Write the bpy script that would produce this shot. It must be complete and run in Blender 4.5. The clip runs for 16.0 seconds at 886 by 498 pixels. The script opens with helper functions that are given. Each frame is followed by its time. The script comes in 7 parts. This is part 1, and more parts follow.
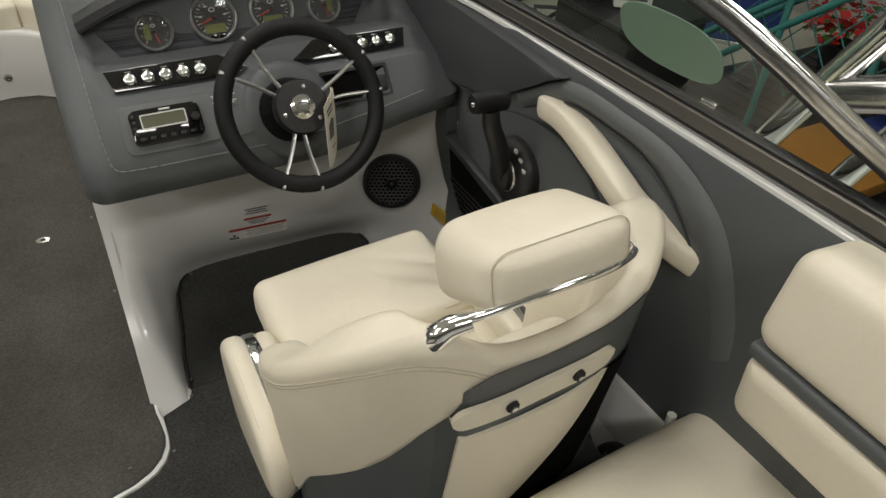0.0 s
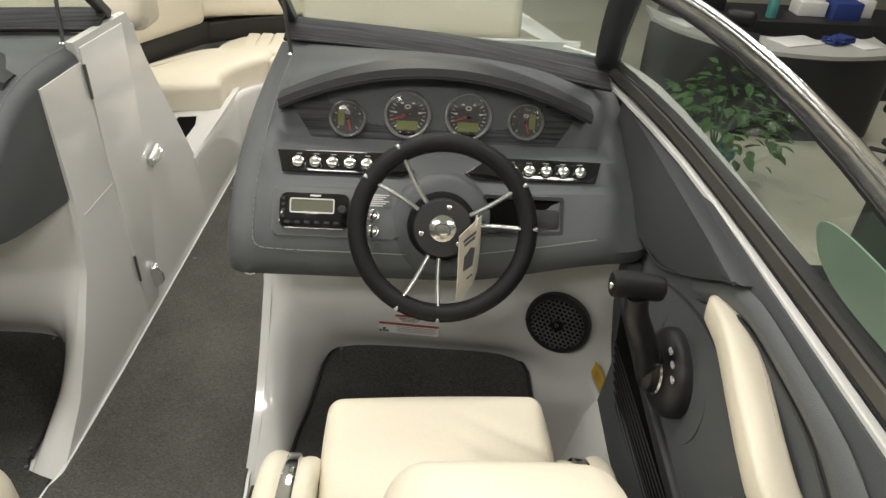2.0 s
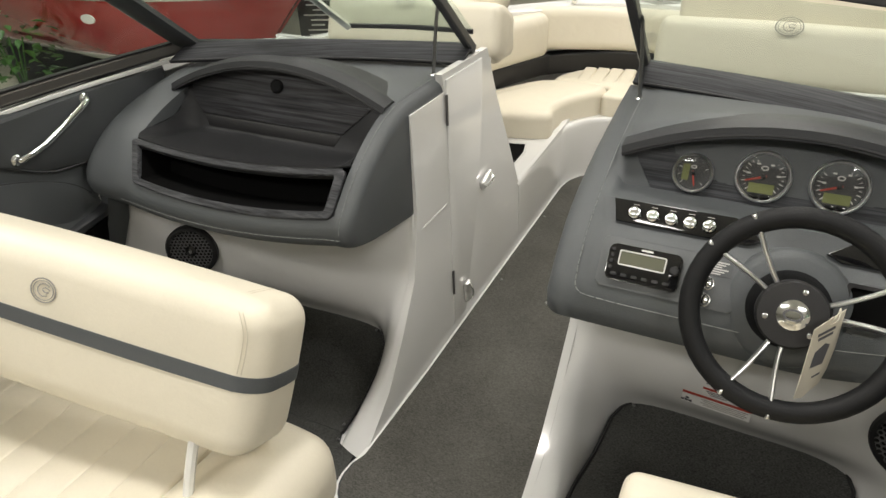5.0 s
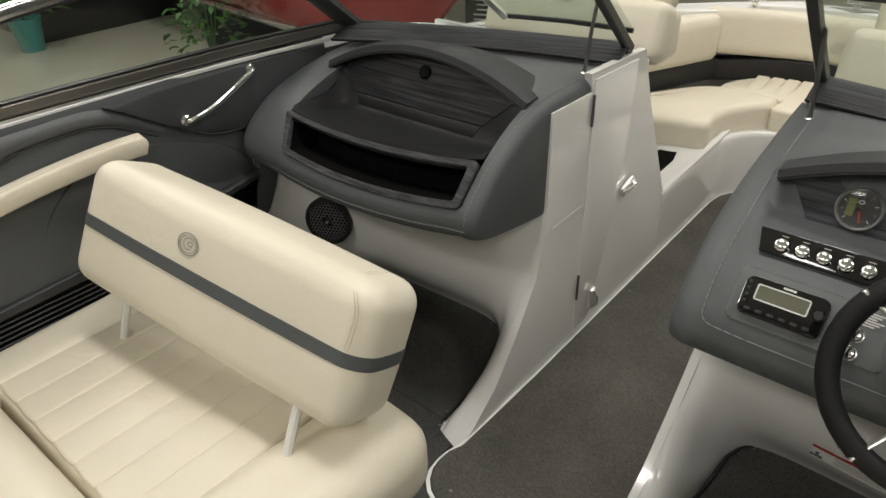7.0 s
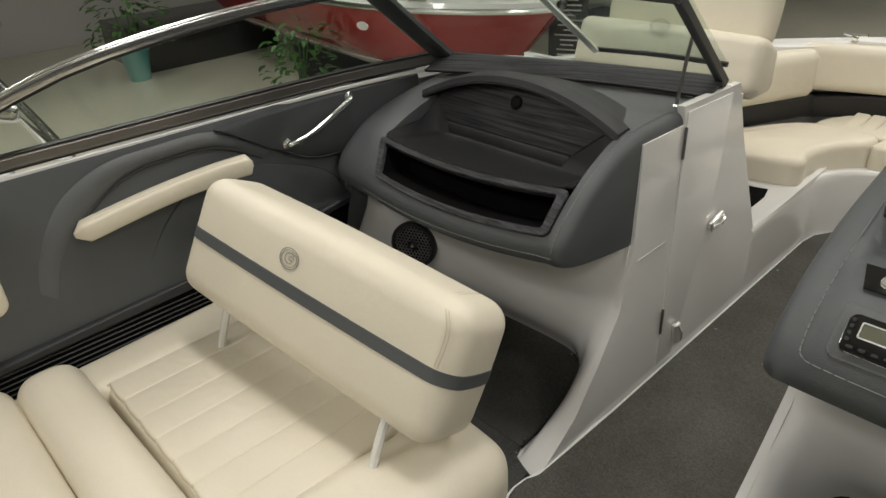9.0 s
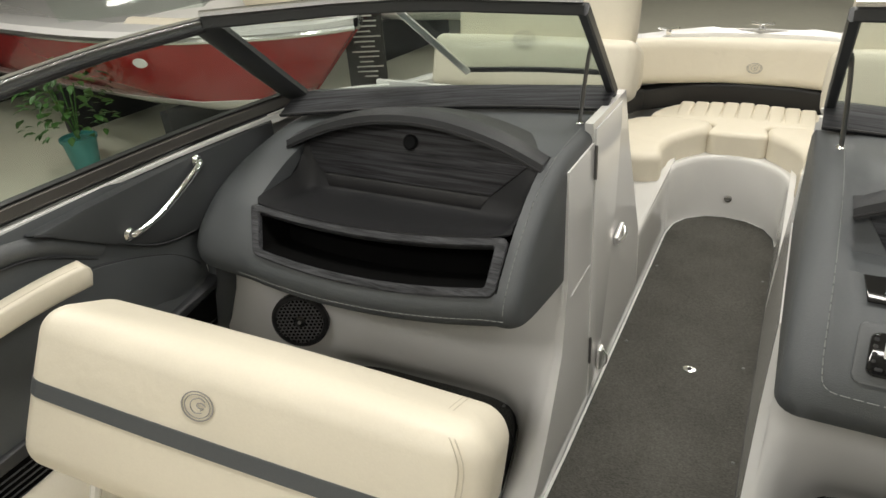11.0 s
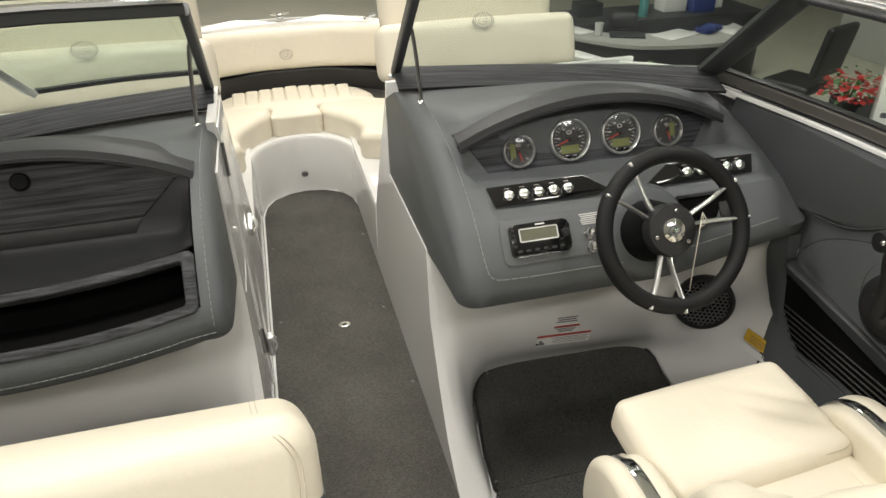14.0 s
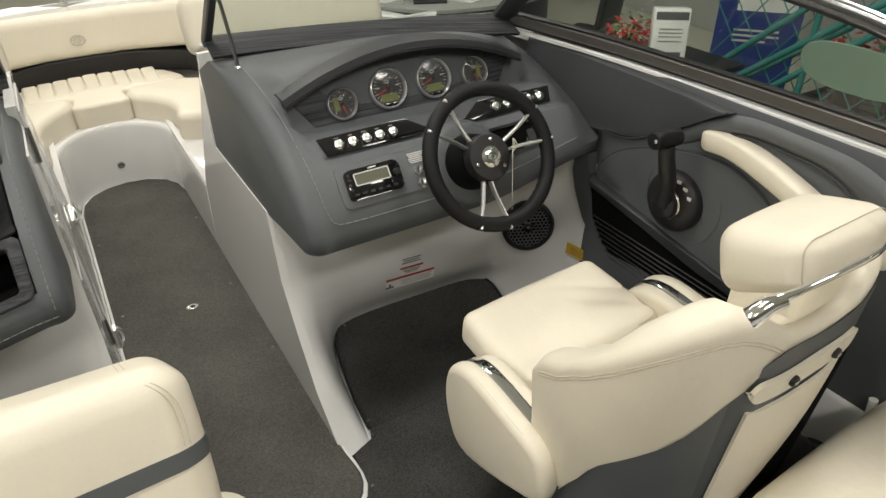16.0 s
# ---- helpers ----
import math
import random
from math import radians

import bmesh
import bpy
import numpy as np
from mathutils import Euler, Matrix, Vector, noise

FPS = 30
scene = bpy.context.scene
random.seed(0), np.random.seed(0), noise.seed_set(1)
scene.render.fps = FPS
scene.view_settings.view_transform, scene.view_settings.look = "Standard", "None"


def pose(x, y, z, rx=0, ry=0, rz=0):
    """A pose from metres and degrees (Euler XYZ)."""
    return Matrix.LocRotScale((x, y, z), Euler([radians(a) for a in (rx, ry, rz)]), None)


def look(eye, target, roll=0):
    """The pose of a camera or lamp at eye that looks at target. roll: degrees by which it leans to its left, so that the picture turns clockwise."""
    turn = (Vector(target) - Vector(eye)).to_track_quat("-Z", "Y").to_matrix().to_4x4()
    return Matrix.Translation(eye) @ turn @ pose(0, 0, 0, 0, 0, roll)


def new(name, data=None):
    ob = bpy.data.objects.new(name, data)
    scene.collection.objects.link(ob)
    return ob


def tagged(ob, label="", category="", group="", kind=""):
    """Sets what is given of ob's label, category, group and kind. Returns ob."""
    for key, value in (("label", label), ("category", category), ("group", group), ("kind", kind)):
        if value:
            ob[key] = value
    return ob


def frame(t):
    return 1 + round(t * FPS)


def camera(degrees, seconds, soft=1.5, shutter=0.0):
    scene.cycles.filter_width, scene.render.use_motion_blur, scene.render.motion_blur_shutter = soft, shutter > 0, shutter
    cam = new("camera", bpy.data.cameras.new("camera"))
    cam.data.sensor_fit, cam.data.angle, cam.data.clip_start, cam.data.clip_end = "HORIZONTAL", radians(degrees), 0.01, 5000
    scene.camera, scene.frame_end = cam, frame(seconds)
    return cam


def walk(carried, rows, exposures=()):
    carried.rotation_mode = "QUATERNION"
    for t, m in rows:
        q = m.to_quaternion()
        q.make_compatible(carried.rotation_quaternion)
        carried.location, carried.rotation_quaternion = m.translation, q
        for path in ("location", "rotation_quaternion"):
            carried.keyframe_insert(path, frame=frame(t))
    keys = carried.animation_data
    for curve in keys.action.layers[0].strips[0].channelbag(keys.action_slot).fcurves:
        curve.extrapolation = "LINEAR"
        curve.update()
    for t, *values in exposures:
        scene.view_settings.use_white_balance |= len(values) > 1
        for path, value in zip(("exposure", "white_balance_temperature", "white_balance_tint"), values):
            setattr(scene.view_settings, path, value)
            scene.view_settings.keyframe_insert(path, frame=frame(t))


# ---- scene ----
cam = camera(67.0, 16.0)
PATH = [
    (0, (0.313, -2.099, 1.438), (1.102, -0.765, 0.174), 3.5),
    (0.5, (0.388, -2.015, 1.441), (1.118, -0.649, 0.177), 4.6),
    (1, (0.439, -1.961, 1.438), (1.101, -0.528, 0.21), 3.6),
    (1.5, (0.55, -1.935, 1.436), (0.907, -0.341, 0.282), 3.5),
    (2, (0.662, -1.925, 1.444), (0.708, -0.266, 0.327), 3.2),
    (2.5, (0.694, -1.896, 1.441), (0.489, -0.245, 0.331), 1.1),
    (3, (0.687, -1.907, 1.445), (0.314, -0.26, 0.373), -0.1),
    (3.5, (0.682, -1.902, 1.434), (0.18, -0.297, 0.351), -0.9),
    (4, (0.644, -1.897, 1.439), (0.019, -0.342, 0.349), -2.0),
    (4.5, (0.592, -1.895, 1.459), (-0.061, -0.344, 0.378), -1.9),
    (4.7, (0.579, -1.893, 1.464), (-0.123, -0.354, 0.397), -2.1),
    (6.8, (0.56, -1.85, 1.478), (-0.481, -0.54, 0.382), -1.5),
    (7, (0.586, -1.847, 1.477), (-0.516, -0.573, 0.398), -2.0),
    (7.5, (0.631, -1.856, 1.476), (-0.623, -0.689, 0.444), -3.2),
    (8, (0.651, -1.859, 1.479), (-0.68, -0.773, 0.455), -4.1),
    (8.2, (0.651, -1.867, 1.479), (-0.697, -0.781, 0.478), -4.1),
    (10.3, (0.307, -1.923, 1.478), (-0.75, -0.556, 0.47), -2.1),
    (10.5, (0.263, -1.894, 1.469), (-0.757, -0.49, 0.474), -2.1),
    (11, (0.175, -1.81, 1.464), (-0.672, -0.291, 0.477), -4.5),
    (11.5, (0.138, -1.79, 1.468), (-0.586, -0.215, 0.471), -4.6),
    (12, (0.042, -1.821, 1.48), (-0.438, -0.131, 0.523), -4.0),
    (12.5, (-0.071, -1.846, 1.481), (-0.204, -0.118, 0.483), -4.3),
    (13, (-0.137, -1.875, 1.485), (0.067, -0.174, 0.453), -2.6),
    (13.5, (-0.153, -1.885, 1.48), (0.228, -0.223, 0.435), -0.2),
    (14, (-0.097, -1.923, 1.485), (0.33, -0.272, 0.44), -0.8),
    (14.5, (-0.049, -1.947, 1.46), (0.344, -0.326, 0.356), -1.6),
    (15, (-0.064, -1.969, 1.457), (0.47, -0.393, 0.347), -0.8),
    (15.5, (-0.117, -2.006, 1.455), (0.597, -0.51, 0.337), -1.6),
    (16, (-0.148, -2.039, 1.463), (0.7, -0.602, 0.361), -0.8),
]
walk(cam, [(t, look(eye, target, roll)) for t, eye, target, roll in PATH], exposures=[(0, -0.58), (0.5, -0.70), (1.0, -0.58), (1.5, -0.30), (2.5, 0.20), (3.0, 0.27), (4.5, 0.13), (7.0, -0.40), (8.2, -0.53), (10.5, -0.35), (11.0, -0.2), (12.0, 0.05), (12.5, 0.11), (14.5, 0.02), (16, -0.14)])
LAMP_W = 54.0


# ---- world and lamps ----
world = bpy.data.worlds.new("showroom_world")
scene.world = world
world.use_nodes = True
world.node_tree.nodes["Background"].inputs[0].default_value = (0.9, 0.92, 1.0, 1)
world.node_tree.nodes["Background"].inputs[1].default_value = 0.02
CEIL, GROUND = 3.9, -0.95
# Added to brighten bow, port floor, far floor: (0.3, 1.8), (-5.4, -1.8), (-0.4, 9.2).
LAMP_SPOTS = [(-3.6, -4.2), (-0.6, -4.2), (2.4, -4.2), (-3.6, -0.6), (-0.3, -0.9), (2.6, -0.6), (-3.6, 4.2), (0.4, 4.6), (0.3, 1.8), (4.2, 4.2), (-7.0, 1.0), (-5.4, -1.8), (-0.4, 9.2)]
for k, (lx, ly) in enumerate(LAMP_SPOTS):
    lamp = bpy.data.lights.new("ceiling_lamp", "AREA")
    # Far and outer port lamps are made stronger to lift the floor there.
    lamp.shape, lamp.size, lamp.size_y, lamp.energy, lamp.color = "RECTANGLE", 1.2, 0.5, LAMP_W * (1.7 if ly > 9 else 1.4 if lx < -5 else 1.0), (1.0, 0.957, 0.895)
    ob = new("ceiling_lamp_glow", lamp)
    ob.matrix_world = look((lx, ly, CEIL - 0.12), (lx, ly + 0.001, -1))


# ---- materials ----
def material(name, base, rough=0.5, metal=0.0, grain=0.0, grain_scale=80.0, blotch=0.06, blotch_scale=3.0, bump=0.0, bump_scale=300.0, coat=0.0, spec=0.5, soft=0.0):
    m = bpy.data.materials.new(name)
    m.use_nodes = True
    nt = m.node_tree
    b = nt.nodes["Principled BSDF"]
    b.inputs["Roughness"].default_value, b.inputs["Metallic"].default_value = rough, metal
    b.inputs["Coat Weight"].default_value = coat
    b.inputs["Coat Roughness"].default_value = 0.06
    b.inputs["Specular IOR Level"].default_value = spec
    co = nt.nodes.new("ShaderNodeTexCoord")
    big = nt.nodes.new("ShaderNodeTexNoise")
    big.inputs["Scale"].default_value, big.inputs["Detail"].default_value = blotch_scale, 3
    fine = nt.nodes.new("ShaderNodeTexNoise")
    fine.inputs["Scale"].default_value, fine.inputs["Detail"].default_value = grain_scale, 4
    for n in (big, fine):
        nt.links.new(co.outputs["Object"], n.inputs["Vector"])
    add = nt.nodes.new("ShaderNodeMath")
    add.operation = "MULTIPLY_ADD"
    nt.links.new(big.outputs["Fac"], add.inputs[0])
    add.inputs[1].default_value, add.inputs[2].default_value = 2 * blotch, 1 - blotch
    add2 = nt.nodes.new("ShaderNodeMath")
    add2.operation = "MULTIPLY_ADD"
    nt.links.new(fine.outputs["Fac"], add2.inputs[0])
    add2.inputs[1].default_value, add2.inputs[2].default_value = 2 * grain, 1 - grain
    mul = nt.nodes.new("ShaderNodeMath")
    mul.operation = "MULTIPLY"
    nt.links.new(add.outputs[0], mul.inputs[0])
    nt.links.new(add2.outputs[0], mul.inputs[1])
    mix = nt.nodes.new("ShaderNodeVectorMath")
    mix.operation = "SCALE"
    mix.inputs[0].default_value = base
    nt.links.new(mul.outputs[0], mix.inputs["Scale"])
    nt.links.new(mix.outputs[0], b.inputs["Base Color"])
    if bump:
        bn = nt.nodes.new("ShaderNodeTexNoise")
        bn.inputs["Scale"].default_value, bn.inputs["Detail"].default_value = bump_scale, 3
        nt.links.new(co.outputs["Object"], bn.inputs["Vector"])
        bp = nt.nodes.new("ShaderNodeBump")
        bp.inputs["Strength"].default_value, bp.inputs["Distance"].default_value = bump, 0.002
        nt.links.new(bn.outputs["Fac"], bp.inputs["Height"])
        nt.links.new(bp.outputs[0], b.inputs["Normal"])
        if soft:
            sn = nt.nodes.new("ShaderNodeTexNoise")
            sn.inputs["Scale"].default_value, sn.inputs["Detail"].default_value, sn.inputs["Distortion"].default_value = 11.0, 2, 0.6
            nt.links.new(co.outputs["Object"], sn.inputs["Vector"])
            sp = nt.nodes.new("ShaderNodeBump")
            sp.inputs["Strength"].default_value, sp.inputs["Distance"].default_value = soft, 0.012
            nt.links.new(sn.outputs["Fac"], sp.inputs["Height"])
            nt.links.new(sp.outputs[0], bp.inputs["Normal"])
    return m


def wood_material(name, dark, light, scale=(1.6, 16.0, 16.0), rough=0.42):
    m = bpy.data.materials.new(name)
    m.use_nodes = True
    nt = m.node_tree
    b = nt.nodes["Principled BSDF"]
    b.inputs["Roughness"].default_value = rough
    b.inputs["Specular IOR Level"].default_value = 0.22
    co = nt.nodes.new("ShaderNodeTexCoord")
    mp = nt.nodes.new("ShaderNodeMapping")
    mp.inputs["Scale"].default_value = scale
    n = nt.nodes.new("ShaderNodeTexNoise")
    n.inputs["Scale"].default_value, n.inputs["Detail"].default_value, n.inputs["Roughness"].default_value = 5.0, 6, 0.65
    n.inputs["Distortion"].default_value = 0.7
    r = nt.nodes.new("ShaderNodeValToRGB")
    r.color_ramp.elements[0].position, r.color_ramp.elements[1].position = 0.34, 0.66
    r.color_ramp.elements[0].color, r.color_ramp.elements[1].color = (*dark, 1), (*light, 1)
    nt.links.new(co.outputs["Object"], mp.inputs["Vector"])
    nt.links.new(mp.outputs[0], n.inputs["Vector"])
    nt.links.new(n.outputs["Fac"], r.inputs["Fac"])
    nt.links.new(r.outputs[0], b.inputs["Base Color"])
    return m


def carpet_material(name, dark, light):
    m = bpy.data.materials.new(name)
    m.use_nodes = True
    nt = m.node_tree
    b = nt.nodes["Principled BSDF"]
    b.inputs["Roughness"].default_value = 0.95
    b.inputs["Specular IOR Level"].default_value = 0.1
    co = nt.nodes.new("ShaderNodeTexCoord")
    mp = nt.nodes.new("ShaderNodeMapping")
    mp.inputs["Scale"].default_value = (1.0, 3.0, 1.0)
    n = nt.nodes.new("ShaderNodeTexNoise")
    n.inputs["Scale"].default_value, n.inputs["Detail"].default_value = 190.0, 4
    n2 = nt.nodes.new("ShaderNodeTexNoise")
    n2.inputs["Scale"].default_value, n2.inputs["Detail"].default_value = 4.0, 3
    mx = nt.nodes.new("ShaderNodeMath")
    mx.operation = "MULTIPLY_ADD"
    mx.inputs[1].default_value = 0.35
    r = nt.nodes.new("ShaderNodeValToRGB")
    r.color_ramp.elements[0].position, r.color_ramp.elements[1].position = 0.45, 0.95
    r.color_ramp.elements[0].color, r.color_ramp.elements[1].color = (*dark, 1), (*light, 1)
    bp = nt.nodes.new("ShaderNodeBump")
    bp.inputs["Strength"].default_value, bp.inputs["Distance"].default_value = 0.8, 0.003
    nt.links.new(co.outputs["Object"], mp.inputs["Vector"])
    nt.links.new(mp.outputs[0], n.inputs["Vector"])
    nt.links.new(co.outputs["Object"], n2.inputs["Vector"])
    nt.links.new(n2.outputs["Fac"], mx.inputs[0])
    nt.links.new(n.outputs["Fac"], mx.inputs[2])
    nt.links.new(mx.outputs[0], r.inputs["Fac"])
    nt.links.new(r.outputs[0], b.inputs["Base Color"])
    nt.links.new(n.outputs["Fac"], bp.inputs["Height"])
    nt.links.new(bp.outputs[0], b.inputs["Normal"])
    return m


def glass_material(name, tint, rough=0.0):
    m = bpy.data.materials.new(name)
    m.use_nodes = True
    nt = m.node_tree
    out = nt.nodes["Material Output"]
    tr, gl, mx, lw, pw = (nt.nodes.new(k) for k in ("ShaderNodeBsdfTransparent", "ShaderNodeBsdfGlossy", "ShaderNodeMixShader", "ShaderNodeLayerWeight", "ShaderNodeMath"))
    tr.inputs[0].default_value = (*tint, 1)
    gl.inputs["Roughness"].default_value = rough
    pw.operation = "POWER"
    pw.inputs[1].default_value = 4.0
    sc = nt.nodes.new("ShaderNodeMath")
    sc.operation = "MULTIPLY_ADD"
    sc.inputs[1].default_value, sc.inputs[2].default_value = 0.6, 0.035
    nt.links.new(lw.outputs["Facing"], pw.inputs[0])
    nt.links.new(pw.outputs[0], sc.inputs[0])
    nt.links.new(sc.outputs[0], mx.inputs[0])
    nt.links.new(tr.outputs[0], mx.inputs[1])
    nt.links.new(gl.outputs[0], mx.inputs[2])
    nt.links.new(mx.outputs[0], out.inputs[0])
    return m


CREAM = material("cream_vinyl", (0.765, 0.712, 0.585), 0.42, grain=0.03, grain_scale=160, blotch=0.05, blotch_scale=5, bump=0.12, bump_scale=260, soft=0.28)
CREAM_DK = material("cream_stitch", (0.58, 0.53, 0.42), 0.6)
GREY = material("grey_vinyl", (0.088, 0.096, 0.101), 0.5, grain=0.08, grain_scale=240, blotch=0.06, bump=0.35, bump_scale=420)
GREY_LT = material("light_grey_vinyl", (0.115, 0.123, 0.128), 0.5, grain=0.08, grain_scale=240, bump=0.35, bump_scale=420)
GREY_DK = material("charcoal_vinyl", (0.030, 0.032, 0.035), 0.48, grain=0.08, grain_scale=240, bump=0.35, bump_scale=420)
STITCH = material("pale_grey_stitch", (0.24, 0.25, 0.245), 0.7)
CHARCOAL = material("black_grey_vinyl", (0.006, 0.0062, 0.007), 0.6, spec=0.15, grain=0.08, grain_scale=240, bump=0.35, bump_scale=420)
LINING = material("charcoal_lining_vinyl", (0.0145, 0.015, 0.0165), 0.55, spec=0.3, grain=0.08, grain_scale=240, bump=0.35, bump_scale=420)
# Same grey vinyl; the shade from the wedge pad's facing is in the colour.
GREY_SHADED = material("shaded_grey_vinyl", (0.062, 0.067, 0.071), 0.5, grain=0.08, grain_scale=240, bump=0.35, bump_scale=420)
WHITE = material("white_gelcoat", (0.80, 0.80, 0.785), 0.14, blotch=0.03, blotch_scale=2, coat=0.5)
WHITE_TRIM = material("white_trim", (0.82, 0.82, 0.80), 0.25)
CARPET = carpet_material("charcoal_carpet", (0.056, 0.055, 0.050), (0.165, 0.160, 0.144))
# Darker copy of the carpet, with the footwell shadow put into its colour.
CARPET_SHADE = carpet_material("shade_darkened_carpet", (0.022, 0.023, 0.0215), (0.112, 0.113, 0.107))
WOOD = wood_material("grey_wood_veneer", (0.020, 0.021, 0.024), (0.100, 0.104, 0.114), (0.8, 30.0, 30.0))
WOOD_BAND = wood_material("smoked_wood_veneer", (0.008, 0.0085, 0.0095), (0.062, 0.064, 0.070), (0.6, 2.0, 95.0), 0.58)
WOOD_BIN = wood_material("slate_wood_veneer", (0.014, 0.015, 0.017), (0.085, 0.088, 0.095), (0.8, 30.0, 30.0))
WOOD_DK = wood_material("dark_wood_veneer", (0.007, 0.007, 0.008), (0.066, 0.067, 0.073), (0.7, 22.0, 22.0))
BLACK = material("black_plastic", (0.012, 0.012, 0.013), 0.45, bump=0.1)
# Near-black for dark parts; also paints the shade inside bin, pocket and bench openings.
VOID = material("dull_black_and_shade", (0.0022, 0.0022, 0.0022), 0.9, spec=0.1)
GRILLE = material("satin_black_grille", (0.13, 0.13, 0.132), 0.45)
BLACK_GLOSS = material("gloss_black", (0.008, 0.008, 0.009), 0.08, coat=0.6)
RUBBER = material("black_leather", (0.0065, 0.007, 0.008), 0.55, spec=0.3, bump=0.3, bump_scale=500)
SATIN_BAR = material("satin_grey_metal", (0.20, 0.19, 0.175), 0.38, metal=0.7, blotch=0.08, blotch_scale=9)
FRAME = material("dark_grey_frame", (0.045, 0.048, 0.05), 0.35, blotch=0.04)
BEZEL = material("satin_chrome", (0.93, 0.93, 0.92), 0.33, metal=1.0, blotch=0.02)
CHROME = material("chrome", (0.92, 0.93, 0.94), 0.10, metal=1.0, blotch=0.02)
STEEL = material("brushed_steel", (0.62, 0.62, 0.62), 0.22, metal=1.0, blotch=0.05)
GLASS = glass_material("clear_glass", (0.92, 0.955, 0.93))
GLASS_DIAL = glass_material("dial_glass", (0.97, 0.97, 0.97))
LCD = material("green_grey_display", (0.19, 0.21, 0.085), 0.5, spec=0.2)
RADIO_LCD = material("olive_grey_display", (0.115, 0.118, 0.078), 0.4, spec=0.3)
DIAL = material("dark_dial", (0.038, 0.039, 0.040), 0.4)
PALE = material("pale_print", (0.62, 0.62, 0.60), 0.6)
RED = material("red_print", (0.42, 0.05, 0.03), 0.5)
YELLOW = material("yellow_print", (0.62, 0.38, 0.03), 0.5)
PAPER = material("cream_paper", (0.66, 0.62, 0.52), 0.7)
INK = material("grey_ink", (0.10, 0.10, 0.11), 0.7)
SILVER_INK = material("grey_embroidery", (0.30, 0.29, 0.27), 0.6)
HULL_RED = material("red_gelcoat", (0.34, 0.018, 0.02), 0.2, coat=0.5)
HULL_BLACK = material("black_gelcoat", (0.012, 0.012, 0.013), 0.25, coat=0.3)
CONCRETE = material("polished_concrete", (0.58, 0.57, 0.47), 0.32, grain=0.08, grain_scale=12, blotch=0.18, blotch_scale=0.7)
WALL_PAINT = material("grey_wall_paint", (0.40, 0.40, 0.38), 0.8, blotch=0.05, blotch_scale=0.5)
CEIL_PAINT = material("white_ceiling", (0.82, 0.82, 0.79), 0.9)
LEAF = material("green_leaf", (0.045, 0.12, 0.025), 0.45, grain=0.25, grain_scale=30)
PETAL = material("red_petal", (0.42, 0.02, 0.02), 0.5, grain=0.2, grain_scale=40)
TEAL = material("teal_paint", (0.05, 0.22, 0.20), 0.4)
POT = material("teal_pot", (0.06, 0.25, 0.24), 0.35)
BLUE = material("blue_banner", (0.025, 0.05, 0.22), 0.55)
MINT = material("pale_green_plastic", (0.23, 0.36, 0.28), 0.4)
MINT.node_tree.nodes["Principled BSDF"].inputs["Alpha"].default_value = 0.78
DARKBOX = material("dark_furniture", (0.015, 0.016, 0.0175), 0.5)
ORANGE = material("orange_wood", (0.36, 0.16, 0.03), 0.5, grain=0.2, grain_scale=20)
DULL_STEEL = material("dull_steel", (0.22, 0.22, 0.22), 0.35, metal=1.0, blotch=0.05)


# ---- mesh tools ----
def part(name, bm, mat, parent=None, label="", sharp=38):
    """Links a bmesh, built in world places, as one mesh under its thing or part."""
    if parent is not None:
        bm.transform(parent_world(parent).inverted())
    bmesh.ops.recalc_face_normals(bm, faces=bm.faces)
    for f in bm.faces:
        f.smooth = True
    me = bpy.data.meshes.new(name)
    bm.to_mesh(me)
    bm.free()
    me.set_sharp_from_angle(angle=radians(sharp))
    me.materials.append(mat)
    ob = new(name, me)
    ob.parent = parent
    return tagged(ob, label)


def parent_world(ob):
    m = ob.matrix_basis.copy()
    while ob.parent is not None:
        ob = ob.parent
        m = ob.matrix_basis @ m
    return m


def thing(name, place, label, category, group="", kind="", rz=0.0):
    ob = new(name)
    ob.empty_display_size = 0.05
    ob.matrix_basis = pose(*place, 0, 0, rz)
    return tagged(ob, label, category, group, kind)


def setting(name, bm, mat, label, category, sharp=38):
    return tagged(part(name, bm, mat, None, "", sharp), label, category, "", "structure")


def join(*bms):
    out = bmesh.new()
    for b in bms:
        vs = {v: out.verts.new(v.co) for v in b.verts}
        for f in b.faces:
            try:
                out.faces.new([vs[v] for v in f.verts])
            except ValueError:
                pass
        b.free()
    return out


def smooth_path(pts, n=8, closed=False):
    """Catmull-Rom through the points."""
    p = [Vector(q) for q in pts]
    out = []
    count = len(p) if closed else len(p) - 1
    for i in range(count):
        if closed:
            a, b, c, d = p[i - 1], p[i], p[(i + 1) % len(p)], p[(i + 2) % len(p)]
        else:
            b, c = p[i], p[i + 1]
            a = p[i - 1] if i else b * 2 - c
            d = p[i + 2] if i + 2 < len(p) else c * 2 - b
        for k in range(n):
            t = k / n
            out.append(0.5 * (2 * b + (c - a) * t + (2 * a - 5 * b + 4 * c - d) * t**2 + (3 * b - a - 3 * c + d) * t**3))
    if not closed:
        out.append(p[-1])
    return out


def loft(rings, ring_closed=True, caps=True, closed=False):
    bm = bmesh.new()
    rows = [[bm.verts.new(Vector(p)) for p in ring] for ring in rings]
    m = len(rows[0])
    pairs = list(zip(rows, rows[1:])) + ([(rows[-1], rows[0])] if closed else [])
    for a, b in pairs:
        for j in range(m if ring_closed else m - 1):
            k = (j + 1) % m
            bm.faces.new((a[j], a[k], b[k], b[j]))
    if caps and ring_closed and not closed:
        bm.faces.new(rows[0][::-1])
        bm.faces.new(rows[-1])
    return bm


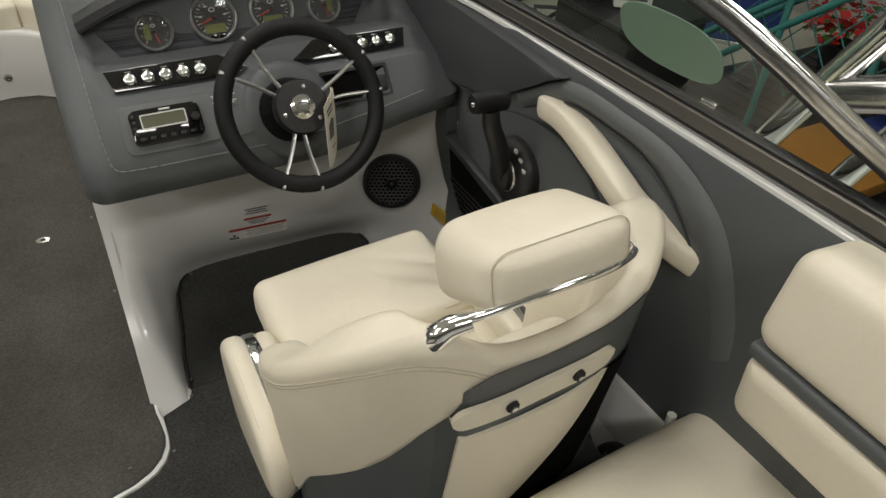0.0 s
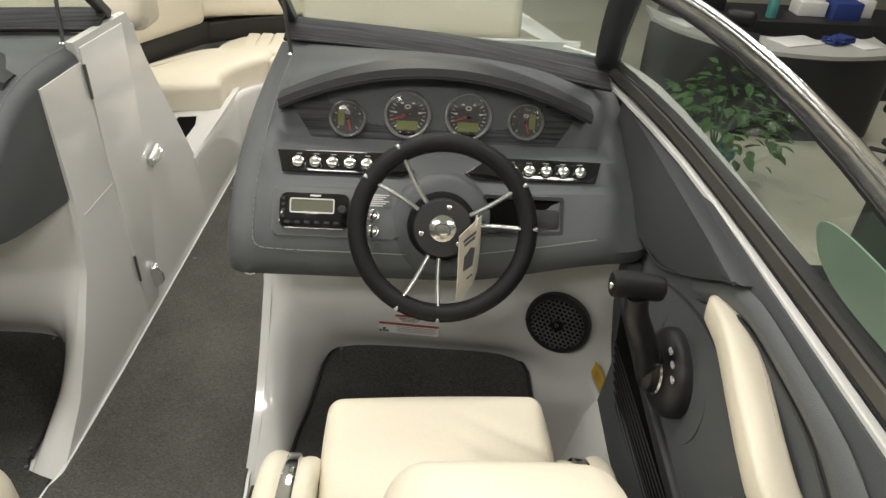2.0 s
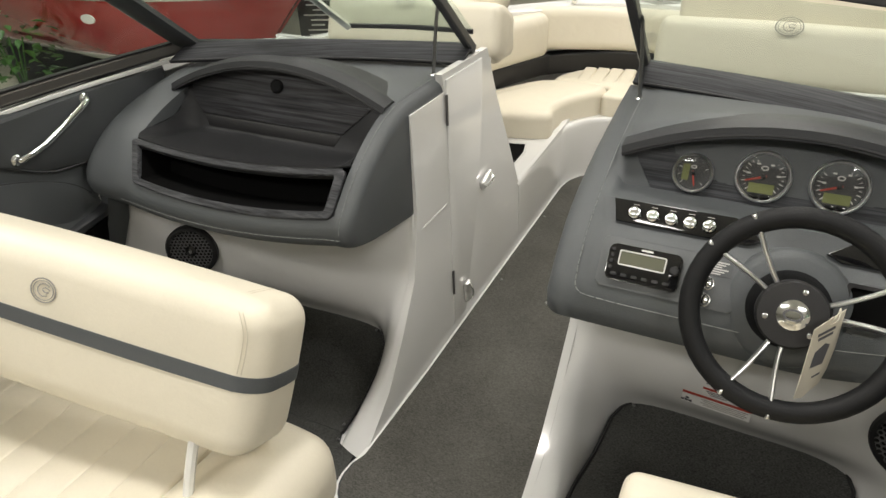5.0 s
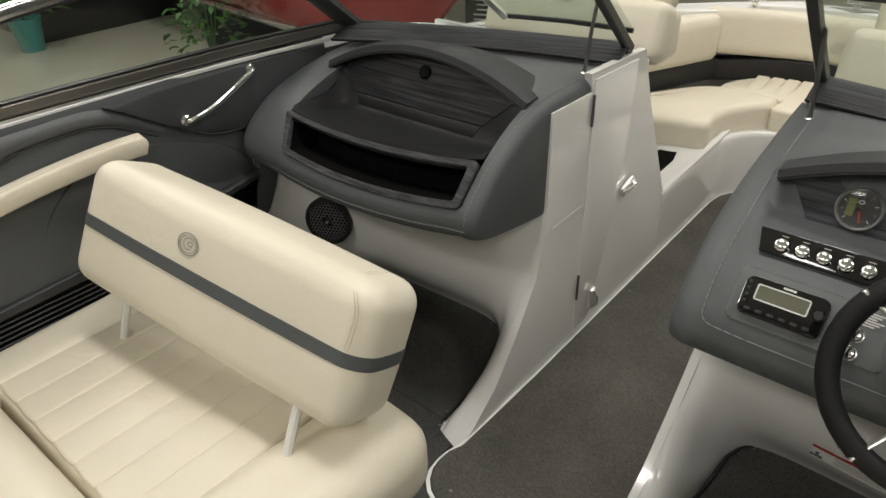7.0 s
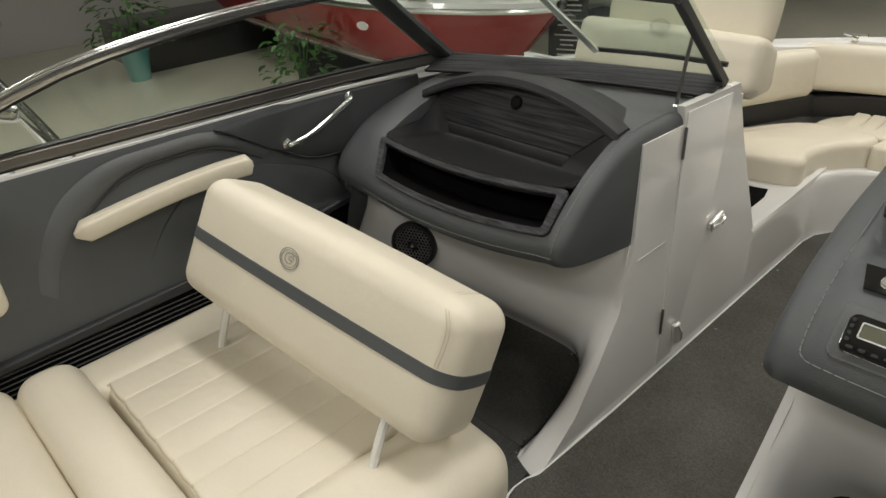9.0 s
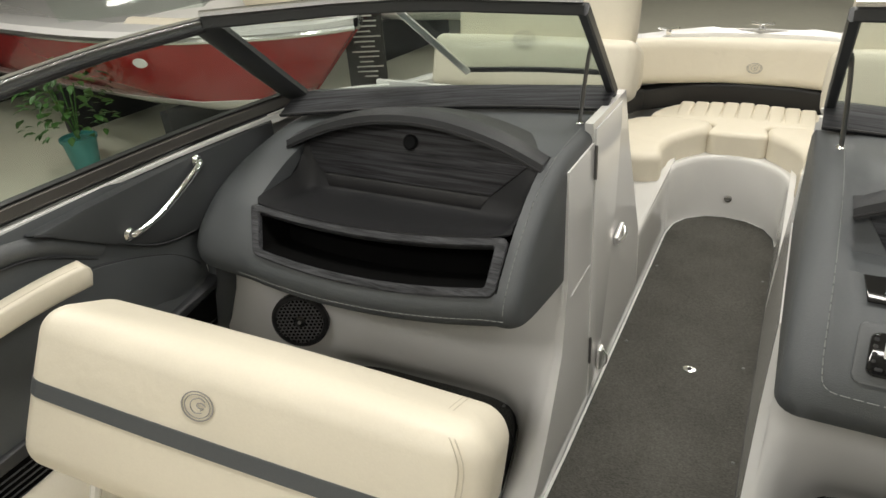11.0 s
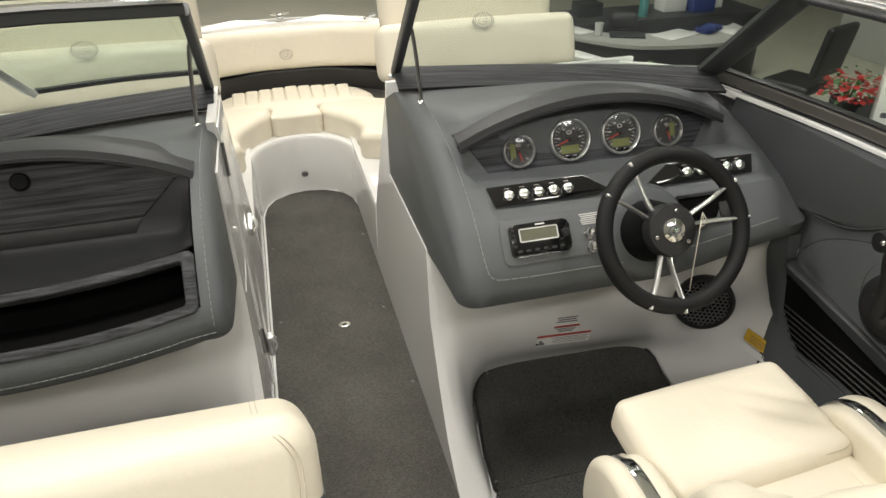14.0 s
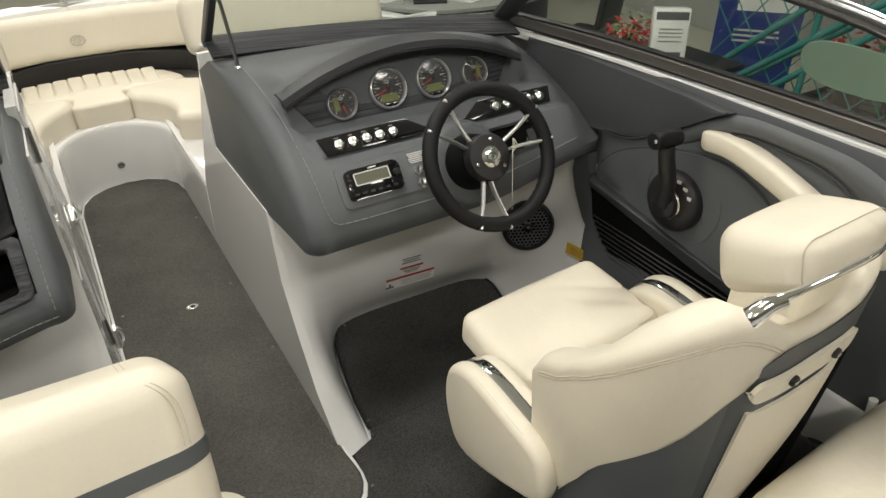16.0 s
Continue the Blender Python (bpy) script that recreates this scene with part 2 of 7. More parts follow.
def thick_sheet(rows, depth):
    """A grid of points made into a sheet with that thickness along its normals."""
    n, m = len(rows), len(rows[0])
    P = [[Vector(p) for p in r] for r in rows]
    back = []
    for i in range(n):
        line = []
        for j in range(m):
            du = P[min(i + 1, n - 1)][j] - P[max(i - 1, 0)][j]
            dv = P[i][min(j + 1, m - 1)] - P[i][max(j - 1, 0)]
            nn = du.cross(dv)
            line.append(P[i][j] + (nn.normalized() if nn.length > 1e-9 else Vector((0, 0, 1))) * depth)
        back.append(line)
    rings = [P[i] + back[i][::-1] for i in range(n)]
    return loft(rings)


def tube(pts, r, n=10, smooth=6, closed=False, squash=1.0):
    p = smooth_path(pts, smooth, closed) if smooth else [Vector(q) for q in pts]
    rr = r if callable(r) else (lambda t: r)
    rings, side = [], None
    for i, c in enumerate(p):
        if closed:
            d = p[(i + 1) % len(p)] - p[i - 1]
        else:
            d = p[min(i + 1, len(p) - 1)] - p[max(i - 1, 0)]
        d.normalize()
        if side is None:
            side = d.cross(Vector((0, 0, 1)) if abs(d.z) < 0.9 else Vector((1, 0, 0))).normalized()
        side = (side - d * side.dot(d)).normalized()
        up = d.cross(side)
        q = rr(i / (len(p) - 1))
        rings.append([c + side * math.cos(a) * q + up * math.sin(a) * q * squash for a in (2 * math.pi * k / n for k in range(n))])
    return loft(rings, True, True, closed)


def rbox(c, size, r, m=None, k=4, bulge=0.0, mid=4, bend=None):
    """A box with round edges; bulge swells its faces; m turns it about its centre; bend moves points in its own frame."""
    h = [s / 2 for s in size]
    axes = []
    for s in h:
        q = min(r, s * 0.999)
        arc = [-s + q * (1 - math.cos(math.pi / 2 * i / k)) for i in range(k)]
        inner = [-(s - q) + 2 * (s - q) * i / mid for i in range(mid + 1)]
        axes.append(arc + inner + [-a for a in arc[::-1]])
    n = len(axes[0])
    bm, vs = bmesh.new(), {}

    def vert(i, j, l):
        if (i, j, l) not in vs:
            p = Vector((axes[0][i], axes[1][j], axes[2][l]))
            core = Vector([max(-(s - min(r, s * 0.999)), min(s - min(r, s * 0.999), v)) for s, v in zip(h, p)])
            d = p - core
            if d.length > 1e-9:
                p = core + d.normalized() * min(r, min(h) * 0.999)
            if bulge:
                f = [1 - (v / s) ** 2 for v, s in zip(p, h)]
                p = Vector([v + bulge * (v / s) * max(0, f[(a + 1) % 3]) * max(0, f[(a + 2) % 3]) for a, (v, s) in enumerate(zip(p, h))])
            if bend:
                p = Vector(bend(p))
            if m:
                p = m @ p
            vs[i, j, l] = bm.verts.new(p + Vector(c))
        return vs[i, j, l]

    for a in range(n - 1):
        for b in range(n - 1):
            for e in (0, n - 1):
                for order in ((lambda u, v: vert(e, u, v)), (lambda u, v: vert(u, e, v)), (lambda u, v: vert(u, v, e))):
                    f = [order(a, b), order(a + 1, b), order(a + 1, b + 1), order(a, b + 1)]
                    try:
                        bm.faces.new(f)
                    except ValueError:
                        pass
    return bm


def turn(rx=0, ry=0, rz=0):
    return Euler([radians(a) for a in (rx, ry, rz)]).to_matrix()


def prism(outline, frame_m, depth, bevel=0.0, seg=2):
    """A flat outline (u, v) set by frame_m (u, v, w axes and origin), w from 0 to depth, with rounded edges."""
    bm = bmesh.new()
    lo = [bm.verts.new(frame_m @ Vector((u, v, 0))) for u, v in outline]
    hi = [bm.verts.new(frame_m @ Vector((u, v, depth))) for u, v in outline]
    n = len(lo)
    bm.faces.new(lo[::-1])
    bm.faces.new(hi)
    for i in range(n):
        bm.faces.new((lo[i], lo[(i + 1) % n], hi[(i + 1) % n], hi[i]))
    if bevel:
        top = set(hi)
        es = [e for e in bm.edges if e.verts[0] in top and e.verts[1] in top]
        bmesh.ops.bevel(bm, geom=es, offset=bevel, segments=seg, affect="EDGES", profile=0.5)
    return bm


def ring_plate(outer, inner, frame_m, depth):
    """A flat frame between two outlines with the same number of points."""
    rings = []
    for line, w in ((outer, 0), (outer, depth), (inner, depth), (inner, 0)):
        rings.append([frame_m @ Vector((u, v, w)) for u, v in line])
    return loft(rings, True, False, True)


def basis(o, u, v):
    """Axes u and v (made square) and their normal, as a 4 x 4 frame at o."""
    u = Vector(u).normalized()
    v = (Vector(v) - u * Vector(v).dot(u)).normalized()
    w = u.cross(v)
    m = Matrix((u, v, w)).transposed().to_4x4()
    m.translation = Vector(o)
    return m


def round_rect(w, h, r, n=5):
    out = []
    for cx, cy, a0 in ((w / 2 - r, h / 2 - r, 0), (-w / 2 + r, h / 2 - r, 90), (-w / 2 + r, -h / 2 + r, 180), (w / 2 - r, -h / 2 + r, 270)):
        out += [(cx + r * math.cos(radians(a0 + 90 * i / n)), cy + r * math.sin(radians(a0 + 90 * i / n))) for i in range(n + 1)]
    return out


def circle(r, n=28, squash=1.0):
    return [(r * math.cos(2 * math.pi * i / n), r * squash * math.sin(2 * math.pi * i / n)) for i in range(n)]


def lathe(profile, frame_m, n=32, caps=True):
    rings = [[frame_m @ Vector((r * math.cos(2 * math.pi * k / n), r * math.sin(2 * math.pi * k / n), h)) for k in range(n)] for r, h in profile]
    return loft(rings, True, caps)


def lerp(a, b, t):
    return a + (b - a) * t


def step01(t):
    t = max(0.0, min(1.0, t))
    return t * t * (3 - 2 * t)


def pillow(outline, frame_m, depth, r, both=False, k=5):
    """A padded slab on a smooth outline (u, v): upright sides, round upper rim, and round lower rim if both."""
    p = [Vector((u, v)) for u, v in outline]
    n = len(p)
    area = sum(p[i].x * p[(i + 1) % n].y - p[(i + 1) % n].x * p[i].y for i in range(n))
    if area < 0:
        p = p[::-1]
    inward = []
    for i in range(n):
        d = (p[(i + 1) % n] - p[i - 1]).normalized()
        inward.append(Vector((-d.y, d.x)))
    steps = [(r * (1 - math.cos(math.pi / 2 * i / k)), depth - r * (1 - math.sin(math.pi / 2 * i / k))) for i in range(k + 1)]
    low = [(a, depth - b) for a, b in steps[::-1]] if both else [(0, 0)]
    rings = []
    for a, w in low + steps:
        rings.append([frame_m @ Vector((q.x + m.x * a, q.y + m.y * a, w)) for q, m in zip(p, inward)])
    return loft(rings)


# ---- the hull, its floor and walls ----
XY = basis((0, 0, 0), (1, 0, 0), (0, 1, 0))


def flat(outline, z, depth, bevel=0.0):
    return prism(outline, Matrix.Translation((0, 0, z)) @ XY, depth, bevel)


setting("floor", flat([(-1.06, -3.28), (1.06, -3.28), (1.06, 0.2), (0.75, 0.8), (0.32, 1.25), (-0.32, 1.25), (-0.75, 0.8), (-1.06, 0.2)], -0.07, 0.06), WHITE, "white fibreglass cockpit sole under the carpets", "floor")

walk_half = [(0.0, -1.06), (0.09, -1.056), (0.15, -1.044), (0.19, -1.025), (0.216, -1.000), (0.231, -0.970), (0.236, -0.94), (0.233, -0.90), (0.228, -0.86), (0.222, -0.5), (0.221, 0.3), (0.219, 0.9), (0.205, 0.985), (0.165, 1.055), (0.09, 1.105), (0.0, 1.12)]
walk_loop = walk_half + [(-x + (0.012 if y > -0.9 else 0), y) for x, y in walk_half[-2:0:-1]]


def grown(loop, d):
    return [(x + d * (1 if x > 0.01 else -1 if x < -0.01 else 0), y + (d if y > 0.95 else -d if y < -0.95 else 0)) for x, y in loop]


setting("walkway_rim", flat(grown(walk_loop, 0.011), -0.012, 0.022, 0.004), WHITE_TRIM, "white moulded rim round the walkway carpet", "trim")


def snap(parent, x, y, z, r=0.005):
    m = Matrix.Translation((x, y, z)) @ XY
    part("snap", lathe([(r, 0), (r, 0.0015), (r * 0.75, 0.0035), (r * 0.2, 0.0042)], m, 12), DULL_STEEL, parent, "round steel snap fastener")


def carpet(name, outline, z, label, mat, binding, depth=0.008):
    cx, cy = sum(p[0] for p in outline) / len(outline), sum(p[1] for p in outline) / len(outline)
    t = thing(name, (cx, cy, z), label, "carpet")
    part("carpet_sheet", flat(outline, z, depth, 0.003), mat, t)
    part("binding", tube([(x, y, z + 0.004) for x, y in outline], 0.0042, 6, 0, True), binding, t, "black bound carpet edge")
    return t


rug = carpet("walkway_carpet", walk_loop, 0.005, "charcoal snap-in carpet runner laid along the walkway", CARPET, GREY_DK)
for x, y in ((-0.184, 0.074), (0.188, 0.068), (0.2, 0.62), (-0.19, 0.6), (0.15, -1.0), (-0.15, -1.0), (0.205, -0.35)):
    snap(rug, x, y, 0.0125)
sock = thing("floor_socket", (0.035, 0, 0.012), "chromed oval socket plate set in the walkway carpet", "socket")
part("flange", prism(circle(0.021, 24, 0.72), Matrix.Translation((0.035, 0, 0.0122)) @ XY, 0.004, 0.0015), CHROME, sock)
part("slot", prism(circle(0.009, 16, 0.8), Matrix.Translation((0.035, 0, 0.0164)) @ XY, 0.0008), BLACK, sock, "dark hole")

aft = [(1.02, -3.1), (1.0, -0.812), (0.33, -0.812), (0.318, -0.85), (0.248, -0.872), (0.251, -0.94), (0.246, -0.976), (0.230, -1.010), (0.200, -1.039), (0.156, -1.059), (0.092, -1.071), (0, -1.075)]
aft = aft + [(-x, y) for x, y in aft[-2::-1]]
rug2 = carpet("cockpit_carpet", aft, -0.009, "dark grey snap-in carpet covering the cockpit floor", CARPET_SHADE, GREY_DK, 0.012)
for s in (1, -1):
    for x, y in ((0.323, -0.84), (0.25, -0.99), (0.9, -0.85), (0.6, -0.85)):
        snap(rug2, s * x, y, 0.003)


def footwell_carpet(s):
    rows = []
    ys = [(-0.8105, 0.0), (-0.70, 0.0), (-0.60, 0.002), (-0.54, 0.016), (-0.49, 0.045), (-0.455, 0.068), (-0.435, 0.08), (-0.428, 0.085)]
    for y, z in ys:
        f = step01((y + 0.80) / 0.33)
        pinch = 0.085 * (1 - math.sqrt(max(0.0, 1 - max(0.0, (y + 0.52) / 0.0921) ** 2)))
        x0, x1 = lerp(0.325, 0.365, f) + pinch, lerp(0.985, 0.975, f) - pinch
        rows.append([(s * lerp(x0, x1, i / 14), y, z + 0.001) for i in range(15)])
    t = thing("footwell_carpet", (s * 0.65, -0.65, 0), "carpet curving up the toe board, footwell shadow in its colour", "carpet", "footwell carpets")
    part("carpet_sheet", thick_sheet(rows, 0.007 * s), CARPET_SHADE, t)
    edge = [r[0] for r in rows] + rows[-1][1:-1] + [r[-1] for r in rows[::-1]]
    part("binding", tube([(x, y, z + 0.005) for x, y, z in edge], 0.0048, 6, 0), BLACK, t, "black bound carpet edge")
    for x, y, z in ((0.335, -0.79, 0.009), (0.42, -0.45, 0.08), (0.93, -0.45, 0.08), (0.96, -0.79, 0.009)):
        snap(t, s * x, y, z)


footwell_carpet(1)
footwell_carpet(-1)

# white liner of the footwells: side column, rounded corners and toe wall in one sheet
LINER = [
    (-0.012, [(0.236, -0.868), (0.30, -0.862), (0.320, -0.80), (0.342, -0.62), (0.372, -0.47), (0.45, -0.405), (0.70, -0.40), (0.90, -0.41), (0.97, -0.47), (0.99, -0.62), (1.0, -0.74), (1.045, -0.86)]),
    (0.03, [(0.234, -0.80), (0.29, -0.795), (0.312, -0.745), (0.338, -0.59), (0.372, -0.465), (0.45, -0.415), (0.70, -0.41), (0.90, -0.42), (0.975, -0.48), (1.0, -0.62), (1.015, -0.74), (1.055, -0.86)]),
    (0.10, [(0.234, -0.70), (0.272, -0.695), (0.298, -0.655), (0.332, -0.55), (0.385, -0.468), (0.47, -0.44), (0.70, -0.445), (0.90, -0.46), (0.995, -0.52), (1.025, -0.64), (1.045, -0.75), (1.07, -0.86)]),
    (0.22, [(0.236, -0.60), (0.258, -0.598), (0.285, -0.575), (0.325, -0.535), (0.39, -0.512), (0.47, -0.512), (0.70, -0.53), (0.92, -0.552), (1.02, -0.59), (1.065, -0.67), (1.08, -0.76), (1.098, -0.86)]),
    (0.36, [(0.240, -0.503), (0.255, -0.504), (0.285, -0.512), (0.33, -0.522), (0.40, -0.532), (0.48, -0.54), (0.70, -0.56), (0.95, -0.582), (1.06, -0.612), (1.10, -0.68), (1.11, -0.77), (1.118, -0.86)]),
    (0.60, [(0.248, -0.455), (0.262, -0.458), (0.29, -0.475), (0.34, -0.50), (0.41, -0.525), (0.50, -0.54), (0.70, -0.565), (0.96, -0.59), (1.07, -0.62), (1.11, -0.69), (1.12, -0.78), (1.128, -0.86)]),
]
for s, nm in ((1, "wall_helm_footwell"), (-1, "wall_port_footwell")):
    cols = [smooth_path([(s * x, y, z) for x, y in line], 4) for z, line in LINER]
    rows = [smooth_path([c[j] for c in cols], 4) for j in range(len(cols[0]))]
    setting(nm, thick_sheet(rows, -0.012 * s), WHITE, "glossy white gelcoat footwell liner with rounded corners", "wall", 60)

# inner console walls along the walkway
side_s = [(-0.868, -0.01), (-0.80, 0.03), (-0.70, 0.10), (-0.60, 0.22), (-0.503, 0.36), (-0.455, 0.56), (0.06, 0.55), (0.06, 0.84), (0.354, 0.289), (0.62, 0.292), (0.86, 0.30), (1.12, 0.31), (1.12, -0.01)]
side_p = [(-0.868, -0.01), (-0.80, 0.03), (-0.70, 0.10), (-0.60, 0.22), (-0.503, 0.36), (-0.455, 0.56), (-0.448, 0.845), (-0.245, 0.842), (-0.255, 0.895), (0.072, 0.885), (0.147, 0.704), (0.359, 0.285), (0.62, 0.292), (0.86, 0.30), (1.12, 0.31), (1.12, -0.01)]


def side_wall(outline, s):
    bm = prism(outline, basis((s * 0.224, 0, 0), (0, 1, 0), (0, 0, 1)), 0.022 * s, 0.0)
    for v in bm.verts:
        v.co.x += s * 0.022 * max(0.0, v.co.z) - s * 0.004 * max(0, v.co.y)
    return bm


setting("wall_helm_side", side_wall(side_s, 1), WHITE, "white gelcoat side wall of the helm console", "wall")
setting("wall_port_side", side_wall(side_p, -1), WHITE, "white gelcoat side wall of the port console", "wall")

# bow well: rounded riser at the end of the walkway
arc = [(0.222 * math.cos(a), 0.90 + 0.24 * math.sin(a)) for a in [math.pi * i / 24 for i in range(25)]]
rows = [[(x * k, 0.9 + (y - 0.9) * k, z) for x, y in [(0.222, 0.36), (0.222, 0.6)] + arc + [(-0.222, 0.6), (-0.222, 0.36)]] for z, k in ((-0.01, 1.0), (0.12, 1.004), (0.24, 1.01), (0.272, 1.016), (0.287, 1.03), (0.2925, 1.055), (0.2935, 1.09))]
setting("wall_bow_well", thick_sheet(rows, -0.012), WHITE, "white curved riser at the forward end of the walkway", "wall", 60)
drain = thing("drain_fitting", (0.003, 1.135, 0.1), "small round steel drain fitting in the bow riser", "fitting")
m = basis((0.003, 1.137, 0.098), (1, 0, 0), (0, 0, 1))
part("flange", lathe([(0.016, 0), (0.016, 0.003), (0.009, 0.005), (0.008, 0.003)], m, 20), STEEL, drain)


# side coamings
def coaming(s):
    rows = []
    for y in [-0.42 - 0.13 * i for i in range(22)]:
        w = 0.012 * math.sin((y + 0.4) * 2)
        clear = 0.06 if y > -0.75 else 0.0
        rows.append([(s * (x + w + (clear if z < 0.65 else 0.0)), y, z) for x, z in ((1.155, 0.905), (1.15, 0.89), (1.142, 0.84), (1.132, 0.72), (1.125, 0.58), (1.115, 0.42), (1.10, 0.25), (1.075, 0.1), (1.05, -0.01))])
    return thick_sheet(rows, -0.015 * s)


setting("wall_starboard", coaming(1), GREY, "grey vinyl covered inner side of the hull", "wall", 60)
setting("wall_port", coaming(-1), GREY, "grey vinyl covered inner side of the hull", "wall", 60)

# outer hull and decks
OUT = [(-3.3, 1.25), (-2.0, 1.27), (-1.0, 1.27), (-0.45, 1.255), (0.0, 1.17), (0.6, 1.035), (1.1, 0.85), (1.45, 0.64), (1.68, 0.42), (1.80, 0.2), (1.83, 0.0)]


def hull_half(s):
    rows = []
    for y, w in [(p.x, p.y) for p in smooth_path([(a, b, 0) for a, b in OUT], 4)]:
        w = max(w, 0.0)
        rise = -0.01 - 0.08 * step01((y + 0.4) / 0.9) - 0.08 * step01((y - 0.5) / 1.1)
        rows.append([(s * (w - 0.02), y, 0.86 + rise), (s * w, y, 0.80 + rise), (s * (w * 0.97), y, 0.5), (s * (w * 0.90), y, 0.1), (s * (w * 0.74), y * 0.98, -0.18), (s * (w * 0.35), y * 0.95, -0.38), (0, y * 0.93, -0.5)])
    return thick_sheet(rows, 0.02 * s)


setting("hull", join(hull_half(1), hull_half(-1)), WHITE, "white gelcoat outer hull of the sports boat", "hull", 50)


def deck_half(s):
    rows = []
    inner = [(-3.3, 1.16), (-2.0, 1.16), (-0.45, 1.155), (-0.1, 1.10), (0.25, 1.0), (0.7, 0.86), (1.1, 0.69), (1.4, 0.50), (1.64, 0.36), (1.70, 0.0)]
    outer = [(-3.3, 1.24), (-2.0, 1.26), (-0.45, 1.25), (-0.1, 1.185), (0.2, 1.11), (0.5, 1.045), (0.85, 0.95), (1.3, 0.74), (1.58, 0.50), (1.77, 0.22), (1.80, 0.0)]
    a, b = smooth_path([(x, y, 0.905 if y < -0.4 else 0.905 - 0.115 * step01((y + 0.4) / 0.9) - 0.1 * step01((y - 0.5) / 1.1)) for y, x in inner], 4), smooth_path([(x, y, 0.865 if y < -0.4 else 0.865 - 0.08 * step01((y + 0.4) / 0.9) - 0.08 * step01((y - 0.5) / 1.1)) for y, x in outer], 4)
    for p, q in zip(a, b):
        rows.append([(s * p.x, p.y, p.z - 0.05), (s * p.x, p.y, p.z), (s * (p.x + 0.006), p.y, p.z + 0.004), (s * lerp(p.x, q.x, 0.5), lerp(p.y, q.y, 0.5), lerp(p.z, q.z, 0.35) + 0.004), (s * q.x, q.y, q.z)])
    return thick_sheet(rows, 0.015 * s)


setting("deck", join(deck_half(1), deck_half(-1)), WHITE_TRIM, "white gelcoat side decks and foredeck", "deck", 50)

# bow bench base, under the cushions
bench = [(-0.235, 0.36)] + [(x * 1.05, 0.9 + (y - 0.9) * 1.05) for x, y in arc[::-1]] + [(0.235, 0.36), (1.03, 0.18), (0.9, 0.75), (0.62, 1.3), (0.35, 1.62), (-0.35, 1.62), (-0.62, 1.3), (-0.9, 0.75), (-1.03, 0.18)]
setting("bow_bench", flat(bench, 0.26, 0.03, 0.006), WHITE, "white moulded bench base in the bow", "bench")
for s in (1, -1):
    hole = thing("bench_opening", (s * 0.33, 0.52, 0.29), "storage opening in the bow bench ledge, its dark inside painted flat", "opening", "bench openings")
    ol = [(0.30, 0.48), (0.302, 0.62), (0.325, 0.71), (0.40, 0.69), (0.41, 0.49)]
    # No hole is cut: a thin near-black sheet stands for the shaded inside.
    part("recess", flat([(s * x, y) for x, y in (ol if s > 0 else ol[::-1])], 0.2895, 0.0022), VOID, hole)
    part("lip", tube([(s * x, y, 0.291) for x, y in ol], 0.004, 6, 0, True), WHITE_TRIM, hole, "white rounded lip")
for x, y in ((0.0, 1.76), (-0.40, 1.60), (0.42, 1.58)):
    cl = thing("deck_cleat", (x, y, 0.70), "small chromed mooring cleat on the bow deck", "cleat", "bow cleats")
    part("post", rbox((x, y, 0.71), (0.03, 0.02, 0.03), 0.006, k=2, mid=1), CHROME, cl)
    part("horn", tube([(x - 0.05, y, 0.728), (x - 0.02, y, 0.724), (x + 0.02, y, 0.724), (x + 0.05, y, 0.728)], 0.007, 8, 4), CHROME, cl)
# bulkheads that close the consoles forward, below the windscreen
for s, nm in ((1, "wall_helm_bulkhead"), (-1, "wall_port_bulkhead")):
    setting(nm, prism([(0.25, 0.2), (1.06, 0.2), (1.1, 0.85), (0.25, 0.84)] if s > 0 else [(-0.25, 0.2), (-1.06, 0.2), (-1.1, 0.85), (-0.25, 0.84)], basis((0, 0.12, 0), (1, 0, 0), (0, 0, 1)), 0.02), WHITE, "white bulkhead behind the bow backrest", "wall")
setting("transom", prism([(-1.24, 0.86), (-1.20, 0.5), (-1.12, 0.1), (-0.92, -0.18), (-0.44, -0.36), (0, -0.48), (0.44, -0.36), (0.92, -0.18), (1.12, 0.1), (1.20, 0.5), (1.24, 0.86)], basis((0, -3.28, 0), (1, 0, 0), (0, 0, 1)), 0.06), WHITE, "white gelcoat transom across the stern", "transom")
cradle = thing("boat_trailer", (0, -0.8, -0.95), "dark steel trailer frame carrying the boat", "trailer")
for y in (-2.6, -0.9, 0.6):
    part("cross_beam", rbox((0, y, -0.60), (1.9, 0.10, 0.10), 0.015, k=2, mid=1), DARKBOX, cradle)
for s in (1, -1):
    part("side_rail", rbox((s * 0.85, -0.9, -0.70), (0.08, 4.4, 0.12), 0.015, k=2, mid=1), DARKBOX, cradle)
    part("bunk", rbox((s * 0.55, -1.0, -0.40), (0.12, 3.6, 0.28), 0.02, turn(0, s * -18, 0), k=2, mid=1), DARKBOX, cradle, "carpeted support bunk")
    part("wheel", lathe([(0.05, -0.09), (0.26, -0.09), (0.29, -0.05), (0.29, 0.05), (0.26, 0.09), (0.05, 0.09)], basis((s * 1.0, -1.4, -0.66), (0, 1, 0), (0, 0, 1)), 28), BLACK, cradle, "black rubber tyre")


# ---- consoles ----
RIM = [(-0.08, 0.868), (-0.20, 0.882), (-0.33, 0.868), (-0.43, 0.852), (-0.52, 0.828), (-0.60, 0.797), (-0.645, 0.775), (-0.69, 0.748), (-0.755, 0.69), (-0.793, 0.64), (-0.79, 0.60), (-0.76, 0.578), (-0.60, 0.555), (-0.30, 0.525), (0.06, 0.50), (0.07, 0.80)]


